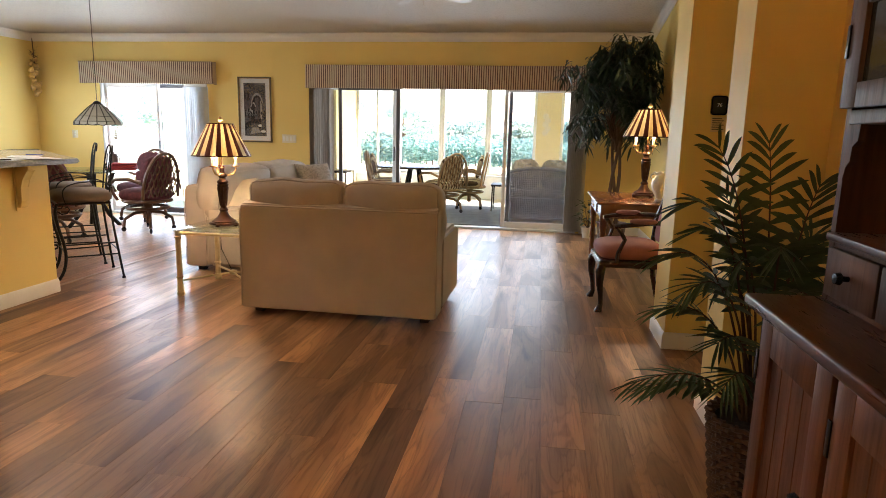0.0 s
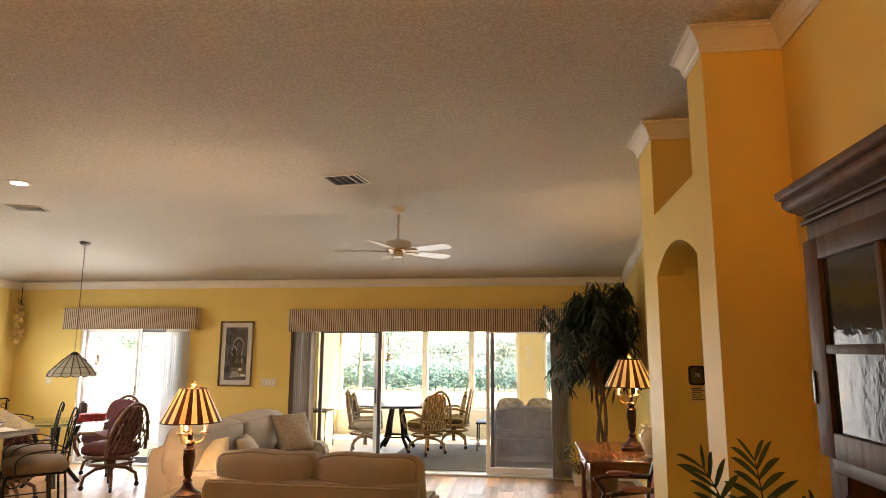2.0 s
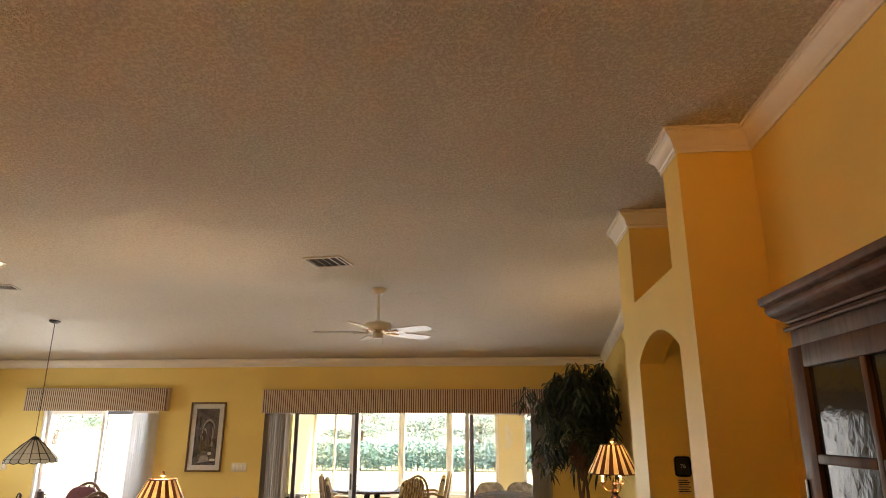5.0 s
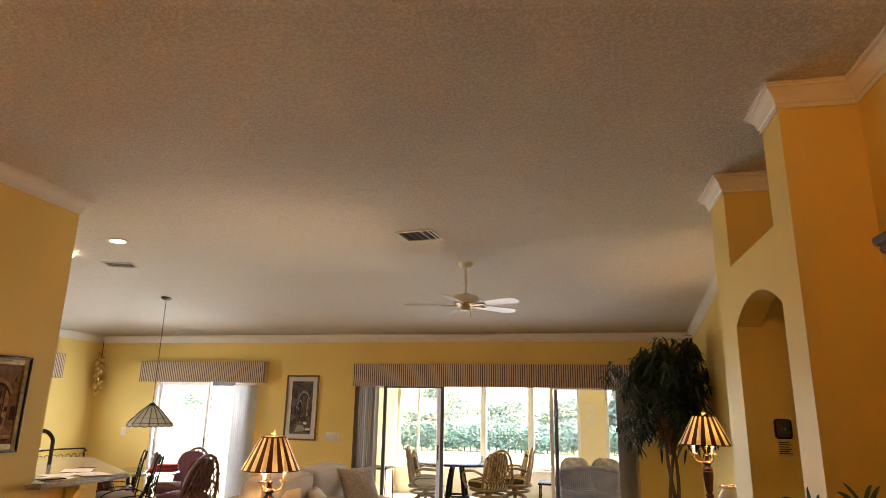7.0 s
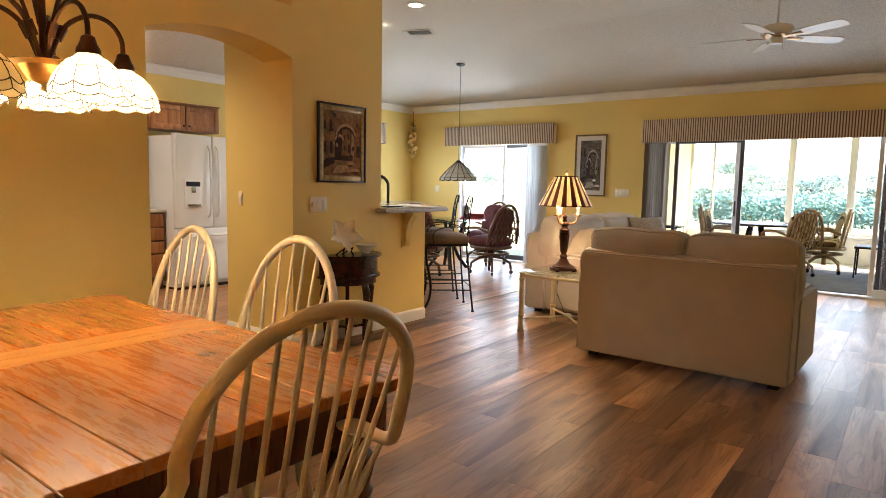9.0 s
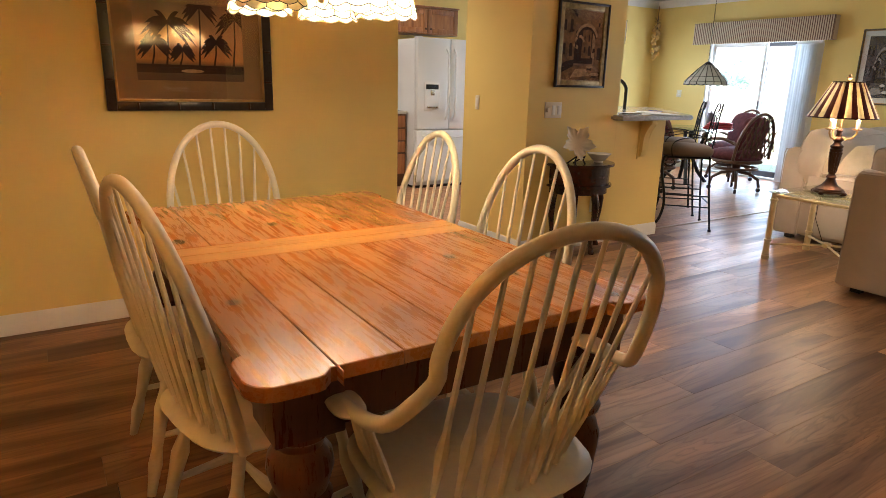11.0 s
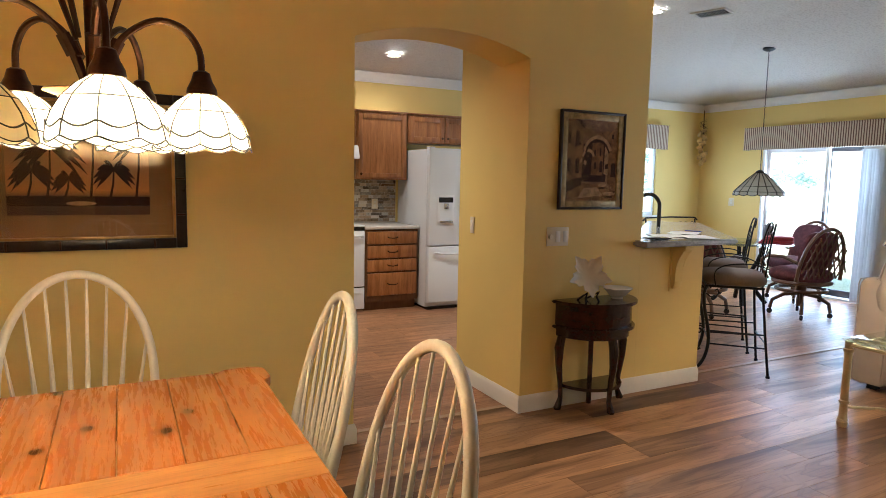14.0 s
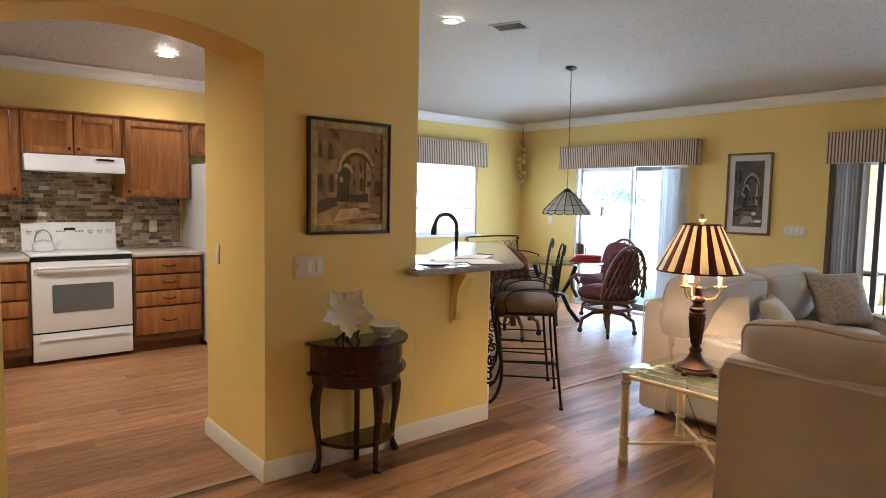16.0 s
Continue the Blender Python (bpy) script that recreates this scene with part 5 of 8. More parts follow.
def ficus_tree():
    r = random.Random(11)
    root = thing("ficus_tree", pose(1.02, 7.78, 0), "tall artificial ficus tree with drooping dark leaves", "tree")
    part("pot", lathe(B(), [(0.13, 0), (0.14, 0.02), (0.17, 0.28), (0.185, 0.30), (0.17, 0.305), (0.15, 0.27), (0.0, 0.26)], 24), BASKET, root)
    trunk, leaves = B(), B()
    for k in range(3):
        a = k * 2.1
        pts = [(0.05 * math.cos(a + f * 3.2), 0.05 * math.sin(a + f * 3.2), 0.26 + 1.0 * f) for f in [i / 8 for i in range(9)]]
        tube(trunk, pts, 0.024, 7, radii=[0.026 - 0.0013 * i for i in range(9)])
    tips = []
    for k in range(64):
        a, el = r.uniform(0, 6.283), r.uniform(0.0, 1.0)
        z0 = 1.12 + 0.35 * r.random()
        rad = r.uniform(0.22, 0.58) * (1.0 if el < 0.75 else 0.6)
        end = Vector((rad * math.cos(a), rad * math.sin(a), 1.34 + 1.06 * el))
        if end.x > 0.40: end.x = 0.40
        mid = Vector((0.4 * end.x, 0.4 * end.y, (z0 + end.z) / 2 + 0.12))
        pts = [(0.03 * math.cos(a), 0.03 * math.sin(a), z0), mid, end, end + Vector((0.07 * math.cos(a), 0.07 * math.sin(a), -0.10))]
        tube(trunk, pts, 0.006, 5, radii=[0.011, 0.007, 0.004, 0.002])
        tips += [(mid.lerp(end, f)) for f in (0.3, 0.6, 0.85)] + [end, Vector(pts[3])]
    for p in tips:
        for _ in range(13):
            a = r.uniform(0, 6.283)
            ln = r.uniform(0.11, 0.19)
            up = r.uniform(-0.75, 0.35)
            q = p + Vector((r.uniform(-0.05, 0.05), r.uniform(-0.05, 0.05), r.uniform(-0.08, 0.05)))
            t = q + Vector((math.cos(a) * ln * 0.75, math.sin(a) * ln * 0.75, up * ln))
            if t.x < 0.47: blade(leaves, q, t, 0.0145, 4, ln * 0.4)
    part("trunk", trunk, BARK, root)
    part("crown", leaves, LEAF_TREE, root, smooth=0)


ficus_tree()


def small_plant():
    r = random.Random(4)
    root = thing("potted_plant", pose(0.80, 8.45, 0), "small leafy plant in a white pot beside the slider", "plant")
    part("pot", lathe(B(), [(0.06, 0), (0.08, 0.13), (0.088, 0.14), (0.07, 0.135), (0, 0.12)], 18), PORCELAIN, root)
    bm, stems = B(), B()
    for i in range(60):
        a, h, rad = r.uniform(0, 6.28), r.uniform(0.2, 0.48), r.uniform(0.03, 0.14)
        p = (rad * math.cos(a), rad * math.sin(a), h)
        if i < 20: tube(stems, [(0, 0, 0.12), p], 0.003, 4)
        blade(bm, p, (p[0] + 0.08 * math.cos(a), p[1] + 0.08 * math.sin(a), h + r.uniform(-0.04, 0.05)), 0.02, 4, 0.01)
    part("stem", stems, BARK, root)
    tagged(part("foliage", bm, LEAF, root, smooth=0), kind="stuff")


small_plant()


def hutch():
    """Dark oak hutch: base with plank doors, counter, drawers, glazed doors, cornice. Front faces -x."""
    y0, y1, xb = 0.56, 1.97, HX - 0.006
    root = thing("hutch", pose(0, 0, 0), "dark distressed oak hutch with glazed upper doors", "hutch")
    f = 0.75
    part("base_case", box(B(), (f + 0.02, y0 + 0.02, 0.09), (xb, y1 - 0.02, 0.85), 0.004), HUTCH_BASE, root)
    part("plinth", box(B(), (f + 0.04, y0 + 0.03, 0), (xb, y1 - 0.03, 0.09)), HUTCH_WOOD, root)
    part("countertop", box(B(), (f - 0.035, y0 - 0.01, 0.851), (xb, y1 - 0.005, 0.885), 0.009, 3), HUTCH_RED, root)
    n = 3
    w = (y1 - y0 - 0.10) / n
    for i in range(n):
        a = y0 + 0.05 + w * i + 0.012
        b = a + w - 0.024
        door = part("door", box(box(box(box(B(), (f, a, 0.12), (f + 0.019, a + 0.075, 0.83), 0.003), (f, b - 0.075, 0.12), (f + 0.019, b, 0.83), 0.003), (f, a + 0.075, 0.12), (f + 0.019, b - 0.075, 0.21), 0.003), (f, a + 0.075, 0.745), (f + 0.019, b - 0.075, 0.83), 0.003), HUTCH_BASE, root)
        m = 4
        pw = (b - a - 0.15) / m
        for k in range(m):
            part("plank", box(B(), (f + 0.009, a + 0.075 + pw * k + 0.001, 0.21), (f + 0.018, a + 0.075 + pw * (k + 1) - 0.001, 0.745), 0.002, 1), HUTCH_BASE, door)
        part("knob", lathe(B(), [(0.008, 0), (0.008, 0.012), (0.018, 0.022), (0.014, 0.034), (0.0, 0.038)], 14), BLACK, door, m=pose(f, a + 0.04, 0.52, 0, -90))
        part("hinge", box(B(), (f - 0.004, b - 0.004, 0.66), (f + 0.001, b + 0.010, 0.74), 0.001), BLACK, door)
    uf = 0.905
    for y in (y0 + 0.02, y1 - 0.045):
        bm = B()
        prism(bm, [(y, 0.886), (y + 0.025, 0.886), (y + 0.025, 1.905), (y, 1.905)], "x", uf + 0.002, xb)
        part("side_panel", bm, HUTCH_WOOD, root, smooth=0)
    part("back_panel", box(B(), (xb - 0.012, y0 + 0.046, 0.886), (xb - 0.001, y1 - 0.046, 1.905)), HUTCH_RED, root)
    nd = 5
    dw = (y1 - y0 - 0.10) / nd
    part("drawer_case", box(B(), (uf + 0.004, y0 + 0.046, 0.8865), (xb - 0.013, y1 - 0.046, 1.045)), HUTCH_WOOD, root)
    for i in range(nd):
        a = y0 + 0.05 + dw * i + 0.006
        dr = part("drawer", box(B(), (uf - 0.014, a, 0.905), (uf + 0.0035, a + dw - 0.012, 1.03), 0.004), HUTCH_WOOD, root)
        part("knob", lathe(B(), [(0.007, 0), (0.007, 0.012), (0.016, 0.02), (0.013, 0.032), (0.0, 0.035)], 14), BLACK, dr, m=pose(uf - 0.014, a + dw / 2 - 0.006, 0.97, 0, -90))
    part("shelf_board", box(B(), (uf - 0.02, y0 + 0.046, 1.046), (xb - 0.013, y1 - 0.046, 1.066), 0.004), HUTCH_RED, root)
    for y, s in ((y0 + 0.046, 1), (y1 - 0.046, -1)):
        bm = prism(B(), [(y, 1.34), (y + 0.06 * s, 1.34), (y + 0.055 * s, 1.30), (y + 0.03 * s, 1.285), (y + 0.028 * s, 1.25), (y + 0.01 * s, 1.235), (y, 1.20)], "x", uf, uf + 0.016)
        part("bracket", bm, HUTCH_WOOD, root, smooth=0)
    part("mid_rail", box(B(), (uf - 0.003, y0 + 0.046, 1.341), (xb - 0.013, y1 - 0.046, 1.375), 0.004), HUTCH_WOOD, root)
    nd = 2
    dw = (y1 - y0 - 0.05) / nd
    for i in range(nd):
        a, b = y0 + 0.025 + dw * i + 0.004, y0 + 0.025 + dw * (i + 1) - 0.004
        z0, z1, st = 1.379, 1.904, 0.075
        bm = B()
        for lo, hi in (((a, z0), (a + st, z1)), ((b - st, z0), (b, z1)), ((a + st, z0), (b - st, z0 + 0.06)), ((a + st, z1 - 0.055), (b - st, z1))):
            box(bm, (uf - 0.022, lo[0], lo[1]), (uf - 0.001, hi[0], hi[1]), 0.003)
        door = part("glazed_door", bm, HUTCH_WOOD, root)
        mid, mz = (a + b) / 2, (z0 + z1) / 2 - 0.01
        part("glazing_bar", box(B(), (uf - 0.021, mid - 0.011, z0 + 0.06), (uf - 0.004, mid + 0.011, z1 - 0.055), 0.003), HUTCH_WOOD, door)
        for s in (-1, 1):
            lo, hi = (a + st, mid - 0.0112) if s < 0 else (mid + 0.0112, b - st)
            part("glazing_bar", box(B(), (uf - 0.021, lo, mz - 0.011), (uf - 0.004, hi, mz + 0.011), 0.003), HUTCH_WOOD, door)
            for q0, q1 in ((z0 + 0.06, mz - 0.011), (mz + 0.011, z1 - 0.055)):
                part("pane", box(B(), (uf - 0.010, lo, q0), (uf - 0.007, hi, q1)), HUTCH_GLASS, door, smooth=0)
        part("hinge", box(B(), (uf - 0.027, b - 0.016 if i else a + 0.002, 1.50), (uf - 0.021, b - 0.004 if i else a + 0.014, 1.58), 0.001), BLACK, door)
    part("frieze", box(B(), (uf - 0.004, y0 + 0.02, 1.9055), (xb, y1 - 0.02, 1.968), 0.002), HUTCH_WOOD, root)
    part("bead", tube(B(), [(uf - 0.010, y0 + 0.01, 1.955), (uf - 0.010, y1 - 0.01, 1.955)], 0.007, 8), HUTCH_WOOD, root)
    prof = [(0, 1.969), (-0.012, 1.969), (-0.014, 1.976), (-0.024, 1.978), (-0.030, 1.984), (-0.050, 1.992), (-0.064, 2.004), (-0.068, 2.014), (-0.064, 2.022), (-0.076, 2.026), (-0.083, 2.032), (-0.083, 2.048), (0, 2.048)]
    bm = B()
    k = len(prof)
    rows = []
    for y, s in ((y0 + 0.02, -1), (y1 - 0.02, 1)):
        rows.append([bm.verts.new((uf + o * 0.66, y - s * o * 0.66, z)) for o, z in prof])
        rows.append([bm.verts.new((xb, y - s * o * 0.66, z)) for o, z in prof])
    for q, s in ((rows[0], rows[2]), (rows[1], rows[0]), (rows[2], rows[3])):
        for i in range(k - 1):
            bm.faces.new((q[i], q[i + 1], s[i + 1], s[i]))
    bm.faces.new((rows[0][-1], rows[1][-1], rows[3][-1], rows[2][-1]))
    part("cornice", bm, HUTCH_WOOD, root, smooth=50)


def seeded_glass():
    m, t, b = nodes_of("rippled_antique_glass")
    v = coords(t)
    n = noise_of(t, v, 26, 4)
    b.inputs["Base Color"].default_value = (0.022, 0.027, 0.025, 1)
    b.inputs["Roughness"].default_value, b.inputs["Specular IOR Level"].default_value = 0.05, 0.5
    bumped(t, b, n, 0.16, 0.004)
    return m


HUTCH_GLASS = seeded_glass()
hutch()
plates = thing("plate_stack", pose(1.02, 1.40, 1.067), "white scalloped serving plates stacked inside the hutch", "plate")
for i in range(3):
    part("plate", lathe(B(), [(0.06, 0.004 + 0.012 * i), (0.10, 0.012 + 0.012 * i), (0.135, 0.028 + 0.012 * i), (0.132, 0.031 + 0.012 * i), (0.0, 0.012 + 0.012 * i)], 32, wave=0.03, waves=12), PORCELAIN, plates)


def framed(name, m, w, h, frame_mat, lip_mat, mat_mat, border, label, picture, fw=0.028, g=0.012):
    """A framed picture hanging flat on a wall: local x across, z up, front towards -y."""
    root = thing(name, m, label, "picture")
    bm = B()
    for lo, hi in (((0, 0), (fw, h)), ((w - fw, 0), (w, h)), ((fw, 0), (w - fw, fw)), ((fw, h - fw), (w - fw, h))):
        box(bm, (lo[0], -0.025, lo[1]), (hi[0], -0.001, hi[1]), 0.004)
    part("frame", bm, frame_mat, root)
    bm = B()
    for lo, hi in (((fw, fw), (fw + g, h - fw)), ((w - fw - g, fw), (w - fw, h - fw)), ((fw + g, fw), (w - fw - g, fw + g)), ((fw + g, h - fw - g), (w - fw - g, h - fw))):
        box(bm, (lo[0], -0.018, lo[1]), (hi[0], -0.002, hi[1]), 0.002)
    part("inner_lip", bm, lip_mat, root)
    if border:
        part("mount", box(B(), (fw + g, -0.008, fw + g), (w - fw - g, -0.002, h - fw - g)), mat_mat, root, smooth=0)
    b = fw + g + border
    picture(root, b, w - b, b, h - b, -0.0105)
    pane = part("glass", box(B(), (fw + g, -0.0150, fw + g), (w - fw - g, -0.0138, h - fw - g)), GLASS, root, smooth=0)
    pane.visible_shadow = False
    return root


def plain_art(name, stops, scale):
    m, t, b = nodes_of(name)
    v = coords(t, (1, 1, 0.8))
    n = noise_of(t, v, scale, 6, 0.65)
    t.links.new(ramp(t, n, stops), b.inputs["Base Color"])
    b.inputs["Roughness"].default_value = 0.55
    return m


GREY_ART = plain_art("grey_print", [(0.3, (0.01, 0.01, 0.012)), (0.5, (0.06, 0.06, 0.065)), (0.7, (0.22, 0.22, 0.22))], 14)
SEPIA_ART = plain_art("sepia_print", [(0.25, (0.05, 0.022, 0.010)), (0.5, (0.27, 0.125, 0.045)), (0.75, (0.54, 0.32, 0.13))], 9)
SEPIA_DARK = surface("sepia_dark_ink", (0.055, 0.022, 0.007), 0.85, var=0.3, coarse=20, bump=0)
SEPIA_LIGHT = surface("sepia_light_ink", (0.50, 0.29, 0.13), 0.85, var=0.35, coarse=26, bump=0)
SEPIA_MID = surface("sepia_mid_ink", (0.26, 0.125, 0.045), 0.85, var=0.5, coarse=16, bump=0)
GREY_MID = surface("grey_mid_ink", (0.075, 0.075, 0.085), 0.7, var=0.5, coarse=22, bump=0)
GREY_DARK = surface("grey_dark_ink", (0.012, 0.012, 0.014), 0.7, var=0.3, coarse=20, bump=0)
GREY_LIGHT = surface("grey_light_ink", (0.30, 0.30, 0.30), 0.7, var=0.3, coarse=30, bump=0)


def arch_street(art, dark, mid, light):
    """A print of an old street: facades left and right, an arch across, arcades, awning, cafe tables."""
    def draw(root, x0, x1, z0, z1, y):
        w, h = x1 - x0, z1 - z0
        def at(u, v):
            return x0 + w * u, z0 + h * v
        def shape(name, pts, ink, layer):
            part(name, prism(B(), [at(*p) for p in pts], "y", y - 0.0004 - 0.00035 * layer, y - 0.0001), ink, root, smooth=0)
        def opening(u, v, a, b, ink, layer):
            top = [(u + a * math.cos(radians(k * 30)), v + b + a * 0.7 * math.sin(radians(k * 30))) for k in range(7)]
            shape("opening", [(u - a, v), (u + a, v)] + top, ink, layer)
        def band(u, v, a, b, thick, ink, layer, name="arch_band"):
            outer = [(u + a * math.cos(radians(k * 12)), v + b * math.sin(radians(k * 12))) for k in range(2, 14)]
            inner = [(u + (a - thick) * math.cos(radians(k * 12)), v + (b - thick) * math.sin(radians(k * 12))) for k in range(13, 1, -1)]
            shape(name, outer + inner, ink, layer)
        part("print", box(B(), (x0, y, z0), (x1, y + 0.002, z1)), art, root, smooth=0)
        shape("alley_shade", [(0.30, 0.24), (0.78, 0.24), (0.80, 0.70), (0.60, 0.78), (0.32, 0.70)], dark, 0)
        shape("facade", [(0.0, 0.12), (0.30, 0.26), (0.32, 0.90), (0.16, 1.0), (0.0, 1.0)], mid, 1)
        shape("roof_shade", [(0.16, 1.0), (0.32, 0.89), (0.34, 0.93), (0.24, 1.0)], dark, 2)
        shape("facade", [(0.82, 0.22), (1.0, 0.14), (1.0, 0.95), (0.84, 0.86)], mid, 1)
        shape("far_house", [(0.48, 0.32), (0.72, 0.32), (0.72, 0.74), (0.50, 0.72)], mid, 2)
        shape("far_house_lit", [(0.74, 0.34), (0.82, 0.32), (0.82, 0.68), (0.75, 0.70)], light, 2)
        shape("upper_wall", [(0.30, 0.80), (0.84, 0.74), (0.84, 0.88), (0.60, 0.86), (0.34, 0.90)], mid, 3)
        band(0.60, 0.52, 0.31, 0.30, 0.045, light, 4)
        band(0.60, 0.50, 0.27, 0.265, 0.028, dark, 5, "arch_shade")
        band(0.42, 0.50, 0.14, 0.15, 0.04, light, 4)
        for u, v, a, b in ((0.05, 0.70, 0.03, 0.13), (0.20, 0.70, 0.035, 0.14), (0.05, 0.36, 0.03, 0.14), (0.21, 0.34, 0.038, 0.16)):
            opening(u, v, a, b, dark, 2)
        for u, v, a, b in ((0.55, 0.56, 0.014, 0.07), (0.66, 0.56, 0.016, 0.09), (0.56, 0.40, 0.02, 0.07), (0.68, 0.36, 0.03, 0.12), (0.93, 0.30, 0.045, 0.15), (0.90, 0.78, 0.02, 0.05), (0.69, 0.82, 0.018, 0.035)):
            opening(u, v, a, b, dark, 3)
        shape("balcony", [(0.15, 0.67), (0.27, 0.69), (0.27, 0.72), (0.15, 0.70)], dark, 3)
        shape("awning", [(0.26, 0.49), (0.38, 0.44), (0.39, 0.49), (0.28, 0.53)], light, 6)
        shape("awning_stripe", [(0.30, 0.475), (0.33, 0.463), (0.335, 0.512), (0.31, 0.522)], dark, 7)
        shape("street", [(0.0, 0.0), (1.0, 0.0), (1.0, 0.12), (0.70, 0.20), (0.34, 0.22), (0.0, 0.10)], mid, 1)
        shape("street_glint", [(0.24, 0.03), (0.74, 0.07), (0.62, 0.17), (0.36, 0.16)], light, 2)
        shape("planter_shade", [(0.0, 0.10), (0.30, 0.20), (0.30, 0.29), (0.12, 0.27), (0.0, 0.22)], dark, 3)
        shape("lamp_shade", [(0.76, 0.40), (0.83, 0.41), (0.82, 0.47), (0.77, 0.46)], dark, 6)
        for u, v, a in ((0.72, 0.20, 0.09), (0.86, 0.09, 0.13)):
            part("cafe_table", pillow(B(), (w * a * 2, 0.0008, h * 0.05), pose(*[(p[0], y - 0.0024, p[1]) for p in [at(u, v)]][0]), 0.9, 12, 6), PAPER if art is GREY_ART else light, root)
            shape("table_leg", [(u - a * 0.7, v - 0.05), (u + a * 0.6, v - 0.055), (u + a * 0.5, v - 0.02), (u - a * 0.5, v - 0.02)], dark, 3)
    return draw


SILVER_FRAME = surface("dull_pewter_frame", (0.16, 0.125, 0.075), 0.35, 0.6, 0.2, 12, 60, 0.1)
OLD_GOLD = surface("rubbed_gold_leaf", (0.34, 0.235, 0.095), 0.42, 0.45, 0.35, 30, 90, 0.2)
BLACK_FRAME = surface("black_gilt_frame", (0.022, 0.015, 0.01), 0.3, 0.1, 0.3, 12, 60, 0.1)
framed("framed_print", pose(-4.13, BY - 0.001, 1.115), 0.495, 0.905, SILVER_FRAME, GILT, PAPER, 0.062, "tall pewter-framed grey street print with white mount", arch_street(GREY_ART, GREY_DARK, GREY_MID, GREY_LIGHT), 0.018, 0.006)
framed("framed_print", pose(LX + 0.001, 3.163, 1.245, 0, 0, 90), 0.505, 0.60, BLACK_FRAME, OLD_GOLD, SEPIA_DARK, 0.0, "black and gilt framed sepia street print", arch_street(SEPIA_ART, SEPIA_DARK, SEPIA_MID, SEPIA_LIGHT), 0.016, 0.038)


def palm_scene(root, x0, x1, z0, z1, y):
    sky_m, t, b = nodes_of("sunset_print")
    co = t.nodes.new("ShaderNodeTexCoord")
    sep = t.nodes.new("ShaderNodeSeparateXYZ")
    t.links.new(co.outputs["Generated"], sep.inputs[0])
    t.links.new(ramp(t, sep.outputs[2], [(0.0, (0.10, 0.045, 0.02)), (0.2, (0.16, 0.09, 0.04)), (0.28, (0.62, 0.25, 0.06)), (0.55, (0.50, 0.25, 0.09)), (1.0, (0.22, 0.13, 0.06))]), b.inputs["Base Color"])
    b.inputs["Roughness"].default_value = 0.65
    part("print", box(B(), (x0, y, z0), (x1, y + 0.002, z1)), sky_m, root, smooth=0)
    w, h = x1 - x0, z1 - z0
    bm = B()
    box(bm, (x0, y - 0.0006, z0 + h * 0.10), (x1, y - 0.0001, z0 + h * 0.21))
    for cx, cz, s in ((0.17, 0.50, 0.165), (0.42, 0.42, 0.125), (0.30, 0.76, 0.26), (0.74, 0.53, 0.16), (0.60, 0.99, 0.17), (0.93, 0.86, 0.20)):
        px, pz = x0 + w * cx, z0 + h * cz
        prism(bm, [(px - w * 0.03 - 0.005, z0 + h * 0.2), (px - w * 0.03 + 0.005, z0 + h * 0.2), (px - w * 0.004 + 0.003, (pz + z0 + h * 0.2) / 2), (px + 0.003, pz), (px - 0.003, pz), (px - w * 0.008 - 0.003, (pz + z0 + h * 0.2) / 2)], "y", y - 0.0009, y - 0.0004)
        for k in range(11):
            a = radians(-35 + 25 * k)
            top, low = [], []
            for i in range(6):
                g = i / 5
                ex = px + math.cos(a) * w * s * g
                ez = pz + (math.sin(a) * g * 0.75 - 0.75 * g * g * abs(math.cos(a))) * w * s
                ex, ez = max(x0, min(x1, ex)), min(z1, ez)
                k2 = 0.021 * math.sin(math.pi * min(1, 0.15 + 0.85 * g))
                top.append((ex, min(z1, ez + k2 * 0.5)))
                low.append((ex, ez - k2))
            prism(bm, low + top[::-1], "y", y - 0.0011 - 0.00003 * k, y - 0.0004)
    part("sun_streak", pillow(B(), (w * 0.22, 0.0008, h * 0.05), pose((x0 + x1) / 2, y - 0.0008, z0 + h * 0.13), 0.9, 16, 6), SEPIA_LIGHT, root)
    part("palm_silhouette", bm, SEPIA_DARK, root, smooth=0)


BAMBOO_FRAME = surface("dark_bamboo_frame", (0.014, 0.008, 0.005), 0.3, 0.0, 0.5, 16, 60, 0.2)
TAN_MOUNT = surface("tan_suede_mount", (0.29, 0.17, 0.072), 0.9, var=0.15, coarse=6, fine=90, bump=0.1)
framed("framed_palm_print", pose(LX + 0.001, 0.255, 1.083, 0, 0, 90), 0.825, 0.675, BAMBOO_FRAME, GILT, TAN_MOUNT, 0.093, "dark bamboo-framed sunset print with palm silhouettes", palm_scene, 0.045)


def frame_nodes():
    """Swollen cane joints along the dark bamboo frame."""
    root = [o for o in bpy.data.objects if o.name == "framed_palm_print"][0]
    w, h, k = 0.825, 0.675, 0.0225
    spots = [(x, z, 1) for x in (0.14, 0.33, 0.5, 0.69) for z in (k, h - k)] + [(x, z, 0) for z in (0.15, 0.31, 0.5) for x in (k, w - k)]
    for x, z, flat in spots:
        part("cane_node", lathe(B(), [(0.020, -0.005), (0.0245, -0.002), (0.0245, 0.002), (0.020, 0.005)], 12), BRONZE, root, m=pose(x, -0.012, z, 0, 90 if flat else 0))


frame_nodes()


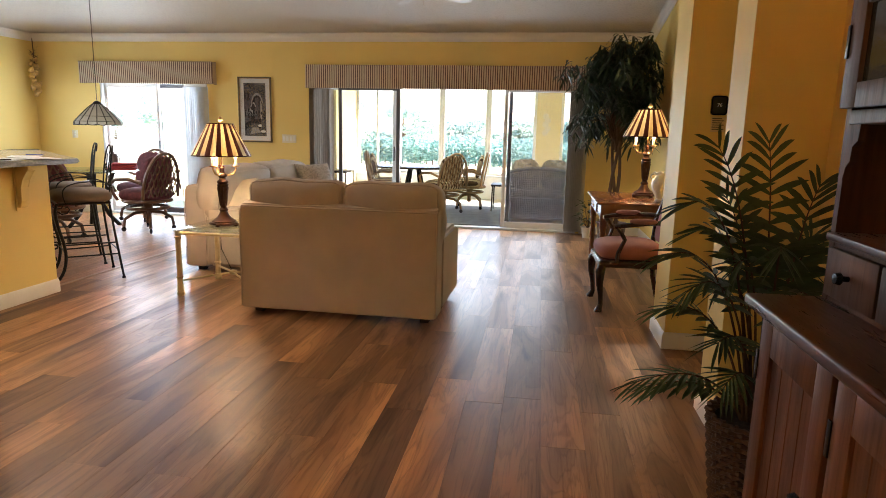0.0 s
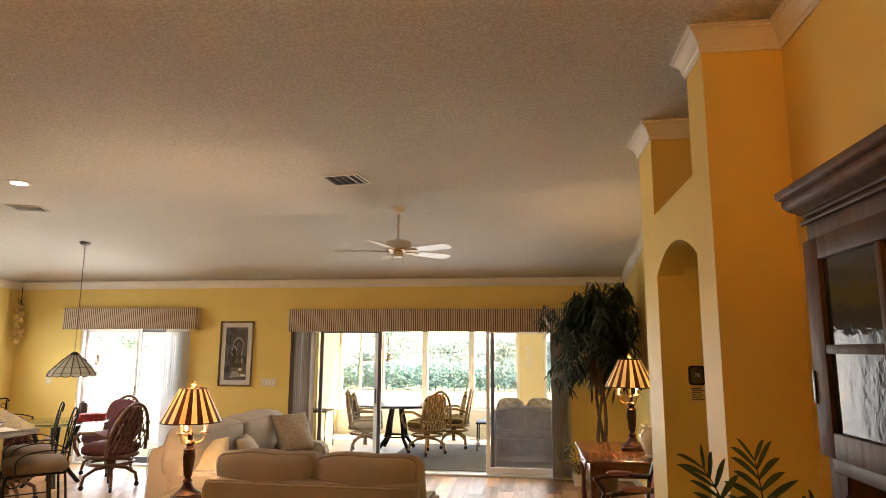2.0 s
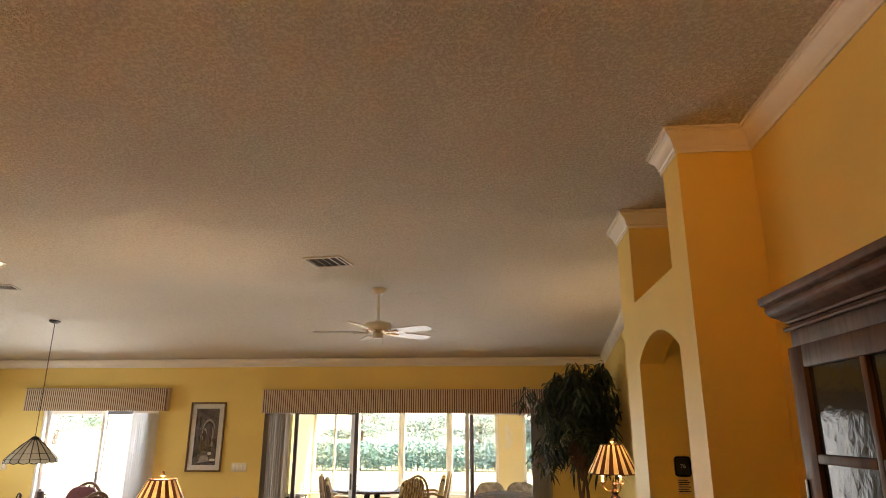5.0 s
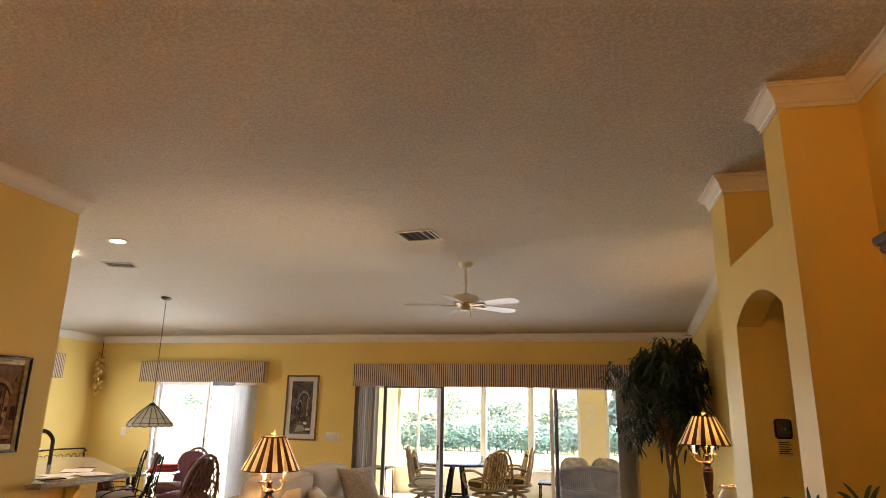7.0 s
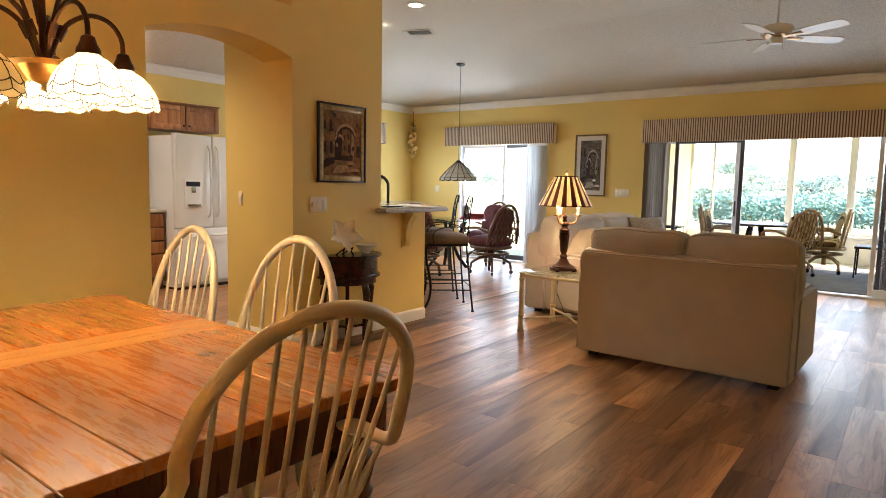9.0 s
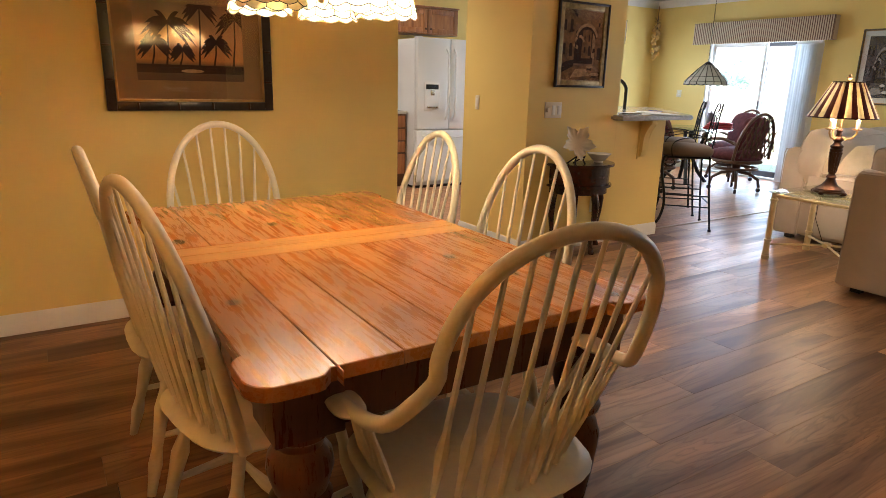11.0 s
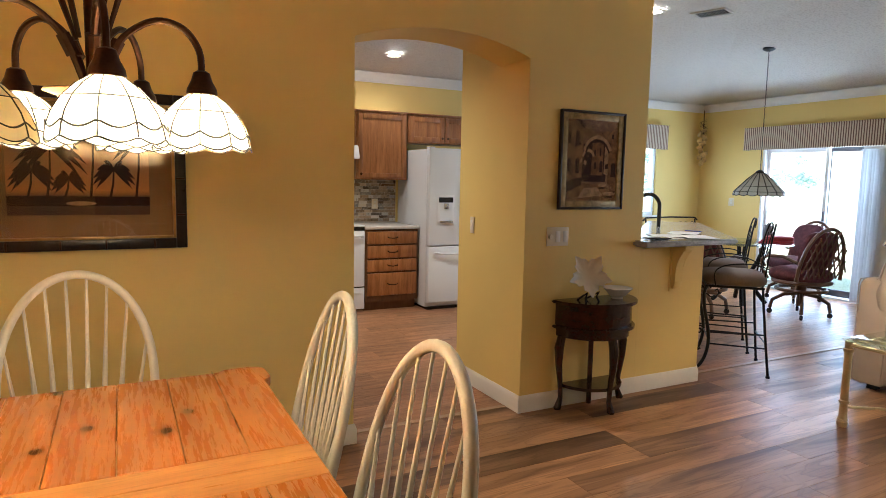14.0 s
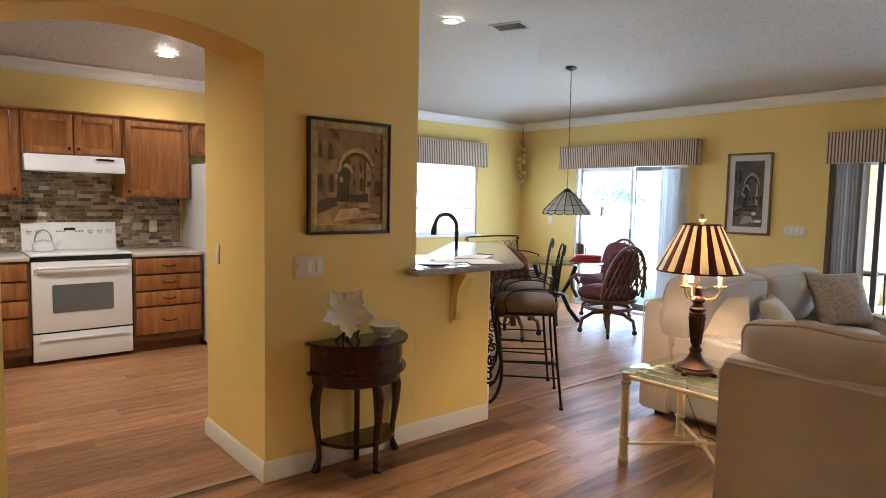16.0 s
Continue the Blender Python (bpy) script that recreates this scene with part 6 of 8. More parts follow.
def wall_plate(m, w, h, n, label, kind="rocker"):
    root = thing("light_switch" if kind != "outlet" else "wall_outlet", m, label, "switch" if kind != "outlet" else "outlet")
    part("plate", box(B(), (-w / 2, -0.006, -h / 2), (w / 2, -0.001, h / 2), 0.002), SWITCH, root)
    for i in range(n):
        x = -w / 2 + w * (i + 0.5) / n
        if kind == "dimmer" and i == 0:
            part("dimmer_knob", lathe(B(), [(0.016, 0), (0.015, 0.012), (0.0, 0.013)], 16), SWITCH, root, m=pose(x, -0.006, 0, 90))
        elif kind == "outlet":
            for z in (-0.02, 0.02):
                part("socket", box(B(), (x - 0.014, -0.0085, z - 0.013), (x + 0.014, -0.0062, z + 0.013), 0.001), WHITE_TRIM, root)
        else:
            part("rocker", box(B(), (x - 0.016, -0.0095, -0.033), (x + 0.016, -0.0062, 0.033), 0.001), WHITE_TRIM, root)


wall_plate(pose(-3.385, BY, 1.175), 0.21, 0.115, 4, "white four-gang rocker switch plate")
wall_plate(pose(LX, 3.18, 1.08, 0, 0, 90), 0.165, 0.115, 3, "white switch plate with dimmer and two rockers", "dimmer")
wall_plate(pose(-6.75, BY, 1.17), 0.09, 0.115, 1, "white wall outlet beside the nook slider", "outlet")
wall_plate(pose(LX - 0.62, 2.94, 1.11, 0, 0, 0), 0.05, 0.11, 1, "narrow white switch plate inside the kitchen arch")
wall_plate(pose(LX, 3.68, 0.33, 0, 0, 90), 0.075, 0.115, 1, "white wall outlet under the bar", "outlet")


def thermostat():
    root = thing("thermostat", pose(1.15, 4.099, 1.49), "black round-cornered smart thermostat showing a reading", "thermostat")
    part("body", box(B(), (-0.045, -0.02, -0.055), (0.045, -0.001, 0.055), 0.018, 4), BLACK, root)
    cu = bpy.data.curves.new("reading", "FONT")
    cu.body, cu.size, cu.align_x = "76", 0.03, "CENTER"
    cu.materials.append(PAPER)
    ob = new("reading", cu)
    ob.parent, ob.matrix_local = root, pose(0, -0.0212, -0.008, 90)
    nt = thing("paper_note", pose(1.155, 4.099, 1.385), "small cream instruction note taped under the thermostat", "note")
    part("sheet", box(B(), (-0.04, -0.002, -0.045), (0.04, -0.001, 0.04)), NOTE, nt, smooth=0)
    for i in range(6):
        part("text_line", box(B(), (-0.034, -0.0028, 0.028 - 0.012 * i), (0.02 + 0.012 * (i % 2), -0.0021, 0.033 - 0.012 * i)), INK, nt, smooth=0)


thermostat()


def ceiling_fan():
    root = thing("ceiling_fan", pose(-1.065, 6.27, 0), "white ceiling fan with five blades on a short rod", "ceiling fan")
    top = TOP
    part("canopy", lathe(B(), [(0.075, top + 0.012), (0.075, top - 0.02), (0.055, top - 0.05), (0.02, top - 0.065)], 24), FAN_WHITE, root)
    part("downrod", tube(B(), [(0, 0, top - 0.06), (0, 0, 2.695)], 0.013, 10), FAN_WHITE, root)
    part("motor", lathe(B(), [(0.02, 2.720), (0.05, 2.705), (0.125, 2.685), (0.135, 2.665), (0.135, 2.625), (0.12, 2.607), (0.06, 2.600), (0.0, 2.595)], 28), FAN_WHITE, root)
    part("motor_band", lathe(B(), [(0.115, 2.609), (0.118, 2.601), (0.07, 2.587), (0.0, 2.585)], 28), GILT, root, "polished brass band")
    part("switch_cup", lathe(B(), [(0.05, 2.587), (0.052, 2.545), (0.045, 2.535), (0.0, 2.530)], 20), FAN_WHITE, root)
    part("pull_chain", tube(B(), [(0.05, 0, 2.555), (0.055, 0, 2.475)], 0.002, 5), GILT, root)
    bm = B()
    prism(bm, [(0.18, -0.05), (0.25, -0.06), (0.55, -0.068), (0.61, -0.055), (0.63, 0.0), (0.61, 0.055), (0.55, 0.068), (0.25, 0.06), (0.18, 0.05)], "z", -0.004, 0.004)
    b = None
    for i in range(5):
        m = pose(0, 0, 2.595, 0, 0, 72 * i + 44) @ pose(0, 0, 0, -12)
        if b is None:
            b = part("blade", bm, FAN_WHITE, root, m=m)
            k = part("blade_iron", box(B(), (0.09, -0.02, -0.012), (0.24, 0.02, -0.0045), 0.003), GILT, root, m=m)
        else:
            again(b, m)
            again(k, m)


ceiling_fan()


def vent(m, w, d, n, label, split=True):
    root = thing("ceiling_vent", m, label, "vent")
    bm = B()
    for lo, hi in (((-w, -d), (-w + 0.02, d)), ((w - 0.02, -d), (w, d)), ((-w + 0.02, -d), (w - 0.02, -d + 0.02)), ((-w + 0.02, d - 0.02), (w - 0.02, d))):
        box(bm, (*lo, -0.012), (*hi, 0.0), 0.002, 1)
    part("frame", bm, FAN_WHITE, root)
    # Near-black sheet stands in for the shade behind the slats.
    part("backing", box(B(), (-w + 0.02, -d + 0.02, -0.003), (w - 0.02, d - 0.02, -0.001)), SOFA_DARK, root, smooth=0)
    for i in range(n):
        x = -w + 0.045 + (2 * w - 0.09) * i / (n - 1)
        k = 0.005 if split else 0.009
        part("slat", box(B(), (-k, -d + 0.02, -0.001), (k, d - 0.02, 0.001)), FAN_WHITE, root, smooth=0, m=pose(x, 0, -0.011, 0, 35 if not split or i < n / 2 else -35, 0))


vent(pose(-1.285, 5.165, TOP, 0, 0, -8), 0.17, 0.155, 5, "white ceiling air vent with dark slots between louvres")
vent(pose(-1.46, 1.62, TOP, 0, 0, -4), 0.17, 0.155, 5, "white ceiling air vent with dark slots between louvres")
vent(pose(-4.80, 5.85, TOP, 0, 0, 20), 0.16, 0.12, 12, "white ceiling return vent above the nook", False)


def downlight(x, y, z, label, watts=9, tint=(1.0, 0.86, 0.68)):
    root = thing("recessed_light", pose(x, y, z), label, "ceiling light", "recessed lights")
    part("trim_ring", lathe(B(), [(0.062, -0.001), (0.095, -0.001), (0.097, -0.008), (0.07, -0.014), (0.062, -0.012)], 28, caps=False), FAN_WHITE, root)
    part("lens", lathe(B(), [(0.0, -0.004), (0.061, -0.004), (0.061, -0.009), (0.0, -0.012)], 24), DOWNLIGHT, root)
    lamp("recessed_bulb", "SPOT", look((x, y, z - 0.03), (x, y, 0)), watts, tint, radius=0.03, spot=140)


# Unseen fixture and lamp added behind the camera for warm fill on ceiling and walls.
def added_entry_light():
    root = thing("flush_ceiling_light", pose(-1.0, -1.8, TOP), "added bronze ceiling light with glass bowl, out of view, for warm fill", "ceiling light")
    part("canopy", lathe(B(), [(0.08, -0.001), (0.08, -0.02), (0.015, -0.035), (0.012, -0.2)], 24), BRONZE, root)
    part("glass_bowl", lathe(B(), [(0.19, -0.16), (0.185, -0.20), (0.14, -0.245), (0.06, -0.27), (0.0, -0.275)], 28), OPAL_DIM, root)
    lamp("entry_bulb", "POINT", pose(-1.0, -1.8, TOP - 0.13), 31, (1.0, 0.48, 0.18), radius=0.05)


downlight(-4.11, 4.95, TOP, "lit recessed ceiling light near the bar")
downlight(-5.0, 5.32, TOP - 0.012, "lit recessed ceiling light above the bar")
downlight(-6.75, 3.42, EAVE + 0.1, "lit recessed ceiling light over the kitchen", 3.2)
added_entry_light()
# Added downlight, hidden behind the dining wall, to brighten kitchen and pier side.
downlight(-5.4, 1.6, TOP - 0.08, "lit recessed ceiling light over the kitchen", 26)

# ---- dining area ----
TX0, TX1, TY0, TY1, TZ = -2.635, -0.995, 0.218, 1.212, 0.757


def dining_table():
    cx, cy = (TX0 + TX1) / 2, (TY0 + TY1) / 2
    root = thing("dining_table", pose(cx, cy, 0), "honey pine plank dining table with eared corners and turned legs", "table")
    w, d = (TX1 - TX0) / 2, (TY1 - TY0) / 2
    l0, l1 = -1.965 - cx, -1.785 - cx
    ear, run, n = 0.026, 0.155, 7
    pw = 2 * d / n
    def eared(x_in, x_out, yi, yo):
        """Outer board of an end: a rounded ear stands proud of the side and of the end."""
        sx, sy = (1 if x_out > x_in else -1), (1 if yo > yi else -1)
        ex, ey, r = x_out + sx * ear, yo + sy * ear, 0.055
        pts = [(x_in, yi), (x_in, yo), (ex - sx * run, yo), (ex - sx * (run - 0.006), yo + sy * 0.010), (ex - sx * (run - 0.020), ey - sy * 0.004), (ex - sx * (run - 0.032), ey)]
        pts += [(ex - sx * r * (1 - math.sin(radians(k * 15))), ey - sy * r * (1 - math.cos(radians(k * 15)))) for k in range(7)]
        return pts + [(ex, yi)] if abs(ey - yi) < run else pts + [(ex, ey - sy * (run - 0.032)), (ex - sx * 0.004, ey - sy * (run - 0.020)), (x_out, ey - sy * run), (x_out, yi)]
    for a, b, x_out in ((-w, l0, -w), (l1, w, w)):
        x_in = b if x_out == a else a
        for i in range(n):
            y0, y1 = -d + pw * i + 0.0009, -d + pw * (i + 1) - 0.0009
            if i in (0, n - 1):
                poly = eared(x_in + (0.0012 if x_in == a else -0.0012), x_out, y1 if i == 0 else y0, y0 if i == 0 else y1)
            else:
                poly = [(a + 0.0012, y0), (b - 0.0012, y0), (b - 0.0012, y1), (a + 0.0012, y1)]
                if i in (1, n - 2):   # the ear's last centimetre runs on to the next board
                    e = x_out + (ear if x_out > 0 else -ear)
                    ye, s = (y0, 1) if i == 1 else (y1, -1)
                    over = max(0.004, run - pw - ear)
                    tail = [(e, ye), (e, ye + s * over * 0.3), (x_out, ye + s * over), (x_out, y1 if i == 1 else y0)]
                    xi = x_in + (0.0012 if x_in == a else -0.0012)
                    poly = [(xi, y1 if i == 1 else y0), (xi, ye)] + tail
            bm = prism(B(), poly, "z", TZ - 0.03, TZ)
            bmesh.ops.recalc_face_normals(bm, faces=bm.faces[:])
            top = [e for e in bm.edges if all(v.co.z > TZ - 1e-4 for v in e.verts)]
            bmesh.ops.bevel(bm, geom=top, offset=0.002, segments=1, affect="EDGES")
            part("board", bm, PINE, root, smooth=0)
    half = (l1 - l0) / 2
    for i in range(2):
        bm = box(B(), (l0 + half * i + 0.0008, -d, TZ - 0.03), (l0 + half * (i + 1) - 0.0008, d, TZ - 0.0005), 0.002, 1)
        part("leaf_board", bm, PINE_LEAF, root, "paler extension leaf board", smooth=0)
    a, b = w - 0.05, d - 0.04
    for lo, hi in (((-a, -b), (a, -b + 0.025)), ((-a, b - 0.025), (a, b)), ((-a, -b + 0.025), (-a + 0.025, b - 0.025)), ((a - 0.025, -b + 0.025), (a, b - 0.025))):
        part("apron", box(B(), (*lo, TZ - 0.155), (*hi, TZ - 0.031), 0.003, 1), PINE_DARK, root)
    prof = [(0.048, 0.0), (0.058, 0.02), (0.06, 0.05), (0.045, 0.075), (0.036, 0.09), (0.05, 0.105), (0.044, 0.12), (0.056, 0.20), (0.068, 0.30), (0.07, 0.345), (0.058, 0.385), (0.046, 0.40), (0.062, 0.415), (0.066, 0.43), (0.055, 0.445), (0.062, 0.47), (0.07, 0.50), (0.066, 0.53), (0.05, 0.55), (0.052, 0.565), (0.062, 0.575), (0.062, 0.589)]
    for sx in (-1, 1):
        for sy in (-1, 1):
            leg = part("leg", lathe(B(), prof, 24), PINE_DARK, root, m=pose(sx * (w - 0.115), sy * (d - 0.105), 0))
            part("leg_block", box(B(), (-0.072, -0.072, 0.59), (0.072, 0.072, TZ - 0.0315), 0.004), PINE_DARK, leg)


dining_table()


def windsor(name, arms, label, group):
    """Cream painted bow-back Windsor chair; it faces +x, origin on the floor under the seat."""
    root = thing(name, Matrix(), label, "chair", group)
    bm = B()
    pillow(bm, (0.46, 0.47 if not arms else 0.52, 0.055), pose(0, 0, 0.445), 0.62, 28, 10)
    part("seat", bm, CREAM, root)
    prof = [(0.0, 0.013), (0.12, 0.017), (0.22, 0.022), (0.34, 0.016), (0.5, 0.02), (0.62, 0.024), (0.74, 0.015), (1.0, 0.015)]
    feet = {}
    for sx in (-1, 1):
        for sy in (-1, 1):
            a, b = Vector((sx * 0.13, sy * 0.14, 0.43)), Vector((sx * 0.215 - 0.01, sy * 0.205, 0.0))
            part("leg", tube(B(), [b.lerp(a, f) for f, r in prof], 0.02, 10, radii=[r for f, r in prof]), CREAM, root)
            feet[sx, sy] = b.lerp(a, 0.42)
    for sy in (-1, 1):
        p, q = feet[-1, sy], feet[1, sy]
        part("stretcher", tube(B(), [p, p.lerp(q, 0.3), p.lerp(q, 0.5), p.lerp(q, 0.7), q], 0.012, 8, radii=[0.009, 0.012, 0.017, 0.012, 0.009]), CREAM, root)
    p, q = feet[-1, -1].lerp(feet[1, -1], 0.5), feet[-1, 1].lerp(feet[1, 1], 0.5)
    part("stretcher", tube(B(), [p, p.lerp(q, 0.3), p.lerp(q, 0.5), p.lerp(q, 0.7), q], 0.012, 8, radii=[0.009, 0.012, 0.017, 0.012, 0.009]), CREAM, root)
    top, bx, w = (1.045, -0.30, 0.275) if not arms else (1.035, -0.33, 0.24)
    def back(y, z):
        f = (z - 0.46) / (top - 0.46)
        return Vector((-0.165 + (bx + 0.165) * f, y, z))
    if not arms:
        pts = []
        for i in range(33):
            a = math.pi * i / 32
            y, s = w * math.cos(a), math.sin(a)
            pts.append(back(y * (1 - 0.14 * (1 - s) ** 2), 0.46 + (top - 0.46) * s ** 0.78))
        part("bow", tube(B(), pts, 0.0155, 10), CREAM, root)
        n = 8
        for i in range(n):
            u = (i - (n - 1) / 2) / ((n - 1) / 2)
            yb, yt = 0.165 * u, 0.228 * u
            s = math.sin(math.acos(min(1, abs(yt) / w)))
            zt = 0.46 + (top - 0.46) * s ** 0.78 - 0.005
            a, b = Vector((-0.175 + 0.02 * (1 - u * u) * -1, yb, 0.46)), back(yt, zt)
            part("spindle", tube(B(), [a, a.lerp(b, 0.3), a.lerp(b, 0.6), b], 0.007, 7, radii=[0.006, 0.0100, 0.0065, 0.005]), CREAM, root)
    else:
        left = [Vector((-0.03, 0.315, 0.662)), Vector((-0.07, 0.315, 0.666)), Vector((-0.12, 0.308, 0.668)), Vector((-0.165, 0.296, 0.677)), Vector((-0.20, 0.282, 0.70)), Vector((-0.222, 0.272, 0.75))]
        arch_pts = [back(0.24 * math.cos(math.pi * i / 28), 0.78 + (top - 0.78) * math.sin(math.pi * i / 28) ** 0.75) for i in range(29)]
        right = [Vector((p.x, -p.y, p.z)) for p in left[::-1]]
        part("bow", tube(B(), curve_of(left[:-1] + arch_pts + right[1:], 3), 0.0155, 10), CREAM, root)
        for s in (-1, 1):
            part("hand_rest", pillow(B(), (0.12, 0.07, 0.026), pose(-0.045, 0.315 * s, 0.664), 0.8, 16, 8), CREAM, root)
            for k, x in enumerate((-0.05, -0.095, -0.14)):
                part("arm_spindle", tube(B(), [(x + 0.07, 0.225 * s, 0.455), (x + 0.035, 0.265 * s, 0.55), (x, 0.308 * s, 0.665)], 0.009, 7, radii=[0.008, 0.014 if k == 0 else 0.011, 0.006]), CREAM, root)
        n = 9
        for i in range(n):
            u = (i - (n - 1) / 2) / ((n - 1) / 2)
            yb, yt = 0.165 * u, 0.195 * u
            s = math.sin(math.acos(abs(yt) / 0.24))
            zt = 0.78 + (top - 0.78) * s ** 0.75 - 0.005
            a, b = Vector((-0.19 + 0.06 * u * u, yb, 0.455)), back(yt, zt)
            part("spindle", tube(B(), curve_of([a, a.lerp(b, 0.14), a.lerp(b, 0.27), a.lerp(b, 0.37), a.lerp(b, 0.5), b], 2), 0.007, 7, radii=[0.0065, 0.0075, 0.009, 0.0125, 0.0145, 0.012, 0.0085, 0.0075, 0.0065, 0.006, 0.005]), CREAM, root)
    return root


GROUP = "chairs round the dining table"
side = put(windsor("dining_chair", False, "cream painted bow-back Windsor chair at the pine table", GROUP), pose(-2.785, 0.662, 0, 0, 0, 0))
for x, y, a in ((-2.35, 1.125, -93), (-1.68, 1.13, -90), (-2.10, 0.34, 90), (-1.53, 0.37, 101)):
    copy_thing(side, pose(x, y, 0, 0, 0, a))
put(windsor("dining_armchair", True, "cream painted Windsor armchair at the table's end", GROUP), pose(-1.045, 0.70, 0, 0, 0, 177))


def chandelier():
    S = 0.87
    x, y, hub = -2.037, 0.769, 1.779
    root = thing("chandelier", pose(x, y, 0) @ Matrix.Scale(S, 4), "bronze five-arm chandelier with lit mosaic glass shades", "chandelier")
    part("bowl", lathe(B(), [(0.0, hub - 0.06), (0.012, hub - 0.055), (0.016, hub - 0.045), (0.008, hub - 0.038), (0.05, hub - 0.02), (0.065, hub + 0.005), (0.075, hub + 0.025), (0.105, hub + 0.035), (0.103, hub + 0.04), (0.02, hub + 0.045)], 28), GILT, root, "antique gold bowl")
    part("stem", tube(B(), [(0, 0, hub + 0.04), (0, 0, 2.586)], 0.012, 10), BRONZE, root)
    part("chain", tube(B(), [(0.006 * math.cos(i * 1.57), 0.006 * math.sin(i * 1.57), 2.586 + 0.012 * i) for i in range(74)], 0.005, 6), BRONZE, root)
    part("canopy", lathe(B(), [(0.065, TOP / S + 0.001), (0.065, TOP / S - 0.015), (0.03, TOP / S - 0.03), (0.0, TOP / S - 0.035)], 20), BRONZE, root)
    n = 10
    prof = [(0.031, 0.0), (0.060, -0.020), (0.086, -0.047), (0.105, -0.079), (0.115, -0.108), (0.119, -0.130)]
    def shade_gore():
        bm = B()
        a = math.pi / n
        rows = []
        for r, z in prof:
            rows.append([bm.verts.new((r * math.cos(f), r * math.sin(f), z - (0.012 * math.cos(f / a * math.pi / 2) if z < -0.125 else 0))) for f in (-a * 0.97, -a * 0.5, 0, a * 0.5, a * 0.97)])
        for p, q in zip(rows, rows[1:]):
            for i in range(4):
                bm.faces.new((p[i], p[i + 1], q[i + 1], q[i]))
        return bm
    gore_mesh = lead = None
    for k in range(5):
        ang = 72 * k + 8.3
        arm = part("arm", tube(B(), curve_of([(0.015, 0, hub + 0.05), (0.05, 0, hub + 0.14), (0.09, 0, hub + 0.19), (0.15, 0, hub + 0.22), (0.21, 0, hub + 0.205), (0.245, 0, hub + 0.155), (0.25, 0, hub + 0.10)]), 0.0085, 8), BRONZE, root, m=pose(0, 0, 0, 0, 0, ang))
        part("leaf_wrap", tube(B(), [(0.04, 0, hub + 0.12), (0.062, 0, hub + 0.165)], 0.016, 8), BRONZE, arm)
        part("leaf_blade", tube(B(), [(0.03, 0.012, hub + 0.16), (0.06, 0.03, hub + 0.27), (0.10, 0.035, hub + 0.33)], 0.006, 6, radii=[0.005, 0.008, 0.001]), BRONZE, arm)
        part("socket", lathe(B(), [(0.012, hub + 0.105), (0.02, hub + 0.10), (0.026, hub + 0.08), (0.036, hub + 0.06), (0.038, hub + 0.045), (0.02, hub + 0.04)], 16, (0.25, 0, 0)), BRONZE, arm)
        top = pose(0.25, 0, hub + 0.046)
        cage = B()
        for i in range(n):
            f = 2 * math.pi * (i + 0.5) / n
            tube(cage, [((r + 0.001) * math.cos(f), (r + 0.001) * math.sin(f), z) for r, z in prof], 0.0017, 4)
        for r, z in (prof[0], prof[2]):
            tube(cage, [((r + 0.001) * math.cos(2 * math.pi * i / 36), (r + 0.001) * math.sin(2 * math.pi * i / 36), z) for i in range(36)], 0.0017, 4, closed=True)
        tube(cage, [((prof[4][0] + 0.001) * math.cos(2 * math.pi * i / 72), (prof[4][0] + 0.001) * math.sin(2 * math.pi * i / 72), -0.098 - 0.015 * abs(math.cos(n * math.pi * i / 72))) for i in range(72)], 0.0022, 4, closed=True)
        tube(cage, [((prof[5][0] + 0.001) * math.cos(2 * math.pi * i / 72), (prof[5][0] + 0.001) * math.sin(2 * math.pi * i / 72), -0.130 - 0.012 * abs(math.cos(n * math.pi * i / 72))) for i in range(72)], 0.0018, 4, closed=True)
        tagged(part("lead_came", cage, LEAD, arm, "dark lead came of the shade", m=top), kind="stuff")
        for i in range(n):
            m = top @ pose(0, 0, 0, 0, 0, 360 / n * i)
            if gore_mesh is None: gore_mesh = part("glass_piece", shade_gore(), OPAL, arm, m=m)
            else: again(gore_mesh, m, arm)
        part("bulb", lathe(B(), [(0.012, hub + 0.03), (0.025, hub - 0.01), (0.03, hub - 0.035), (0.02, hub - 0.06), (0.0, hub - 0.065)], 12, (0.25, 0, 0)), BULB if k < 4 else PORCELAIN, arm)
        a = radians(ang)
        if k < 4:  # the bulb of one shade is out
            lamp("chandelier_bulb", "POINT", pose(x + 0.25 * S * math.cos(a), y + 0.25 * S * math.sin(a), (hub - 0.05) * S), 1.45, (1.0, 0.77, 0.49), radius=0.03)


chandelier()


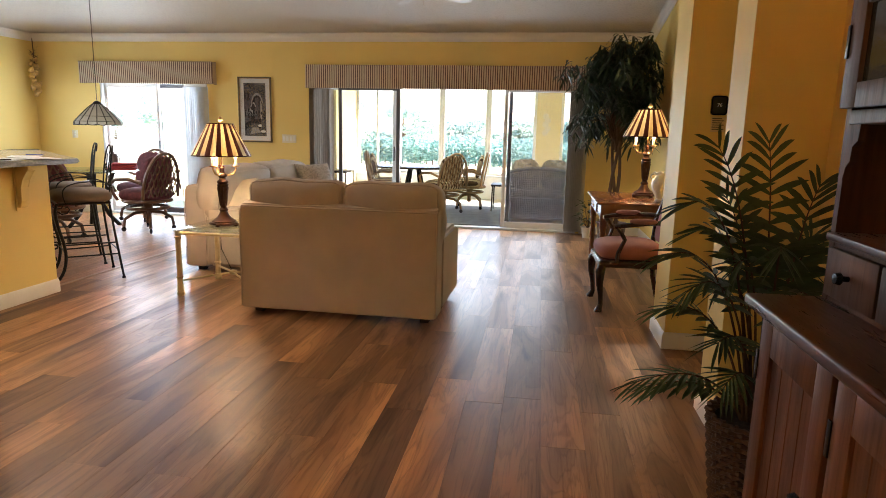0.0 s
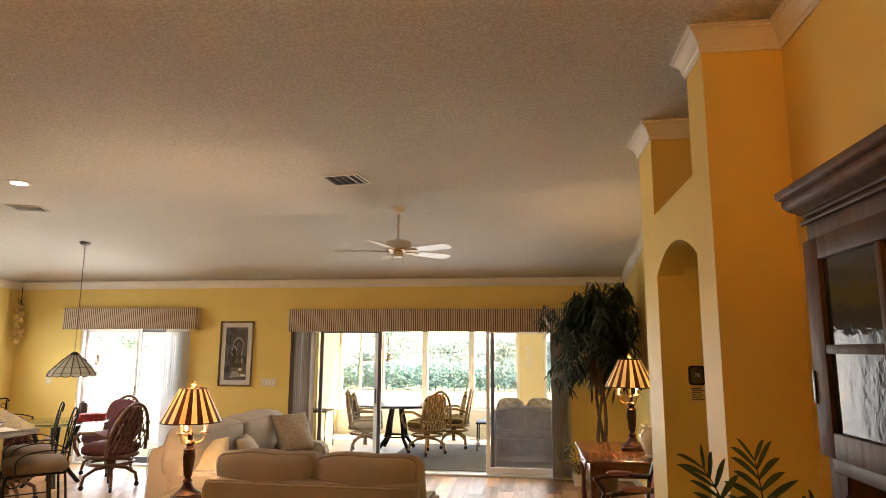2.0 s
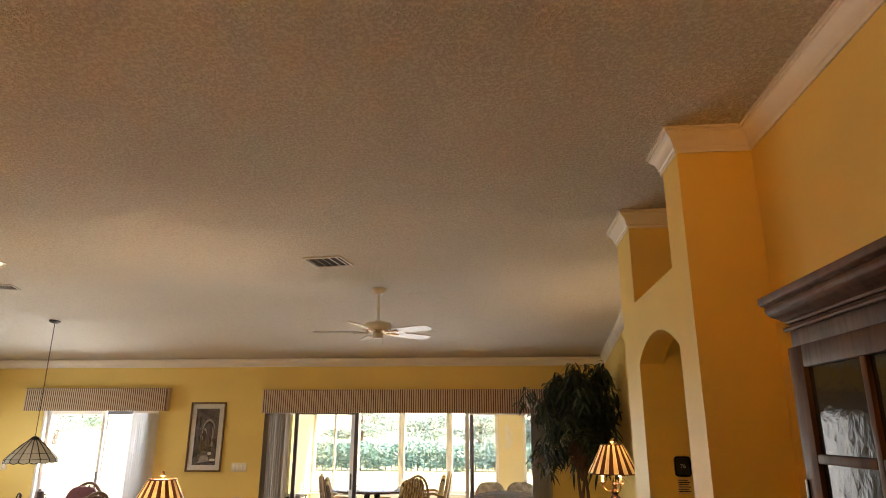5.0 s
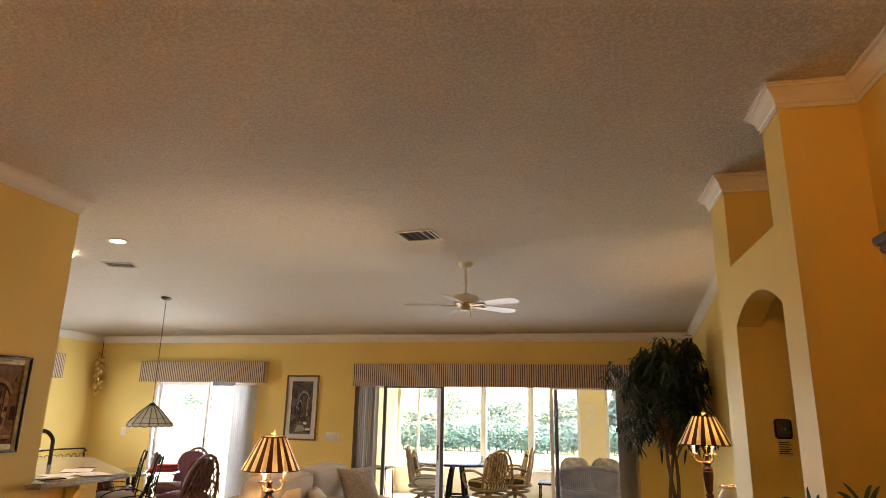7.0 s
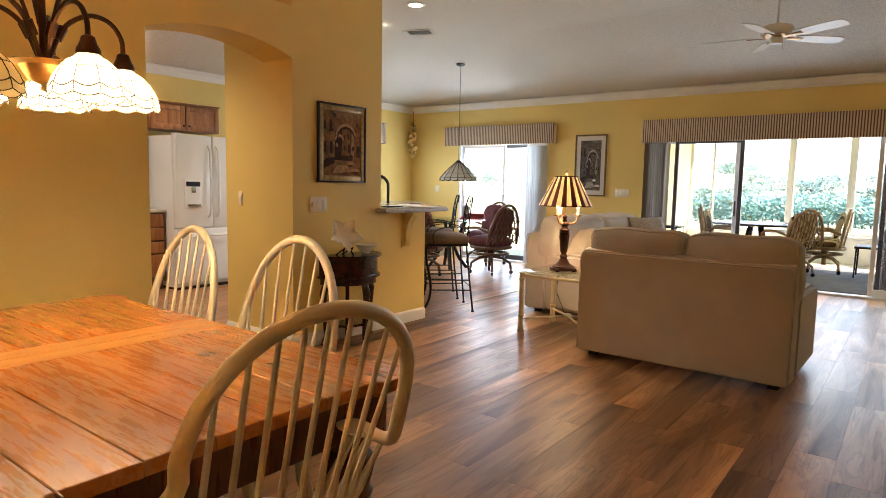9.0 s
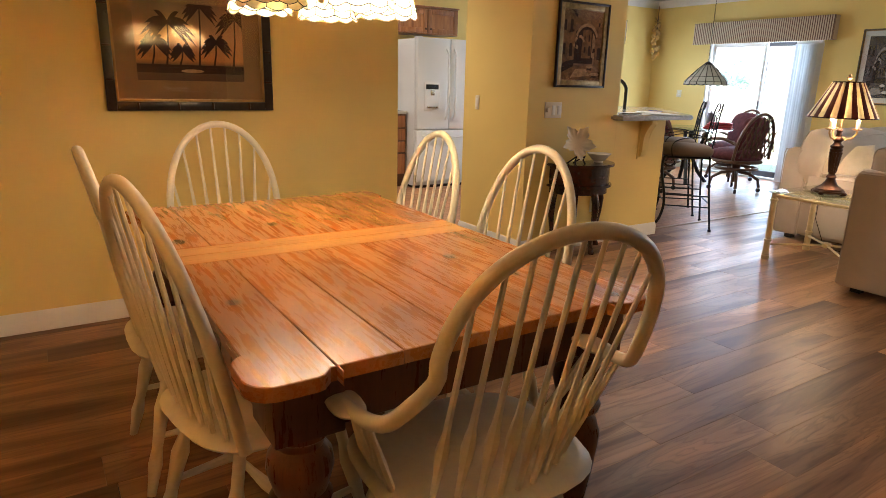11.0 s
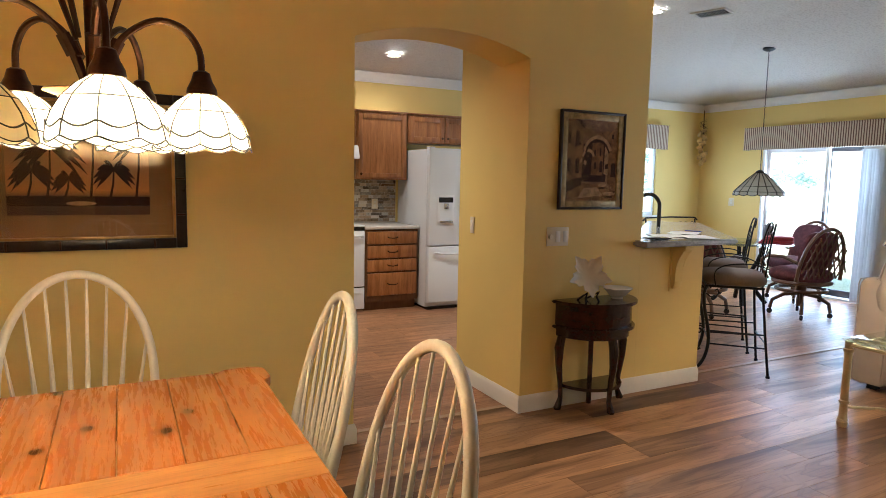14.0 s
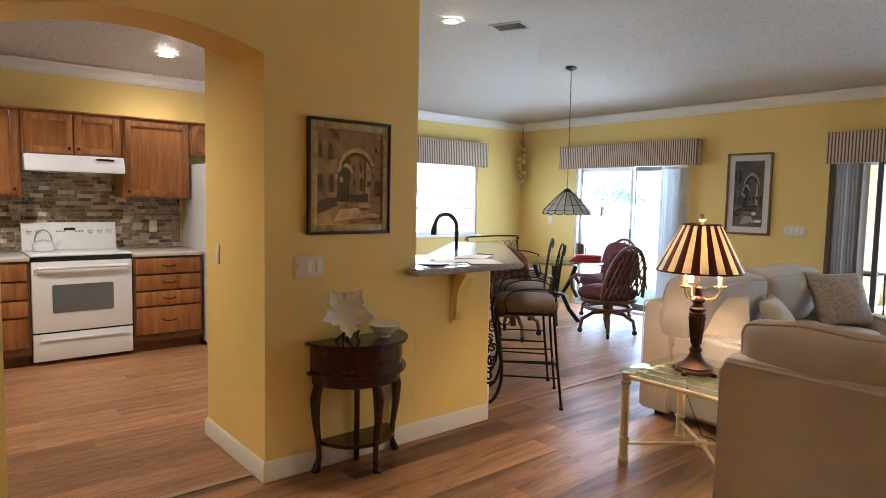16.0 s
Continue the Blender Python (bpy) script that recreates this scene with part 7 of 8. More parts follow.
def half_table():
    root = thing("console_table", pose(LX + 0.003, 3.455, 0), "dark mahogany half-round console with lower shelf", "side table")
    def half(r, d, z0, z1, mat, name, bev=0.004):
        pts = [(0.0, -r), *[(d * math.sin(radians(a)), -r * math.cos(radians(a))) for a in range(10, 171, 10)], (0.0, r)]
        bm = prism(B(), pts, "z", z0, z1)
        if bev: bmesh.ops.bevel(bm, geom=[e for e in bm.edges if abs(e.verts[0].co.z - e.verts[1].co.z) < 1e-6], offset=bev, segments=2, affect="EDGES")
        return part(name, bm, mat, root)
    half(0.30, 0.285, 0.672, 0.692, MAHOGANY, "tabletop", 0.006)
    half(0.268, 0.255, 0.535, 0.6715, MAHOGANY, "drawer_case", 0.002)
    half(0.29, 0.275, 0.515, 0.5345, MAHOGANY, "moulding", 0.005)
    half(0.258, 0.245, 0.462, 0.5145, MAHOGANY, "apron", 0.003)
    half(0.225, 0.215, 0.135, 0.155, MAHOGANY, "shelf", 0.005)
    part("drawer_pull", tube(B(), [(0.252, 0.0, 0.60), (0.262, 0.03, 0.592), (0.252, 0.06, 0.6)], 0.004, 6), BRONZE, root)
    for y, x, sx, sy in ((-0.238, 0.035, 0.15, -1), (0.238, 0.035, 0.15, 1), (0.0, 0.222, 1, 0)):
        part("leg", cabriole(B(), x, y, sx, sy, 0.463, 0.020), MAHOGANY, root)
    part("leg", tube(B(), [(0.03, 0.0, 0), (0.03, 0.0, 0.463)], 0.016, 8), MAHOGANY, root)


half_table()


def leaf_bowl(m, name, size, label, tilt):
    """A porcelain dish shaped like a lobed leaf."""
    root = thing(name, m, label, "dish")
    bm = B()
    n, rings = 60, 6
    prev = None
    c = bm.verts.new((0, 0, 0))
    for k in range(1, rings + 1):
        f = k / rings
        ring = []
        for i in range(n):
            a = 2 * math.pi * i / n
            lobe = 0.66 + 0.34 * (1 - abs(math.sin(2.5 * a)) ** 1.3) + 0.06 * math.cos(15 * a)
            r = size * f * (1 + (lobe - 1) * f)
            ring.append(bm.verts.new((r * math.cos(a), r * math.sin(a), size * 0.28 * f ** 2 + size * 0.04 * math.cos(5 * a) * f * f)))
        for i in range(n):
            if prev: bm.faces.new((prev[i], prev[(i + 1) % n], ring[(i + 1) % n], ring[i]))
            else: bm.faces.new((c, ring[(i + 1) % n], ring[i]))
        prev = ring
    g = bmesh.ops.extrude_face_region(bm, geom=bm.faces[:])
    bmesh.ops.translate(bm, vec=(0, 0, 0.004), verts=[v for v in g["geom"] if isinstance(v, bmesh.types.BMVert)])
    part("leaf_dish", bm, PORCELAIN, root, m=tilt)
    return root


lf = leaf_bowl(pose(LX + 0.12, 3.33, 0.693), "leaf_plate", 0.135, "white porcelain leaf plate standing on a small easel", pose(0.0, 0, 0.15, 0, 68, -18))
for s in (-1, 1):
    part("easel", tube(B(), [(0.055, 0.05 * s, 0.0), (0.04, 0.04 * s, 0.03), (0.055, 0.045 * s, 0.06), (0.02, 0.04 * s, 0.04), (-0.05, 0.03 * s, 0.0)], 0.006, 6), BLACK, lf)
bw = thing("leaf_bowl", pose(LX + 0.13, 3.565, 0.693), "small ruffled white bowl with gilt rim", "bowl")
part("foot", lathe(B(), [(0.035, 0), (0.036, 0.008), (0.03, 0.012)], 20), PORCELAIN, bw)
part("bowl", lathe(B(), [(0.028, 0.012), (0.05, 0.02), (0.07, 0.045), (0.092, 0.068), (0.088, 0.07), (0.066, 0.05), (0.0, 0.022)], 40, wave=0.06, waves=7), PORCELAIN, bw)

# ---- kitchen ----


def shaker(root, name, y0, y1, z0, z1, x, material, panel=True, stile=0.055, knob=None, pull=False):
    """A framed cabinet door or a slab drawer front; it faces +x."""
    bm = B()
    if panel:
        for lo, hi in (((y0, z0), (y0 + stile, z1)), ((y1 - stile, z0), (y1, z1)), ((y0 + stile, z0), (y1 - stile, z0 + stile)), ((y0 + stile, z1 - stile), (y1 - stile, z1))):
            box(bm, (x, lo[0], lo[1]), (x + 0.02, hi[0], hi[1]), 0.004)
    else:
        box(bm, (x, y0, z0), (x + 0.02, y1, z1), 0.006)
    d = part(name, bm, material, root)
    if panel:
        part("panel", box(B(), (x + 0.001, y0 + stile, z0 + stile), (x + 0.011, y1 - stile, z1 - stile)), material, d)
    if knob:
        part("knob", lathe(B(), [(0.006, 0), (0.006, 0.01), (0.014, 0.02), (0.0, 0.028)], 12), BRONZE, d, m=pose(x + 0.02, knob[0], knob[1], 0, 90))
    if pull:
        c, z = (y0 + y1) / 2, (z0 + z1) / 2
        part("pull", tube(B(), [(x + 0.02, c - 0.055, z + 0.008), (x + 0.042, c - 0.05, z), (x + 0.045, c, z - 0.006), (x + 0.042, c + 0.05, z), (x + 0.02, c + 0.055, z + 0.008)], 0.005, 6), BRONZE, d)
    return d


def base_cabinet(y0, y1, drawers, label):
    root = thing("base_cabinet", pose(0, 0, 0), label, "cabinet", "base cabinets")
    xf = KX + 0.655
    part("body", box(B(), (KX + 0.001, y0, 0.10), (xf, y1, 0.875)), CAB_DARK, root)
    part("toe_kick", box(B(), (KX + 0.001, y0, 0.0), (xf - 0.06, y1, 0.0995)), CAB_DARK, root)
    z = 0.862
    for h in drawers:
        shaker(root, "drawer", y0 + 0.02, y1 - 0.02, z - h + 0.012, z - 0.006, xf + 0.0005, CAB_WOOD, False, pull=True)
        z -= h
    return root


base_cabinet(3.092, 3.700, (0.155, 0.15, 0.145, 0.26), "oak base cabinet with four drawers beside the stove")
base_cabinet(1.75, 2.318, (0.155, 0.15, 0.145, 0.26), "oak base cabinet with drawers, partly behind the arch")
for y0, y1 in ((3.092, 3.705), (1.75, 2.318)):
    root = thing("countertop", pose(0, 0, 0), "pale laminate kitchen countertop with short backsplash", "countertop")
    part("slab", box(B(), (KX + 0.001, y0, 0.876), (KX + 0.69, y1, 0.91), 0.008, 3), COUNTER, root)


def upper_cabinet(y0, y1, z0, z1, doors, label, xf=None):
    xf = xf or KX + 0.335
    root = thing("wall_cabinet", pose(0, 0, 0), label, "cabinet", "wall cabinets")
    part("body", box(B(), (KX + 0.001, y0, z0), (xf, y1, z1), 0.002, 1), CAB_WOOD, root)
    n = len(doors)
    w = (y1 - y0 - 0.03) / n
    for i, side in enumerate(doors):
        a, b = y0 + 0.015 + w * i + 0.006, y0 + 0.015 + w * (i + 1) - 0.006
        shaker(root, "door", a, b, z0 + 0.015, z1 - 0.02, xf + 0.0005, CAB_WOOD, True, knob=((a + 0.03) if side < 0 else (b - 0.03), z0 + 0.06))
    part("cornice", box(B(), (KX + 0.001, y0, z1 + 0.0005), (xf + 0.03, y1, z1 + 0.018), 0.004), CAB_WOOD, root)
    return root


upper_cabinet(2.32, 3.09, 1.76, 2.13, (1, -1), "oak wall cabinet with two doors above the hood")
upper_cabinet(3.095, 3.70, 1.40, 2.13, (-1,), "oak wall cabinet with one large door")
upper_cabinet(3.705, 4.62, 1.82, 2.13, (1, -1), "oak wall cabinet above the fridge")
upper_cabinet(1.75, 2.315, 1.40, 2.13, (1,), "oak wall cabinet partly behind the arch")


def hood():
    root = thing("range_hood", pose(0, 0, 0), "white range hood under the wall cabinet", "range hood")
    bm = prism(B(), [(KX + 0.012, 1.758), (KX + 0.45, 1.758), (KX + 0.47, 1.70), (KX + 0.50, 1.64), (KX + 0.50, 1.615), (KX + 0.012, 1.615)], "y", 2.325, 3.085)
    bmesh.ops.bevel(bm, geom=bm.edges[:], offset=0.006, segments=2, affect="EDGES")
    part("body", bm, STOVE_WHITE, root)
    part("control_strip", box(B(), (KX + 0.455, 2.86, 1.722), (KX + 0.468, 3.0, 1.738)), BLACK, root, m=pose(0.004, 0, 0))


hood()


def stove():
    root = thing("stove", pose(0, 0, 0), "white electric stove with oven window and kettle on top", "stove")
    y0, y1, xf = 2.324, 3.086, KX + 0.66
    part("body", box(B(), (KX + 0.02, y0 + 0.003, 0.03), (xf - 0.025, y1 - 0.003, 0.905)), STOVE_WHITE, root)
    part("cooktop", box(B(), (KX + 0.02, y0, 0.9055), (xf + 0.005, y1, 0.922), 0.006), STOVE_WHITE, root)
    d = part("oven_door", box(B(), (xf - 0.022, y0 + 0.004, 0.275), (xf + 0.012, y1 - 0.004, 0.862), 0.008, 3), STOVE_WHITE, root)
    bm = prism(B(), [(2.48, 0.435), (2.47, 0.445), (2.47, 0.66), (2.48, 0.67), (2.92, 0.67), (2.93, 0.66), (2.93, 0.445), (2.92, 0.435)], "x", xf + 0.0125, xf + 0.016)
    part("oven_window", bm, DARK_GLASS, d, smooth=0)
    part("handle", tube(B(), [(xf + 0.012, y0 + 0.03, 0.80), (xf + 0.05, y0 + 0.05, 0.815), (xf + 0.055, (y0 + y1) / 2, 0.818), (xf + 0.05, y1 - 0.05, 0.815), (xf + 0.012, y1 - 0.03, 0.80)], 0.014, 8), STOVE_WHITE, d)
    dr = part("drawer", box(B(), (xf - 0.022, y0 + 0.004, 0.035), (xf + 0.008, y1 - 0.004, 0.262), 0.006), STOVE_WHITE, root)
    part("drawer_lip", box(B(), (xf + 0.0085, y0 + 0.05, 0.20), (xf + 0.022, y1 - 0.05, 0.22), 0.005), STOVE_WHITE, dr)
    part("seam", box(B(), (xf - 0.026, y0 + 0.003, 0.263), (xf - 0.002, y1 - 0.003, 0.274)), BLACK, root, smooth=0)
    part("vent_seam", box(B(), (xf - 0.026, y0 + 0.003, 0.866), (xf - 0.004, y1 - 0.003, 0.904)), BLACK, root, smooth=0)
    bp = prism(B(), [(KX + 0.013, 0.9225), (KX + 0.11, 0.9225), (KX + 0.105, 1.02), (KX + 0.075, 1.15), (KX + 0.06, 1.165), (KX + 0.013, 1.165)], "y", y0 + 0.004, y1 - 0.004)
    back = part("backguard", bp, STOVE_WHITE, root)
    lean = 13
    for y in (2.385, 2.455, 2.87, 2.945, 3.02):
        k = part("knob", lathe(B(), [(0.026, 0), (0.026, 0.006), (0.02, 0.009), (0.018, 0.024), (0.0, 0.026)], 18), STOVE_WHITE, back, m=pose(KX + 0.09, y, 1.085, 0, 90 - lean))
        part("grip", box(B(), (-0.003, -0.018, 0.02), (0.003, 0.018, 0.032), 0.001), CHROME, k)
    part("display", box(B(), (-0.045, -0.012, 0.0), (0.045, 0.012, 0.003)), BLACK, back, smooth=0, m=pose(KX + 0.088, 2.70, 1.105, 0, 90 - lean, 0) @ pose(0, 0, 0, 0, 0, 90))
    for i in range(6):
        part("key", box(B(), (-0.008, -0.006, 0), (0.008, 0.006, 0.002)), CHROME, back, smooth=0, m=pose(KX + 0.091, 2.60 + 0.026 * (i % 3) + (0.15 if i > 2 else 0), 1.085, 0, 90 - lean, 0) @ pose(0, 0, 0, 0, 0, 90))
    for x, y, r in ((KX + 0.22, 2.50, 0.09), (KX + 0.22, 2.90, 0.075), (KX + 0.49, 2.50, 0.075), (KX + 0.49, 2.90, 0.1)):
        part("burner_ring", tube(B(), [(x + r * math.cos(2 * math.pi * i / 30), y + r * math.sin(2 * math.pi * i / 30), 0.922) for i in range(30)], 0.002, 4, closed=True), CHROME, root)


stove()
ket = thing("kettle", pose(KX + 0.26, 2.47, 0.9225), "white enamel kettle with arched handle on the stove", "kettle")
part("body", lathe(B(), [(0.075, 0.0), (0.085, 0.008), (0.088, 0.04), (0.075, 0.075), (0.05, 0.09), (0.03, 0.094), (0.012, 0.10), (0.012, 0.11), (0.0, 0.115)], 28), STOVE_WHITE, ket)
part("spout", tube(B(), [(0.0, 0.07, 0.045), (0.0, 0.105, 0.065), (0.0, 0.125, 0.09)], 0.014, 8, radii=[0.02, 0.014, 0.010]), STOVE_WHITE, ket)
part("handle", tube(B(), [(0, 0.065 * math.cos(radians(a)), 0.085 + 0.10 * math.sin(radians(a))) for a in range(0, 181, 15)], 0.006, 7), CHROME, ket)


def backsplash():
    """Strips of glass and stone mosaic, each a little proud or sunk."""
    r = random.Random(12)
    root = structure("wall_backsplash", box(B(), (KX + 0.001, 1.75, 0.911), (KX + 0.004, 3.705, 1.76)), COUNTER, "brown and grey glass mosaic backsplash", "backsplash")
    m, t, b = nodes_of("mosaic_tile")
    info = t.nodes.new("ShaderNodeObjectInfo")
    c = ramp(t, info.outputs["Random"], [(0.0, (0.07, 0.045, 0.03)), (0.16, (0.46, 0.36, 0.25)), (0.32, (0.12, 0.066, 0.036)), (0.46, (0.68, 0.64, 0.56)), (0.60, (0.10, 0.095, 0.085)), (0.74, (0.30, 0.215, 0.13)), (0.86, (0.045, 0.035, 0.03)), (1.0, (0.46, 0.40, 0.32))])
    n = noise_of(t, coords(t), 30, 4)
    c = mixed(t, c, (0.60, 0.55, 0.46), ramp(t, n, [(0.55, (0, 0, 0)), (0.75, (0.6, 0.6, 0.6))]))
    c = mixed(t, c, (0.05, 0.035, 0.025), ramp(t, n, [(0.28, (0.7, 0.7, 0.7)), (0.42, (0, 0, 0))]))
    t.links.new(c, b.inputs["Base Color"])
    b.inputs["Roughness"].default_value = 0.16
    cache = {}
    z = 0.918
    def tile(w):
        if w not in cache: cache[w] = mesh_of("tile", box(B(), (0, -w / 2 + 0.0008, -0.0160), (0.006, w / 2 - 0.0008, 0.0160)), m, 0)
        return cache[w]
    while z < 1.74:
        y = 1.75 + r.random() * 0.05
        while y < 3.69:
            w = r.choice((0.06, 0.08, 0.1, 0.13))
            w = min(w, round(3.70 - y, 3))
            hidden = (2.33 < y < 3.06 and z < 1.15) or (z > 1.40 and (y > 3.10 or y + w < 2.31)) or z > 1.61
            if w > 0.02 and not hidden and y > 2.0:
                o = new("tile", tile(w))
                o.parent = root
                o.location = (KX + 0.0045 + r.choice((0, 0.001, 0.002)), y + w / 2, z + 0.0160)
            y += w
        z += 0.0338


backsplash()
wall_plate(pose(KX + 0.011, 3.44, 1.12, 0, 0, 90), 0.075, 0.115, 1, "white wall outlet on the mosaic backsplash", "outlet")


def fridge():
    root = thing("refrigerator", pose(0, 0, 0), "white french-door refrigerator with ice dispenser", "refrigerator")
    y0, y1, xb, xf = 3.725, 4.62, KX + 0.02, -6.55
    part("body", box(B(), (xb, y0, 0.03), (xf, y1, 1.735), 0.006), FRIDGE_WHITE, root)
    mid = (y0 + y1) / 2
    for a, b, s in ((y0 + 0.002, mid - 0.003, 1), (mid + 0.003, y1 - 0.002, -1)):
        d = part("door", box(B(), (xf + 0.002, a, 0.705), (xf + 0.075, b, 1.745), 0.012, 3), FRIDGE_WHITE, root)
        e = b - 0.05 if s > 0 else a + 0.05
        part("handle", tube(B(), [(xf + 0.075, e, 0.82), (xf + 0.115, e, 0.87), (xf + 0.13, e, 1.2), (xf + 0.115, e, 1.58), (xf + 0.075, e, 1.63)], 0.013, 8), FRIDGE_WHITE, d)
        if s > 0:
            part("dispenser_panel", box(B(), (xf + 0.0755, a + 0.09, 0.93), (xf + 0.083, a + 0.30, 1.25), 0.006), STOVE_WHITE, d)
            part("dispenser_display", box(B(), (xf + 0.0832, a + 0.11, 1.17), (xf + 0.086, a + 0.28, 1.225)), BLACK, d)
            part("dispenser_recess", box(B(), (xf + 0.0832, a + 0.125, 0.985), (xf + 0.0845, a + 0.265, 1.15)), FRIDGE_WHITE, d)
            part("dispenser_spout", box(B(), (xf + 0.0846, a + 0.17, 1.10), (xf + 0.10, a + 0.22, 1.16), 0.003), CHROME, d)
            part("drip_tray", box(B(), (xf + 0.0832, a + 0.12, 0.955), (xf + 0.105, a + 0.27, 0.975), 0.003), CHROME, d)
    d = part("freezer_drawer", box(B(), (xf + 0.002, y0 + 0.002, 0.08), (xf + 0.075, y1 - 0.002, 0.695), 0.012, 3), FRIDGE_WHITE, root)
    part("handle", tube(B(), [(xf + 0.075, y0 + 0.08, 0.63), (xf + 0.12, y0 + 0.12, 0.625), (xf + 0.125, mid, 0.615), (xf + 0.12, y1 - 0.12, 0.625), (xf + 0.075, y1 - 0.08, 0.63)], 0.013, 8), FRIDGE_WHITE, d)
    part("toe_grille", box(B(), (xb, y0 + 0.02, 0.0), (xf + 0.02, y1 - 0.02, 0.029)), BLACK, root)
    part("hinge_cover", box(B(), (xf - 0.03, y0 + 0.01, 1.7355), (xf + 0.06, y0 + 0.07, 1.757), 0.004), FRIDGE_WHITE, root)


fridge()

# ---- breakfast bar on the diagonal ----
A0, DIR = Vector((LX, 4.47)), Vector((-0.715, 0.70)).normalized()
OUT = Vector((-DIR.y, DIR.x)) * -1
A1 = A0 + DIR * 1.85


def bar():
    t = 0.13
    pts = [(LX, 3.871), (LX, 4.47), tuple(A1), tuple(A1 - OUT * t), (LX - t, 4.47 - 0.055), (LX - t, 3.871)]
    structure("wall_bar", prism(B(), pts, "z", 0.0, 1.0), YELLOW, "yellow painted half wall carrying the breakfast bar", "wall")
    baseboard("baseboard_bar", (A0.x, A0.y, 0), (A1.x, A1.y, 0), (OUT.x, OUT.y, 0), 0.4, 0)
    root = thing("bar_counter", pose(0, 0, 0), "grey speckled stone breakfast bar top on a diagonal", "countertop")
    o0, o1 = Vector((-3.435, 4.66)), A1 + OUT * 0.13 + DIR * 0.05
    i1 = A1 - OUT * 0.36 + DIR * 0.05
    outline = [(-3.435, 3.80), tuple(o0), tuple(o1), tuple(i1), (-3.98, 4.24), (-3.98, 3.8715), (-3.5595, 3.8715), (-3.5595, 3.80)]
    bm = prism(B(), outline, "z", 1.001, 1.04)
    bmesh.ops.bevel(bm, geom=[e for e in bm.edges if abs(e.verts[0].co.z - e.verts[1].co.z) < 1e-6], offset=0.010, segments=3, affect="EDGES")
    part("slab", bm, BAR_STONE, root)
    cor = thing("corbel", pose(LX, 4.19, 0.7), "yellow painted curved corbel under the bar top", "corbel")
    prof = [(0.001, 0.0), (0.001, 0.30), (0.118, 0.30), (0.118, 0.27), (0.10, 0.262), (0.085, 0.235), (0.06, 0.20), (0.045, 0.15), (0.045, 0.05), (0.035, 0.02), (0.028, 0.0)]
    bm = prism(B(), prof, "y", -0.035, 0.035)
    bmesh.ops.bevel(bm, geom=bm.edges[:], offset=0.003, segments=1, affect="EDGES")
    part("bracket", bm, YELLOW, cor)
    part("backplate", box(B(), (0.0008, -0.05, -0.02), (0.012, -0.0352, 0.30), 0.003), YELLOW, cor)
    sink = thing("sink_counter", pose(0, 0, 0), "pale kitchen counter with sink behind the bar", "countertop")
    q0, q1 = Vector((LX - t - 0.002, 4.40)) , A1 - OUT * (t + 0.002)
    w = OUT * -0.62
    part("slab", prism(B(), [tuple(q0), tuple(q1), tuple(q1 + w), tuple(q0 + w + DIR * 0.45)], "z", 0.872, 0.91), COUNTER, sink, smooth=0)
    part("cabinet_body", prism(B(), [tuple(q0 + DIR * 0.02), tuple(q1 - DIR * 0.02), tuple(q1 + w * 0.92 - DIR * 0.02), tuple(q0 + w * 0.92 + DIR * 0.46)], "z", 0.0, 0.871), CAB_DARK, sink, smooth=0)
    fa = thing("faucet", pose(-4.50, 5.0, 0.911, 0, 0, 225), "tall black gooseneck kitchen faucet", "faucet")
    part("base", lathe(B(), [(0.03, 0), (0.03, 0.008), (0.022, 0.015), (0.022, 0.09), (0.016, 0.1)], 18), BLACK, fa)
    part("neck", tube(B(), curve_of([(0, 0, 0.09), (0, 0, 0.30), (0.01, 0, 0.35), (0.045, 0, 0.395), (0.09, 0, 0.41), (0.14, 0, 0.395), (0.17, 0, 0.35), (0.178, 0, 0.32)], 4), 0.0165, 10), BLACK, fa)
    part("spray_head", tube(B(), [(0.178, 0, 0.325), (0.185, 0, 0.28), (0.188, 0, 0.24)], 0.02, 10, radii=[0.017, 0.026, 0.024]), BLACK, fa)
    part("lever", tube(B(), [(0, 0.02, 0.06), (0, 0.05, 0.075), (0, 0.075, 0.12)], 0.006, 6), BLACK, fa)


bar()
sheets = [(-3.62, 4.10, 12), (-3.74, 4.32, -20), (-3.88, 4.62, 35), (-3.58, 4.42, 60)]
for x, y, a in sheets:
    tagged(part("paper_sheet", box(B(), (-0.105, -0.14, 0), (0.105, 0.14, 0.0015)), PAPER, smooth=0, m=pose(x, y, 1.0405 + 0.0018 * sheets.index((x, y, a)), 0, 0, a)), "loose white paper sheet on the bar top", "paper", "papers on the bar")
pen = thing("pen", pose(-3.93, 4.78, 1.047, 0, 0, 20), "blue ballpoint pen on the bar top", "pen")
part("barrel", tube(B(), [(-0.065, 0, 0.004), (0.055, 0, 0.004), (0.07, 0, 0.004)], 0.004, 6, radii=[0.004, 0.004, 0.001]), BLUE_PEN, pen)
tagged(part("black_notebook", box(B(), (-0.08, -0.05, 0), (0.08, 0.05, 0.008), 0.002), BLACK, m=pose(-3.55, 4.0, 1.0475, 0, 0, 70)), "small black notebook on the bar top", "notebook")


def scroll(bm, c, r, turns, ax, ay, rad=0.006, start=0.0):
    """A flat iron spiral in the plane of ax and ay."""
    c, ax, ay = Vector(c), Vector(ax), Vector(ay)
    n = int(14 * turns)
    tube(bm, [c + (ax * math.cos(start + 2 * math.pi * turns * i / n) + ay * math.sin(start + 2 * math.pi * turns * i / n)) * r * (1 - 0.8 * i / n) for i in range(n + 1)], rad, 6)


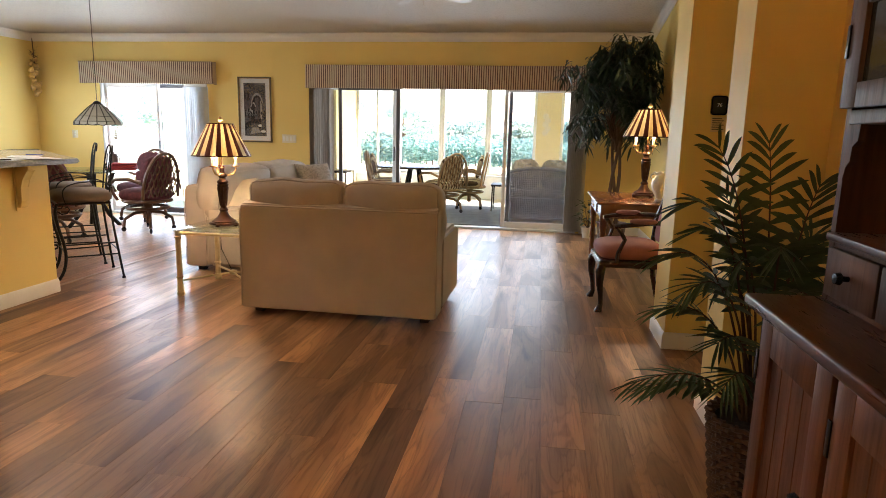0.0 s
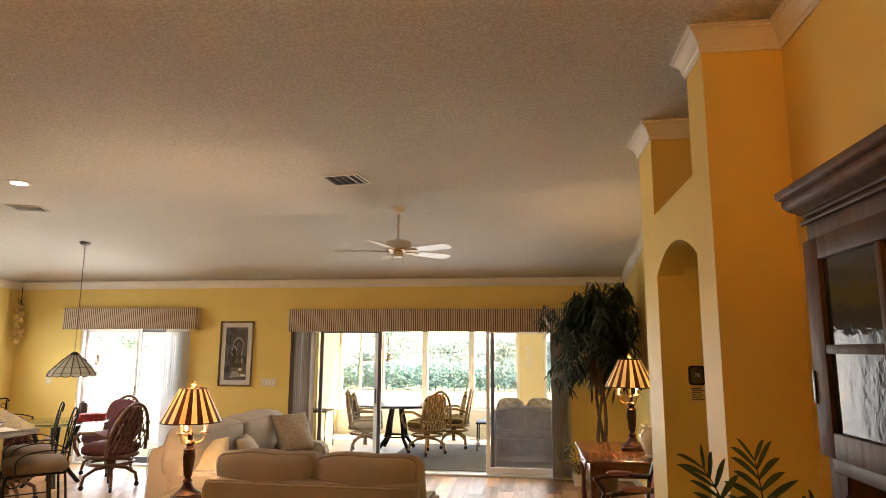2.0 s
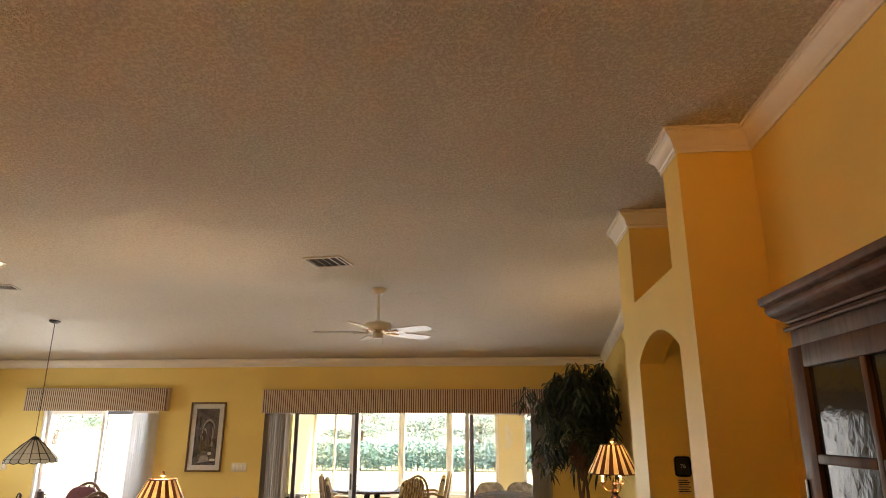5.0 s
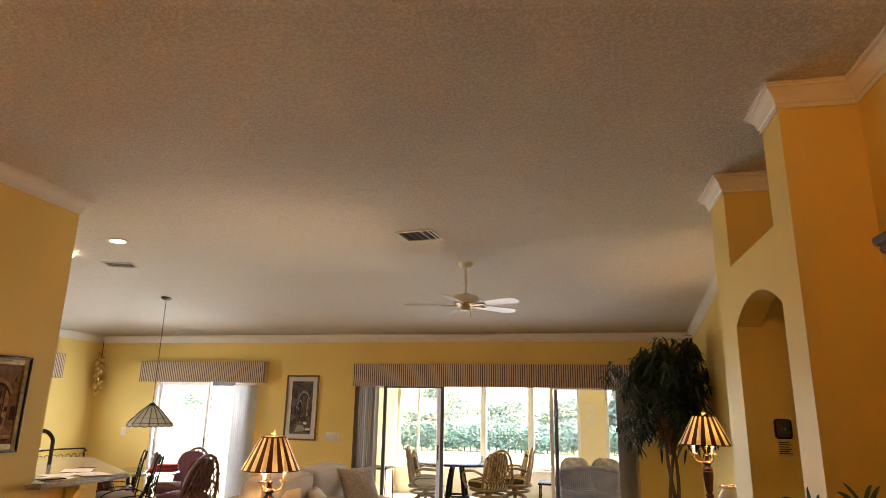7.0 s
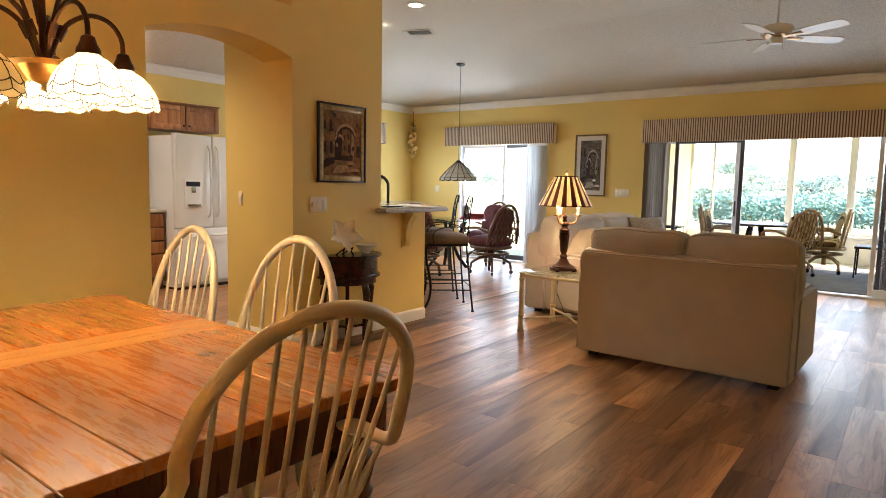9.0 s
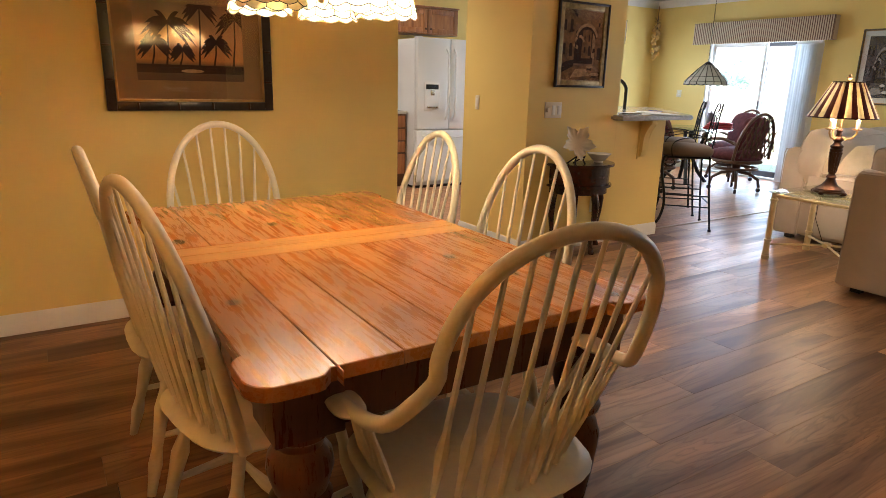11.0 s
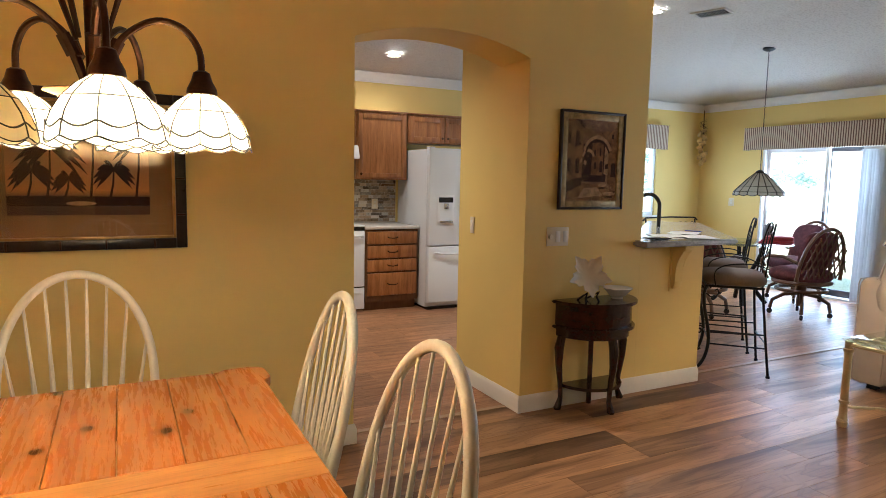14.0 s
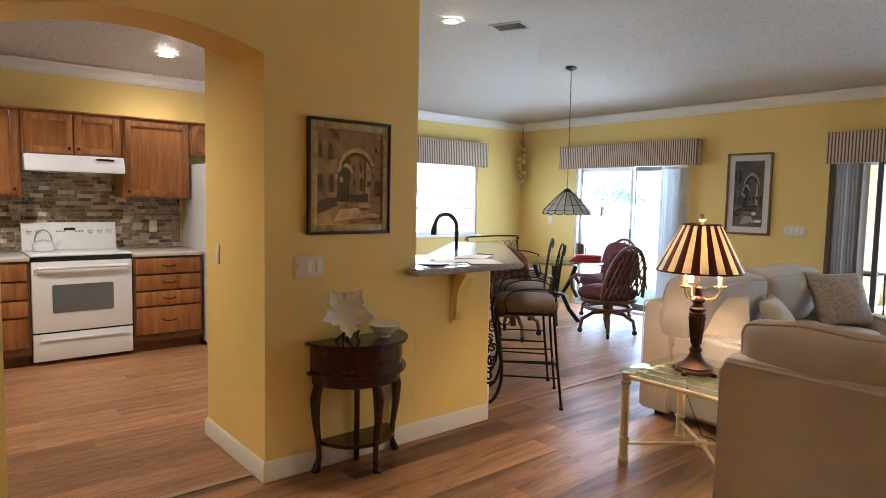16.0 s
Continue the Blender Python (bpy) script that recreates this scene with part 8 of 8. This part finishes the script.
def bar_stool():
    """Wrought iron stool: scrolled front legs, straight splayed back legs, open scrolled back; faces +x."""
    root = thing("bar_stool", Matrix(), "black wrought iron bar stool with taupe padded seat", "bar stool", "stools at the bar")
    part("seat", pillow(B(), (0.45, 0.45, 0.105), pose(0, 0, 0.71), 0.40, 28, 10, 0.12), TAUPE_SEAT, root)
    part("seat_frame", tube(B(), [(0.20, 0.19, 0.655), (0.20, -0.19, 0.655), (-0.19, -0.19, 0.655), (-0.19, 0.19, 0.655)], 0.010, 8, closed=True), IRON, root)
    for sy in (-1, 1):
        y = 0.20 * sy
        leg = part("front_leg", tube(B(), curve_of([(0.195, 0.19 * sy, 0.66), (0.215, y, 0.60), (0.205, y, 0.48), (0.175, y, 0.34), (0.165, y, 0.22), (0.185, y, 0.11), (0.225, y, 0.035), (0.27, y, 0.014), (0.305, y, 0.035), (0.31, y, 0.075), (0.285, y, 0.095), (0.265, y, 0.075)], 3), 0.0125, 8), IRON, root)
        bm = B()
        scroll(bm, (0.262, y, 0.205), 0.052, 1.4, (-1, 0, 0), (0, 0, -1), 0.008, 0.6)
        scroll(bm, (0.235, y, 0.315), 0.038, 1.3, (-1, 0, 0), (0, 0, 1), 0.007, 0.4)
        tube(bm, [(0.20, y, 0.60), (0.17, y, 0.575), (0.13, y, 0.58), (0.11, y, 0.61), (0.125, y, 0.635), (0.145, y, 0.625)], 0.006, 6)
        part("scroll", bm, IRON, leg)
        back = part("back_leg", tube(B(), [(-0.185, 0.185 * sy, 0.66), (-0.215, 0.215 * sy, 0.33), (-0.25, 0.245 * sy, 0.012)], 0.0095, 8), IRON, root)
        part("foot_pad", lathe(B(), [(0.0, 0.0), (0.016, 0.002), (0.015, 0.016), (0.008, 0.022)], 10, (-0.25, 0.245 * sy, 0)), IRON, back)
        for z in (0.215, 0.315):
            part("rung", tube(B(), [(0.168, y, z), (-0.225 + (z - 0.215) * 0.1, 0.222 * sy, z)], 0.006, 6), IRON, root)
    part("rung", tube(B(), [(-0.225, -0.222, 0.25), (-0.225, 0.222, 0.25)], 0.006, 6), IRON, root)
    part("rung", tube(B(), [(0.166, -0.20, 0.25), (0.166, 0.20, 0.25)], 0.006, 6), IRON, root)
    for sy in (-1, 1):
        part("back_post", tube(B(), curve_of([(-0.185, 0.165 * sy, 0.655), (-0.205, 0.165 * sy, 0.80), (-0.225, 0.15 * sy, 0.98), (-0.245, 0.12 * sy, 1.09), (-0.258, 0.09 * sy, 1.13), (-0.265, 0.055 * sy, 1.12), (-0.262, 0.045 * sy, 1.085), (-0.255, 0.065 * sy, 1.06)], 3), 0.0065, 8), IRON, root)
        part("arm_hoop", tube(B(), curve_of([(-0.218, 0.165 * sy, 0.80), (-0.12, 0.225 * sy, 0.835), (0.02, 0.245 * sy, 0.835), (0.12, 0.235 * sy, 0.805), (0.155, 0.225 * sy, 0.75), (0.14, 0.215 * sy, 0.66)], 3), 0.005, 7), IRON, root)
    bm = B()
    for sy in (-1, 1):
        scroll(bm, (-0.222, 0.075 * sy, 0.93), 0.05, 1.3, (0, sy, 0), (-0.12, 0, 1), 0.004)
        tube(bm, curve_of([(-0.19, 0.10 * sy, 0.66), (-0.20, 0.03 * sy, 0.78), (-0.215, 0.03 * sy, 0.90), (-0.24, 0.07 * sy, 1.06)], 3), 0.004, 6)
    part("back_scroll", bm, IRON, root)
    part("back_rail", tube(B(), [(-0.215, -0.165, 0.78), (-0.22, 0, 0.775), (-0.215, 0.165, 0.78)], 0.006, 6), IRON, root)
    return root


deg = math.degrees(math.atan2(-OUT.y, -OUT.x))
st = put(bar_stool(), pose(-3.73, 5.01, 0, 0, 0, deg))
copy_thing(st, pose(-4.25, 5.50, 0, 0, 0, deg - 4))

# ---- breakfast nook ----
nk = put(swivel_rattan("rattan_chair", "dark rattan swivel chair with burgundy cushions on casters", BURGUNDY, RATTAN, "nook chairs"), pose(-4.71, 7.40, 0, 0, 0, 172))
copy_thing(nk, pose(-5.22, 6.45, 0, 0, 0, 108))
copy_thing(nk, pose(-5.35, 8.25, 0, 0, 0, -100))


def nook_table():
    root = thing("nook_table", pose(-5.55, 7.50, 0), "round glass breakfast table on a dark iron pedestal", "table")
    part("glass_top", lathe(B(), [(0.0, 0.725), (0.56, 0.725), (0.57, 0.73), (0.57, 0.735), (0.56, 0.74), (0.0, 0.74)], 48), TABLE_GLASS, root)
    part("ring", tube(B(), [(0.26 * math.cos(2 * math.pi * i / 28), 0.26 * math.sin(2 * math.pi * i / 28), 0.715) for i in range(28)], 0.012, 8, closed=True), IRON, root)
    for i in range(4):
        part("leg", tube(B(), [(0.26, 0, 0.715), (0.18, 0, 0.5), (0.09, 0, 0.34), (0.18, 0, 0.15), (0.30, 0, 0.0)], 0.026, 8), IRON, root, m=pose(0, 0, 0, 0, 0, 45 + 90 * i))
    part("collar", lathe(B(), [(0.10, 0.32), (0.12, 0.335), (0.12, 0.345), (0.10, 0.36)], 18), IRON, root)


nook_table()
cl = thing("folded_cloths", pose(-5.18, 7.60, 0.741, 0, 0, 25), "folded red cloth napkins stacked on the glass table", "cloth")
for i in range(4):
    part("cloth", pillow(B(), (0.36 - 0.02 * i, 0.27 - 0.01 * i, 0.026), pose(0.01 * i, 0, 0.014 + 0.022 * i, 0, 0, 4 * i), 0.35, 24, 8), RED_CLOTH, cl)
pi = thing("pitcher", pose(-5.52, 7.92, 0.741), "grey metal thermos pitcher on the breakfast table", "pitcher")
GREY_METAL = surface("mauve_grey_metal", (0.16, 0.13, 0.135), 0.35, 0.5, 0.08, bump=0.05)
part("body", lathe(B(), [(0.05, 0), (0.055, 0.01), (0.055, 0.15), (0.048, 0.175), (0.05, 0.19), (0.02, 0.2), (0.015, 0.215), (0.0, 0.22)], 24), GREY_METAL, pi)
part("handle", tube(B(), [(0.053, 0, 0.16), (0.085, 0, 0.15), (0.09, 0, 0.08), (0.054, 0, 0.04)], 0.007, 7), GREY_METAL, pi)


def iron_bench():
    root = thing("iron_bench", pose(-6.92, 8.05, 0), "black scrolled wrought iron bench along the nook wall", "bench")
    part("seat", pillow(B(), (0.46, 1.02, 0.10), pose(0.02, 0, 0.46), 0.35, 28, 8), TAUPE_SEAT, root)
    part("seat_frame", tube(B(), [(-0.22, -0.52, 0.40), (0.24, -0.52, 0.40), (0.24, 0.52, 0.40), (-0.22, 0.52, 0.40)], 0.012, 8, closed=True), IRON, root)
    for sy in (-1, 1):
        part("leg", tube(B(), [(0.22, 0.5 * sy, 0.40), (0.24, 0.5 * sy, 0.2), (0.26, 0.5 * sy, 0)], 0.011, 8), IRON, root)
        part("leg", tube(B(), [(-0.26, 0.5 * sy, 0), (-0.22, 0.5 * sy, 0.4), (-0.27, 0.5 * sy, 0.90)], 0.011, 8), IRON, root)
        bm = B()
        tube(bm, [(-0.26, 0.5 * sy, 0.70), (-0.05, 0.52 * sy, 0.70), (0.15, 0.52 * sy, 0.67), (0.22, 0.5 * sy, 0.41)], 0.009, 8)
        scroll(bm, (0.17, 0.52 * sy, 0.63), 0.04, 1.2, (1, 0, 0), (0, 0, 1), 0.006, 1.57)
        part("arm", bm, IRON, root)
    part("top_rail", tube(B(), [(-0.27, -0.55, 0.88), (-0.275, -0.5, 0.92), (-0.275, 0, 0.93), (-0.275, 0.5, 0.92), (-0.27, 0.55, 0.88)], 0.011, 8), IRON, root)
    part("lower_rail", tube(B(), [(-0.25, -0.5, 0.72), (-0.25, 0.5, 0.72)], 0.008, 8), IRON, root)
    bm = B()
    for i in range(8):
        y = -0.44 + 0.125 * i
        scroll(bm, (-0.262, y, 0.815), 0.075, 1.4, (0, 1 if i % 2 else -1, 0), (0, 0, 1), 0.005, 3.1)
    part("scrollwork", bm, IRON, root)


iron_bench()


def pendant():
    x, y = -5.14, 7.17
    top = TOP - 0.173 * (y - FLAT_Y)
    root = thing("pendant_lamp", pose(x, y, 0), "pale leaded glass pendant lamp on a long chain", "pendant lamp")
    part("canopy", lathe(B(), [(0.065, top + 0.006), (0.065, top - 0.012), (0.035, top - 0.03), (0.0, top - 0.034)], 20), IRON, root)
    part("chain", tube(B(), [(0.0035 * math.cos(i * 2.4), 0.0035 * math.sin(i * 2.4), top - 0.03 - (top - 0.03 - 1.58) * i / 90) for i in range(91)], 0.0038, 5), IRON, root)
    part("cap", lathe(B(), [(0.008, 1.59), (0.03, 1.58), (0.045, 1.565), (0.05, 1.55)], 18), IRON, root)
    k = 16
    prof = [(0.048, 1.552), (0.12, 1.49), (0.20, 1.405), (0.255, 1.345), (0.262, 1.315)]
    bm = B()
    a = math.pi / k
    rows = []
    for r, z in prof:
        rows.append([bm.verts.new((r * math.cos(f), r * math.sin(f), z - (0.012 * math.cos(f / a * 1.57) if z < 1.32 else 0))) for f in (-a * 0.96, -a * 0.4, a * 0.4, a * 0.96)])
    for p, q in zip(rows, rows[1:]):
        for i in range(3):
            bm.faces.new((p[i], p[i + 1], q[i + 1], q[i]))
    g = part("glass_piece", bm, OPAL_DIM, root)
    for i in range(1, k):
        again(g, pose(0, 0, 0, 0, 0, 360 / k * i))
    bm = B()
    for i in range(k):
        f = 2 * math.pi * (i + 0.5) / k
        tube(bm, [((r + 0.001) * math.cos(f), (r + 0.001) * math.sin(f), z) for r, z in prof], 0.005, 5)
    for r, z in ((prof[0]), (prof[2]), (prof[3])):
        tube(bm, [((r + 0.001) * math.cos(2 * math.pi * i / 40), (r + 0.001) * math.sin(2 * math.pi * i / 40), z) for i in range(40)], 0.0035, 4, closed=True)
    tube(bm, [(0.263 * math.cos(2 * math.pi * i / 96), 0.263 * math.sin(2 * math.pi * i / 96), 1.315 - 0.014 * abs(math.cos(k * math.pi * i / 96))) for i in range(96)], 0.004, 4, closed=True)
    tagged(part("lead_came", bm, LEAD, root), kind="stuff")


pendant()


def garlic_braid():
    r = random.Random(9)
    root = thing("garlic_braid", pose(KX + 0.12, BY - 0.12, 0), "hanging string of dried garlic bulbs in the corner", "garlic braid")
    part("cord", tube(B(), [(0, 0, 2.52), (0.005, 0, 2.3), (0, 0.005, 1.75)], 0.006, 6), BARK, root)
    GARLIC = surface("dried_garlic_skin", (0.66, 0.46, 0.18), 0.6, var=0.35, coarse=14, fine=60, bump=0.2)
    bm = B()
    for i in range(26):
        a = r.uniform(0, 6.28)
        z = 2.36 - 0.008 * i
        blade(bm, (0, 0, z), (0.07 * math.cos(a), 0.07 * math.sin(a), z + r.uniform(-0.05, 0.09)), 0.008, 3)
    part("dry_leaves", bm, BARK, root, smooth=0)
    for i in range(17):
        a = r.uniform(0, 6.28)
        z = 2.22 - 0.031 * i
        d = 0.045 if i % 3 else 0.02
        s = r.uniform(0.033, 0.042)
        part("garlic_bulb", lathe(B(), [(0.0, -s), (s * 0.7, -s * 0.8), (s, -s * 0.1), (s * 0.75, s * 0.6), (s * 0.25, s * 1.1), (0.0, s * 1.6)], 12), GARLIC, root, m=pose(d * math.cos(a), d * math.sin(a), z, r.uniform(-40, 40), r.uniform(-40, 40), 0))


garlic_braid()

# ---- floors ----


def plank_mesh(name, w, l, h, material):
    bm = B()
    c = 0.0009
    lo = [(-w, -l), (w, -l), (w, l), (-w, l)]
    hi = [(-w + c, -l + c), (w - c, -l + c), (w - c, l - c), (-w + c, l - c)]
    a = [bm.verts.new((x, y, -h)) for x, y in lo]
    b = [bm.verts.new((x, y, -0.0012)) for x, y in lo]
    d = [bm.verts.new((x, y, 0)) for x, y in hi]
    for q, s in ((a, b), (b, d)):
        for i in range(4):
            bm.faces.new((q[i], q[(i + 1) % 4], s[(i + 1) % 4], s[i]))
    bm.faces.new(d)
    return mesh_of(name, bm, material, 0)


def lay(root, x0, x1, y0, y1, w, l, material, seed):
    r = random.Random(seed)
    n = max(1, round((x1 - x0) / w))
    w = (x1 - x0) / n
    cache = {}
    for i in range(n):
        y = y0 - r.random() * l
        while y < y1:
            a, b = max(y, y0), min(y + l, y1)
            if b - a > 0.02:
                key = round(b - a, 2)
                if key not in cache: cache[key] = plank_mesh("plank", w / 2, (b - a) / 2, 0.012, material)
                o = new("plank", cache[key])
                o.parent = root
                o.location = (x0 + w * (i + 0.5), (a + b) / 2, 0)
            y += l


sub = B()
box(sub, (-3.70, REAR, -0.14), (3.0, BY + 0.02, -0.013))
floor = structure("floor", sub, INK, "dark walnut wood-look plank floor", "floor")
lay(floor, -3.685, 1.5, -0.9, BY, 0.182, 1.22, PLANK, 3)
lay(floor, -3.685, 1.29, REAR, -0.9, 0.182, 1.22, PLANK, 4)
lay(floor, 1.5, 3.0, 3.2, 4.12, 0.182, 1.22, PLANK, 5)


kitchen_floor = structure("floor_kitchen", box(B(), (KX, REAR, -0.14), (-3.701, BY + 0.02, -0.013)), INK, "red oak strip floor of kitchen and nook", "floor")
lay(kitchen_floor, KX, -3.716, REAR, BY, 0.165, 1.25, OAK_FLOOR, 8)
structure("trim_threshold", box(B(), (-3.715, 1.9, 0.0), (-3.675, BY, 0.006), 0.002, 1), PALE_OAK, "oak threshold strip between two floors", "threshold")
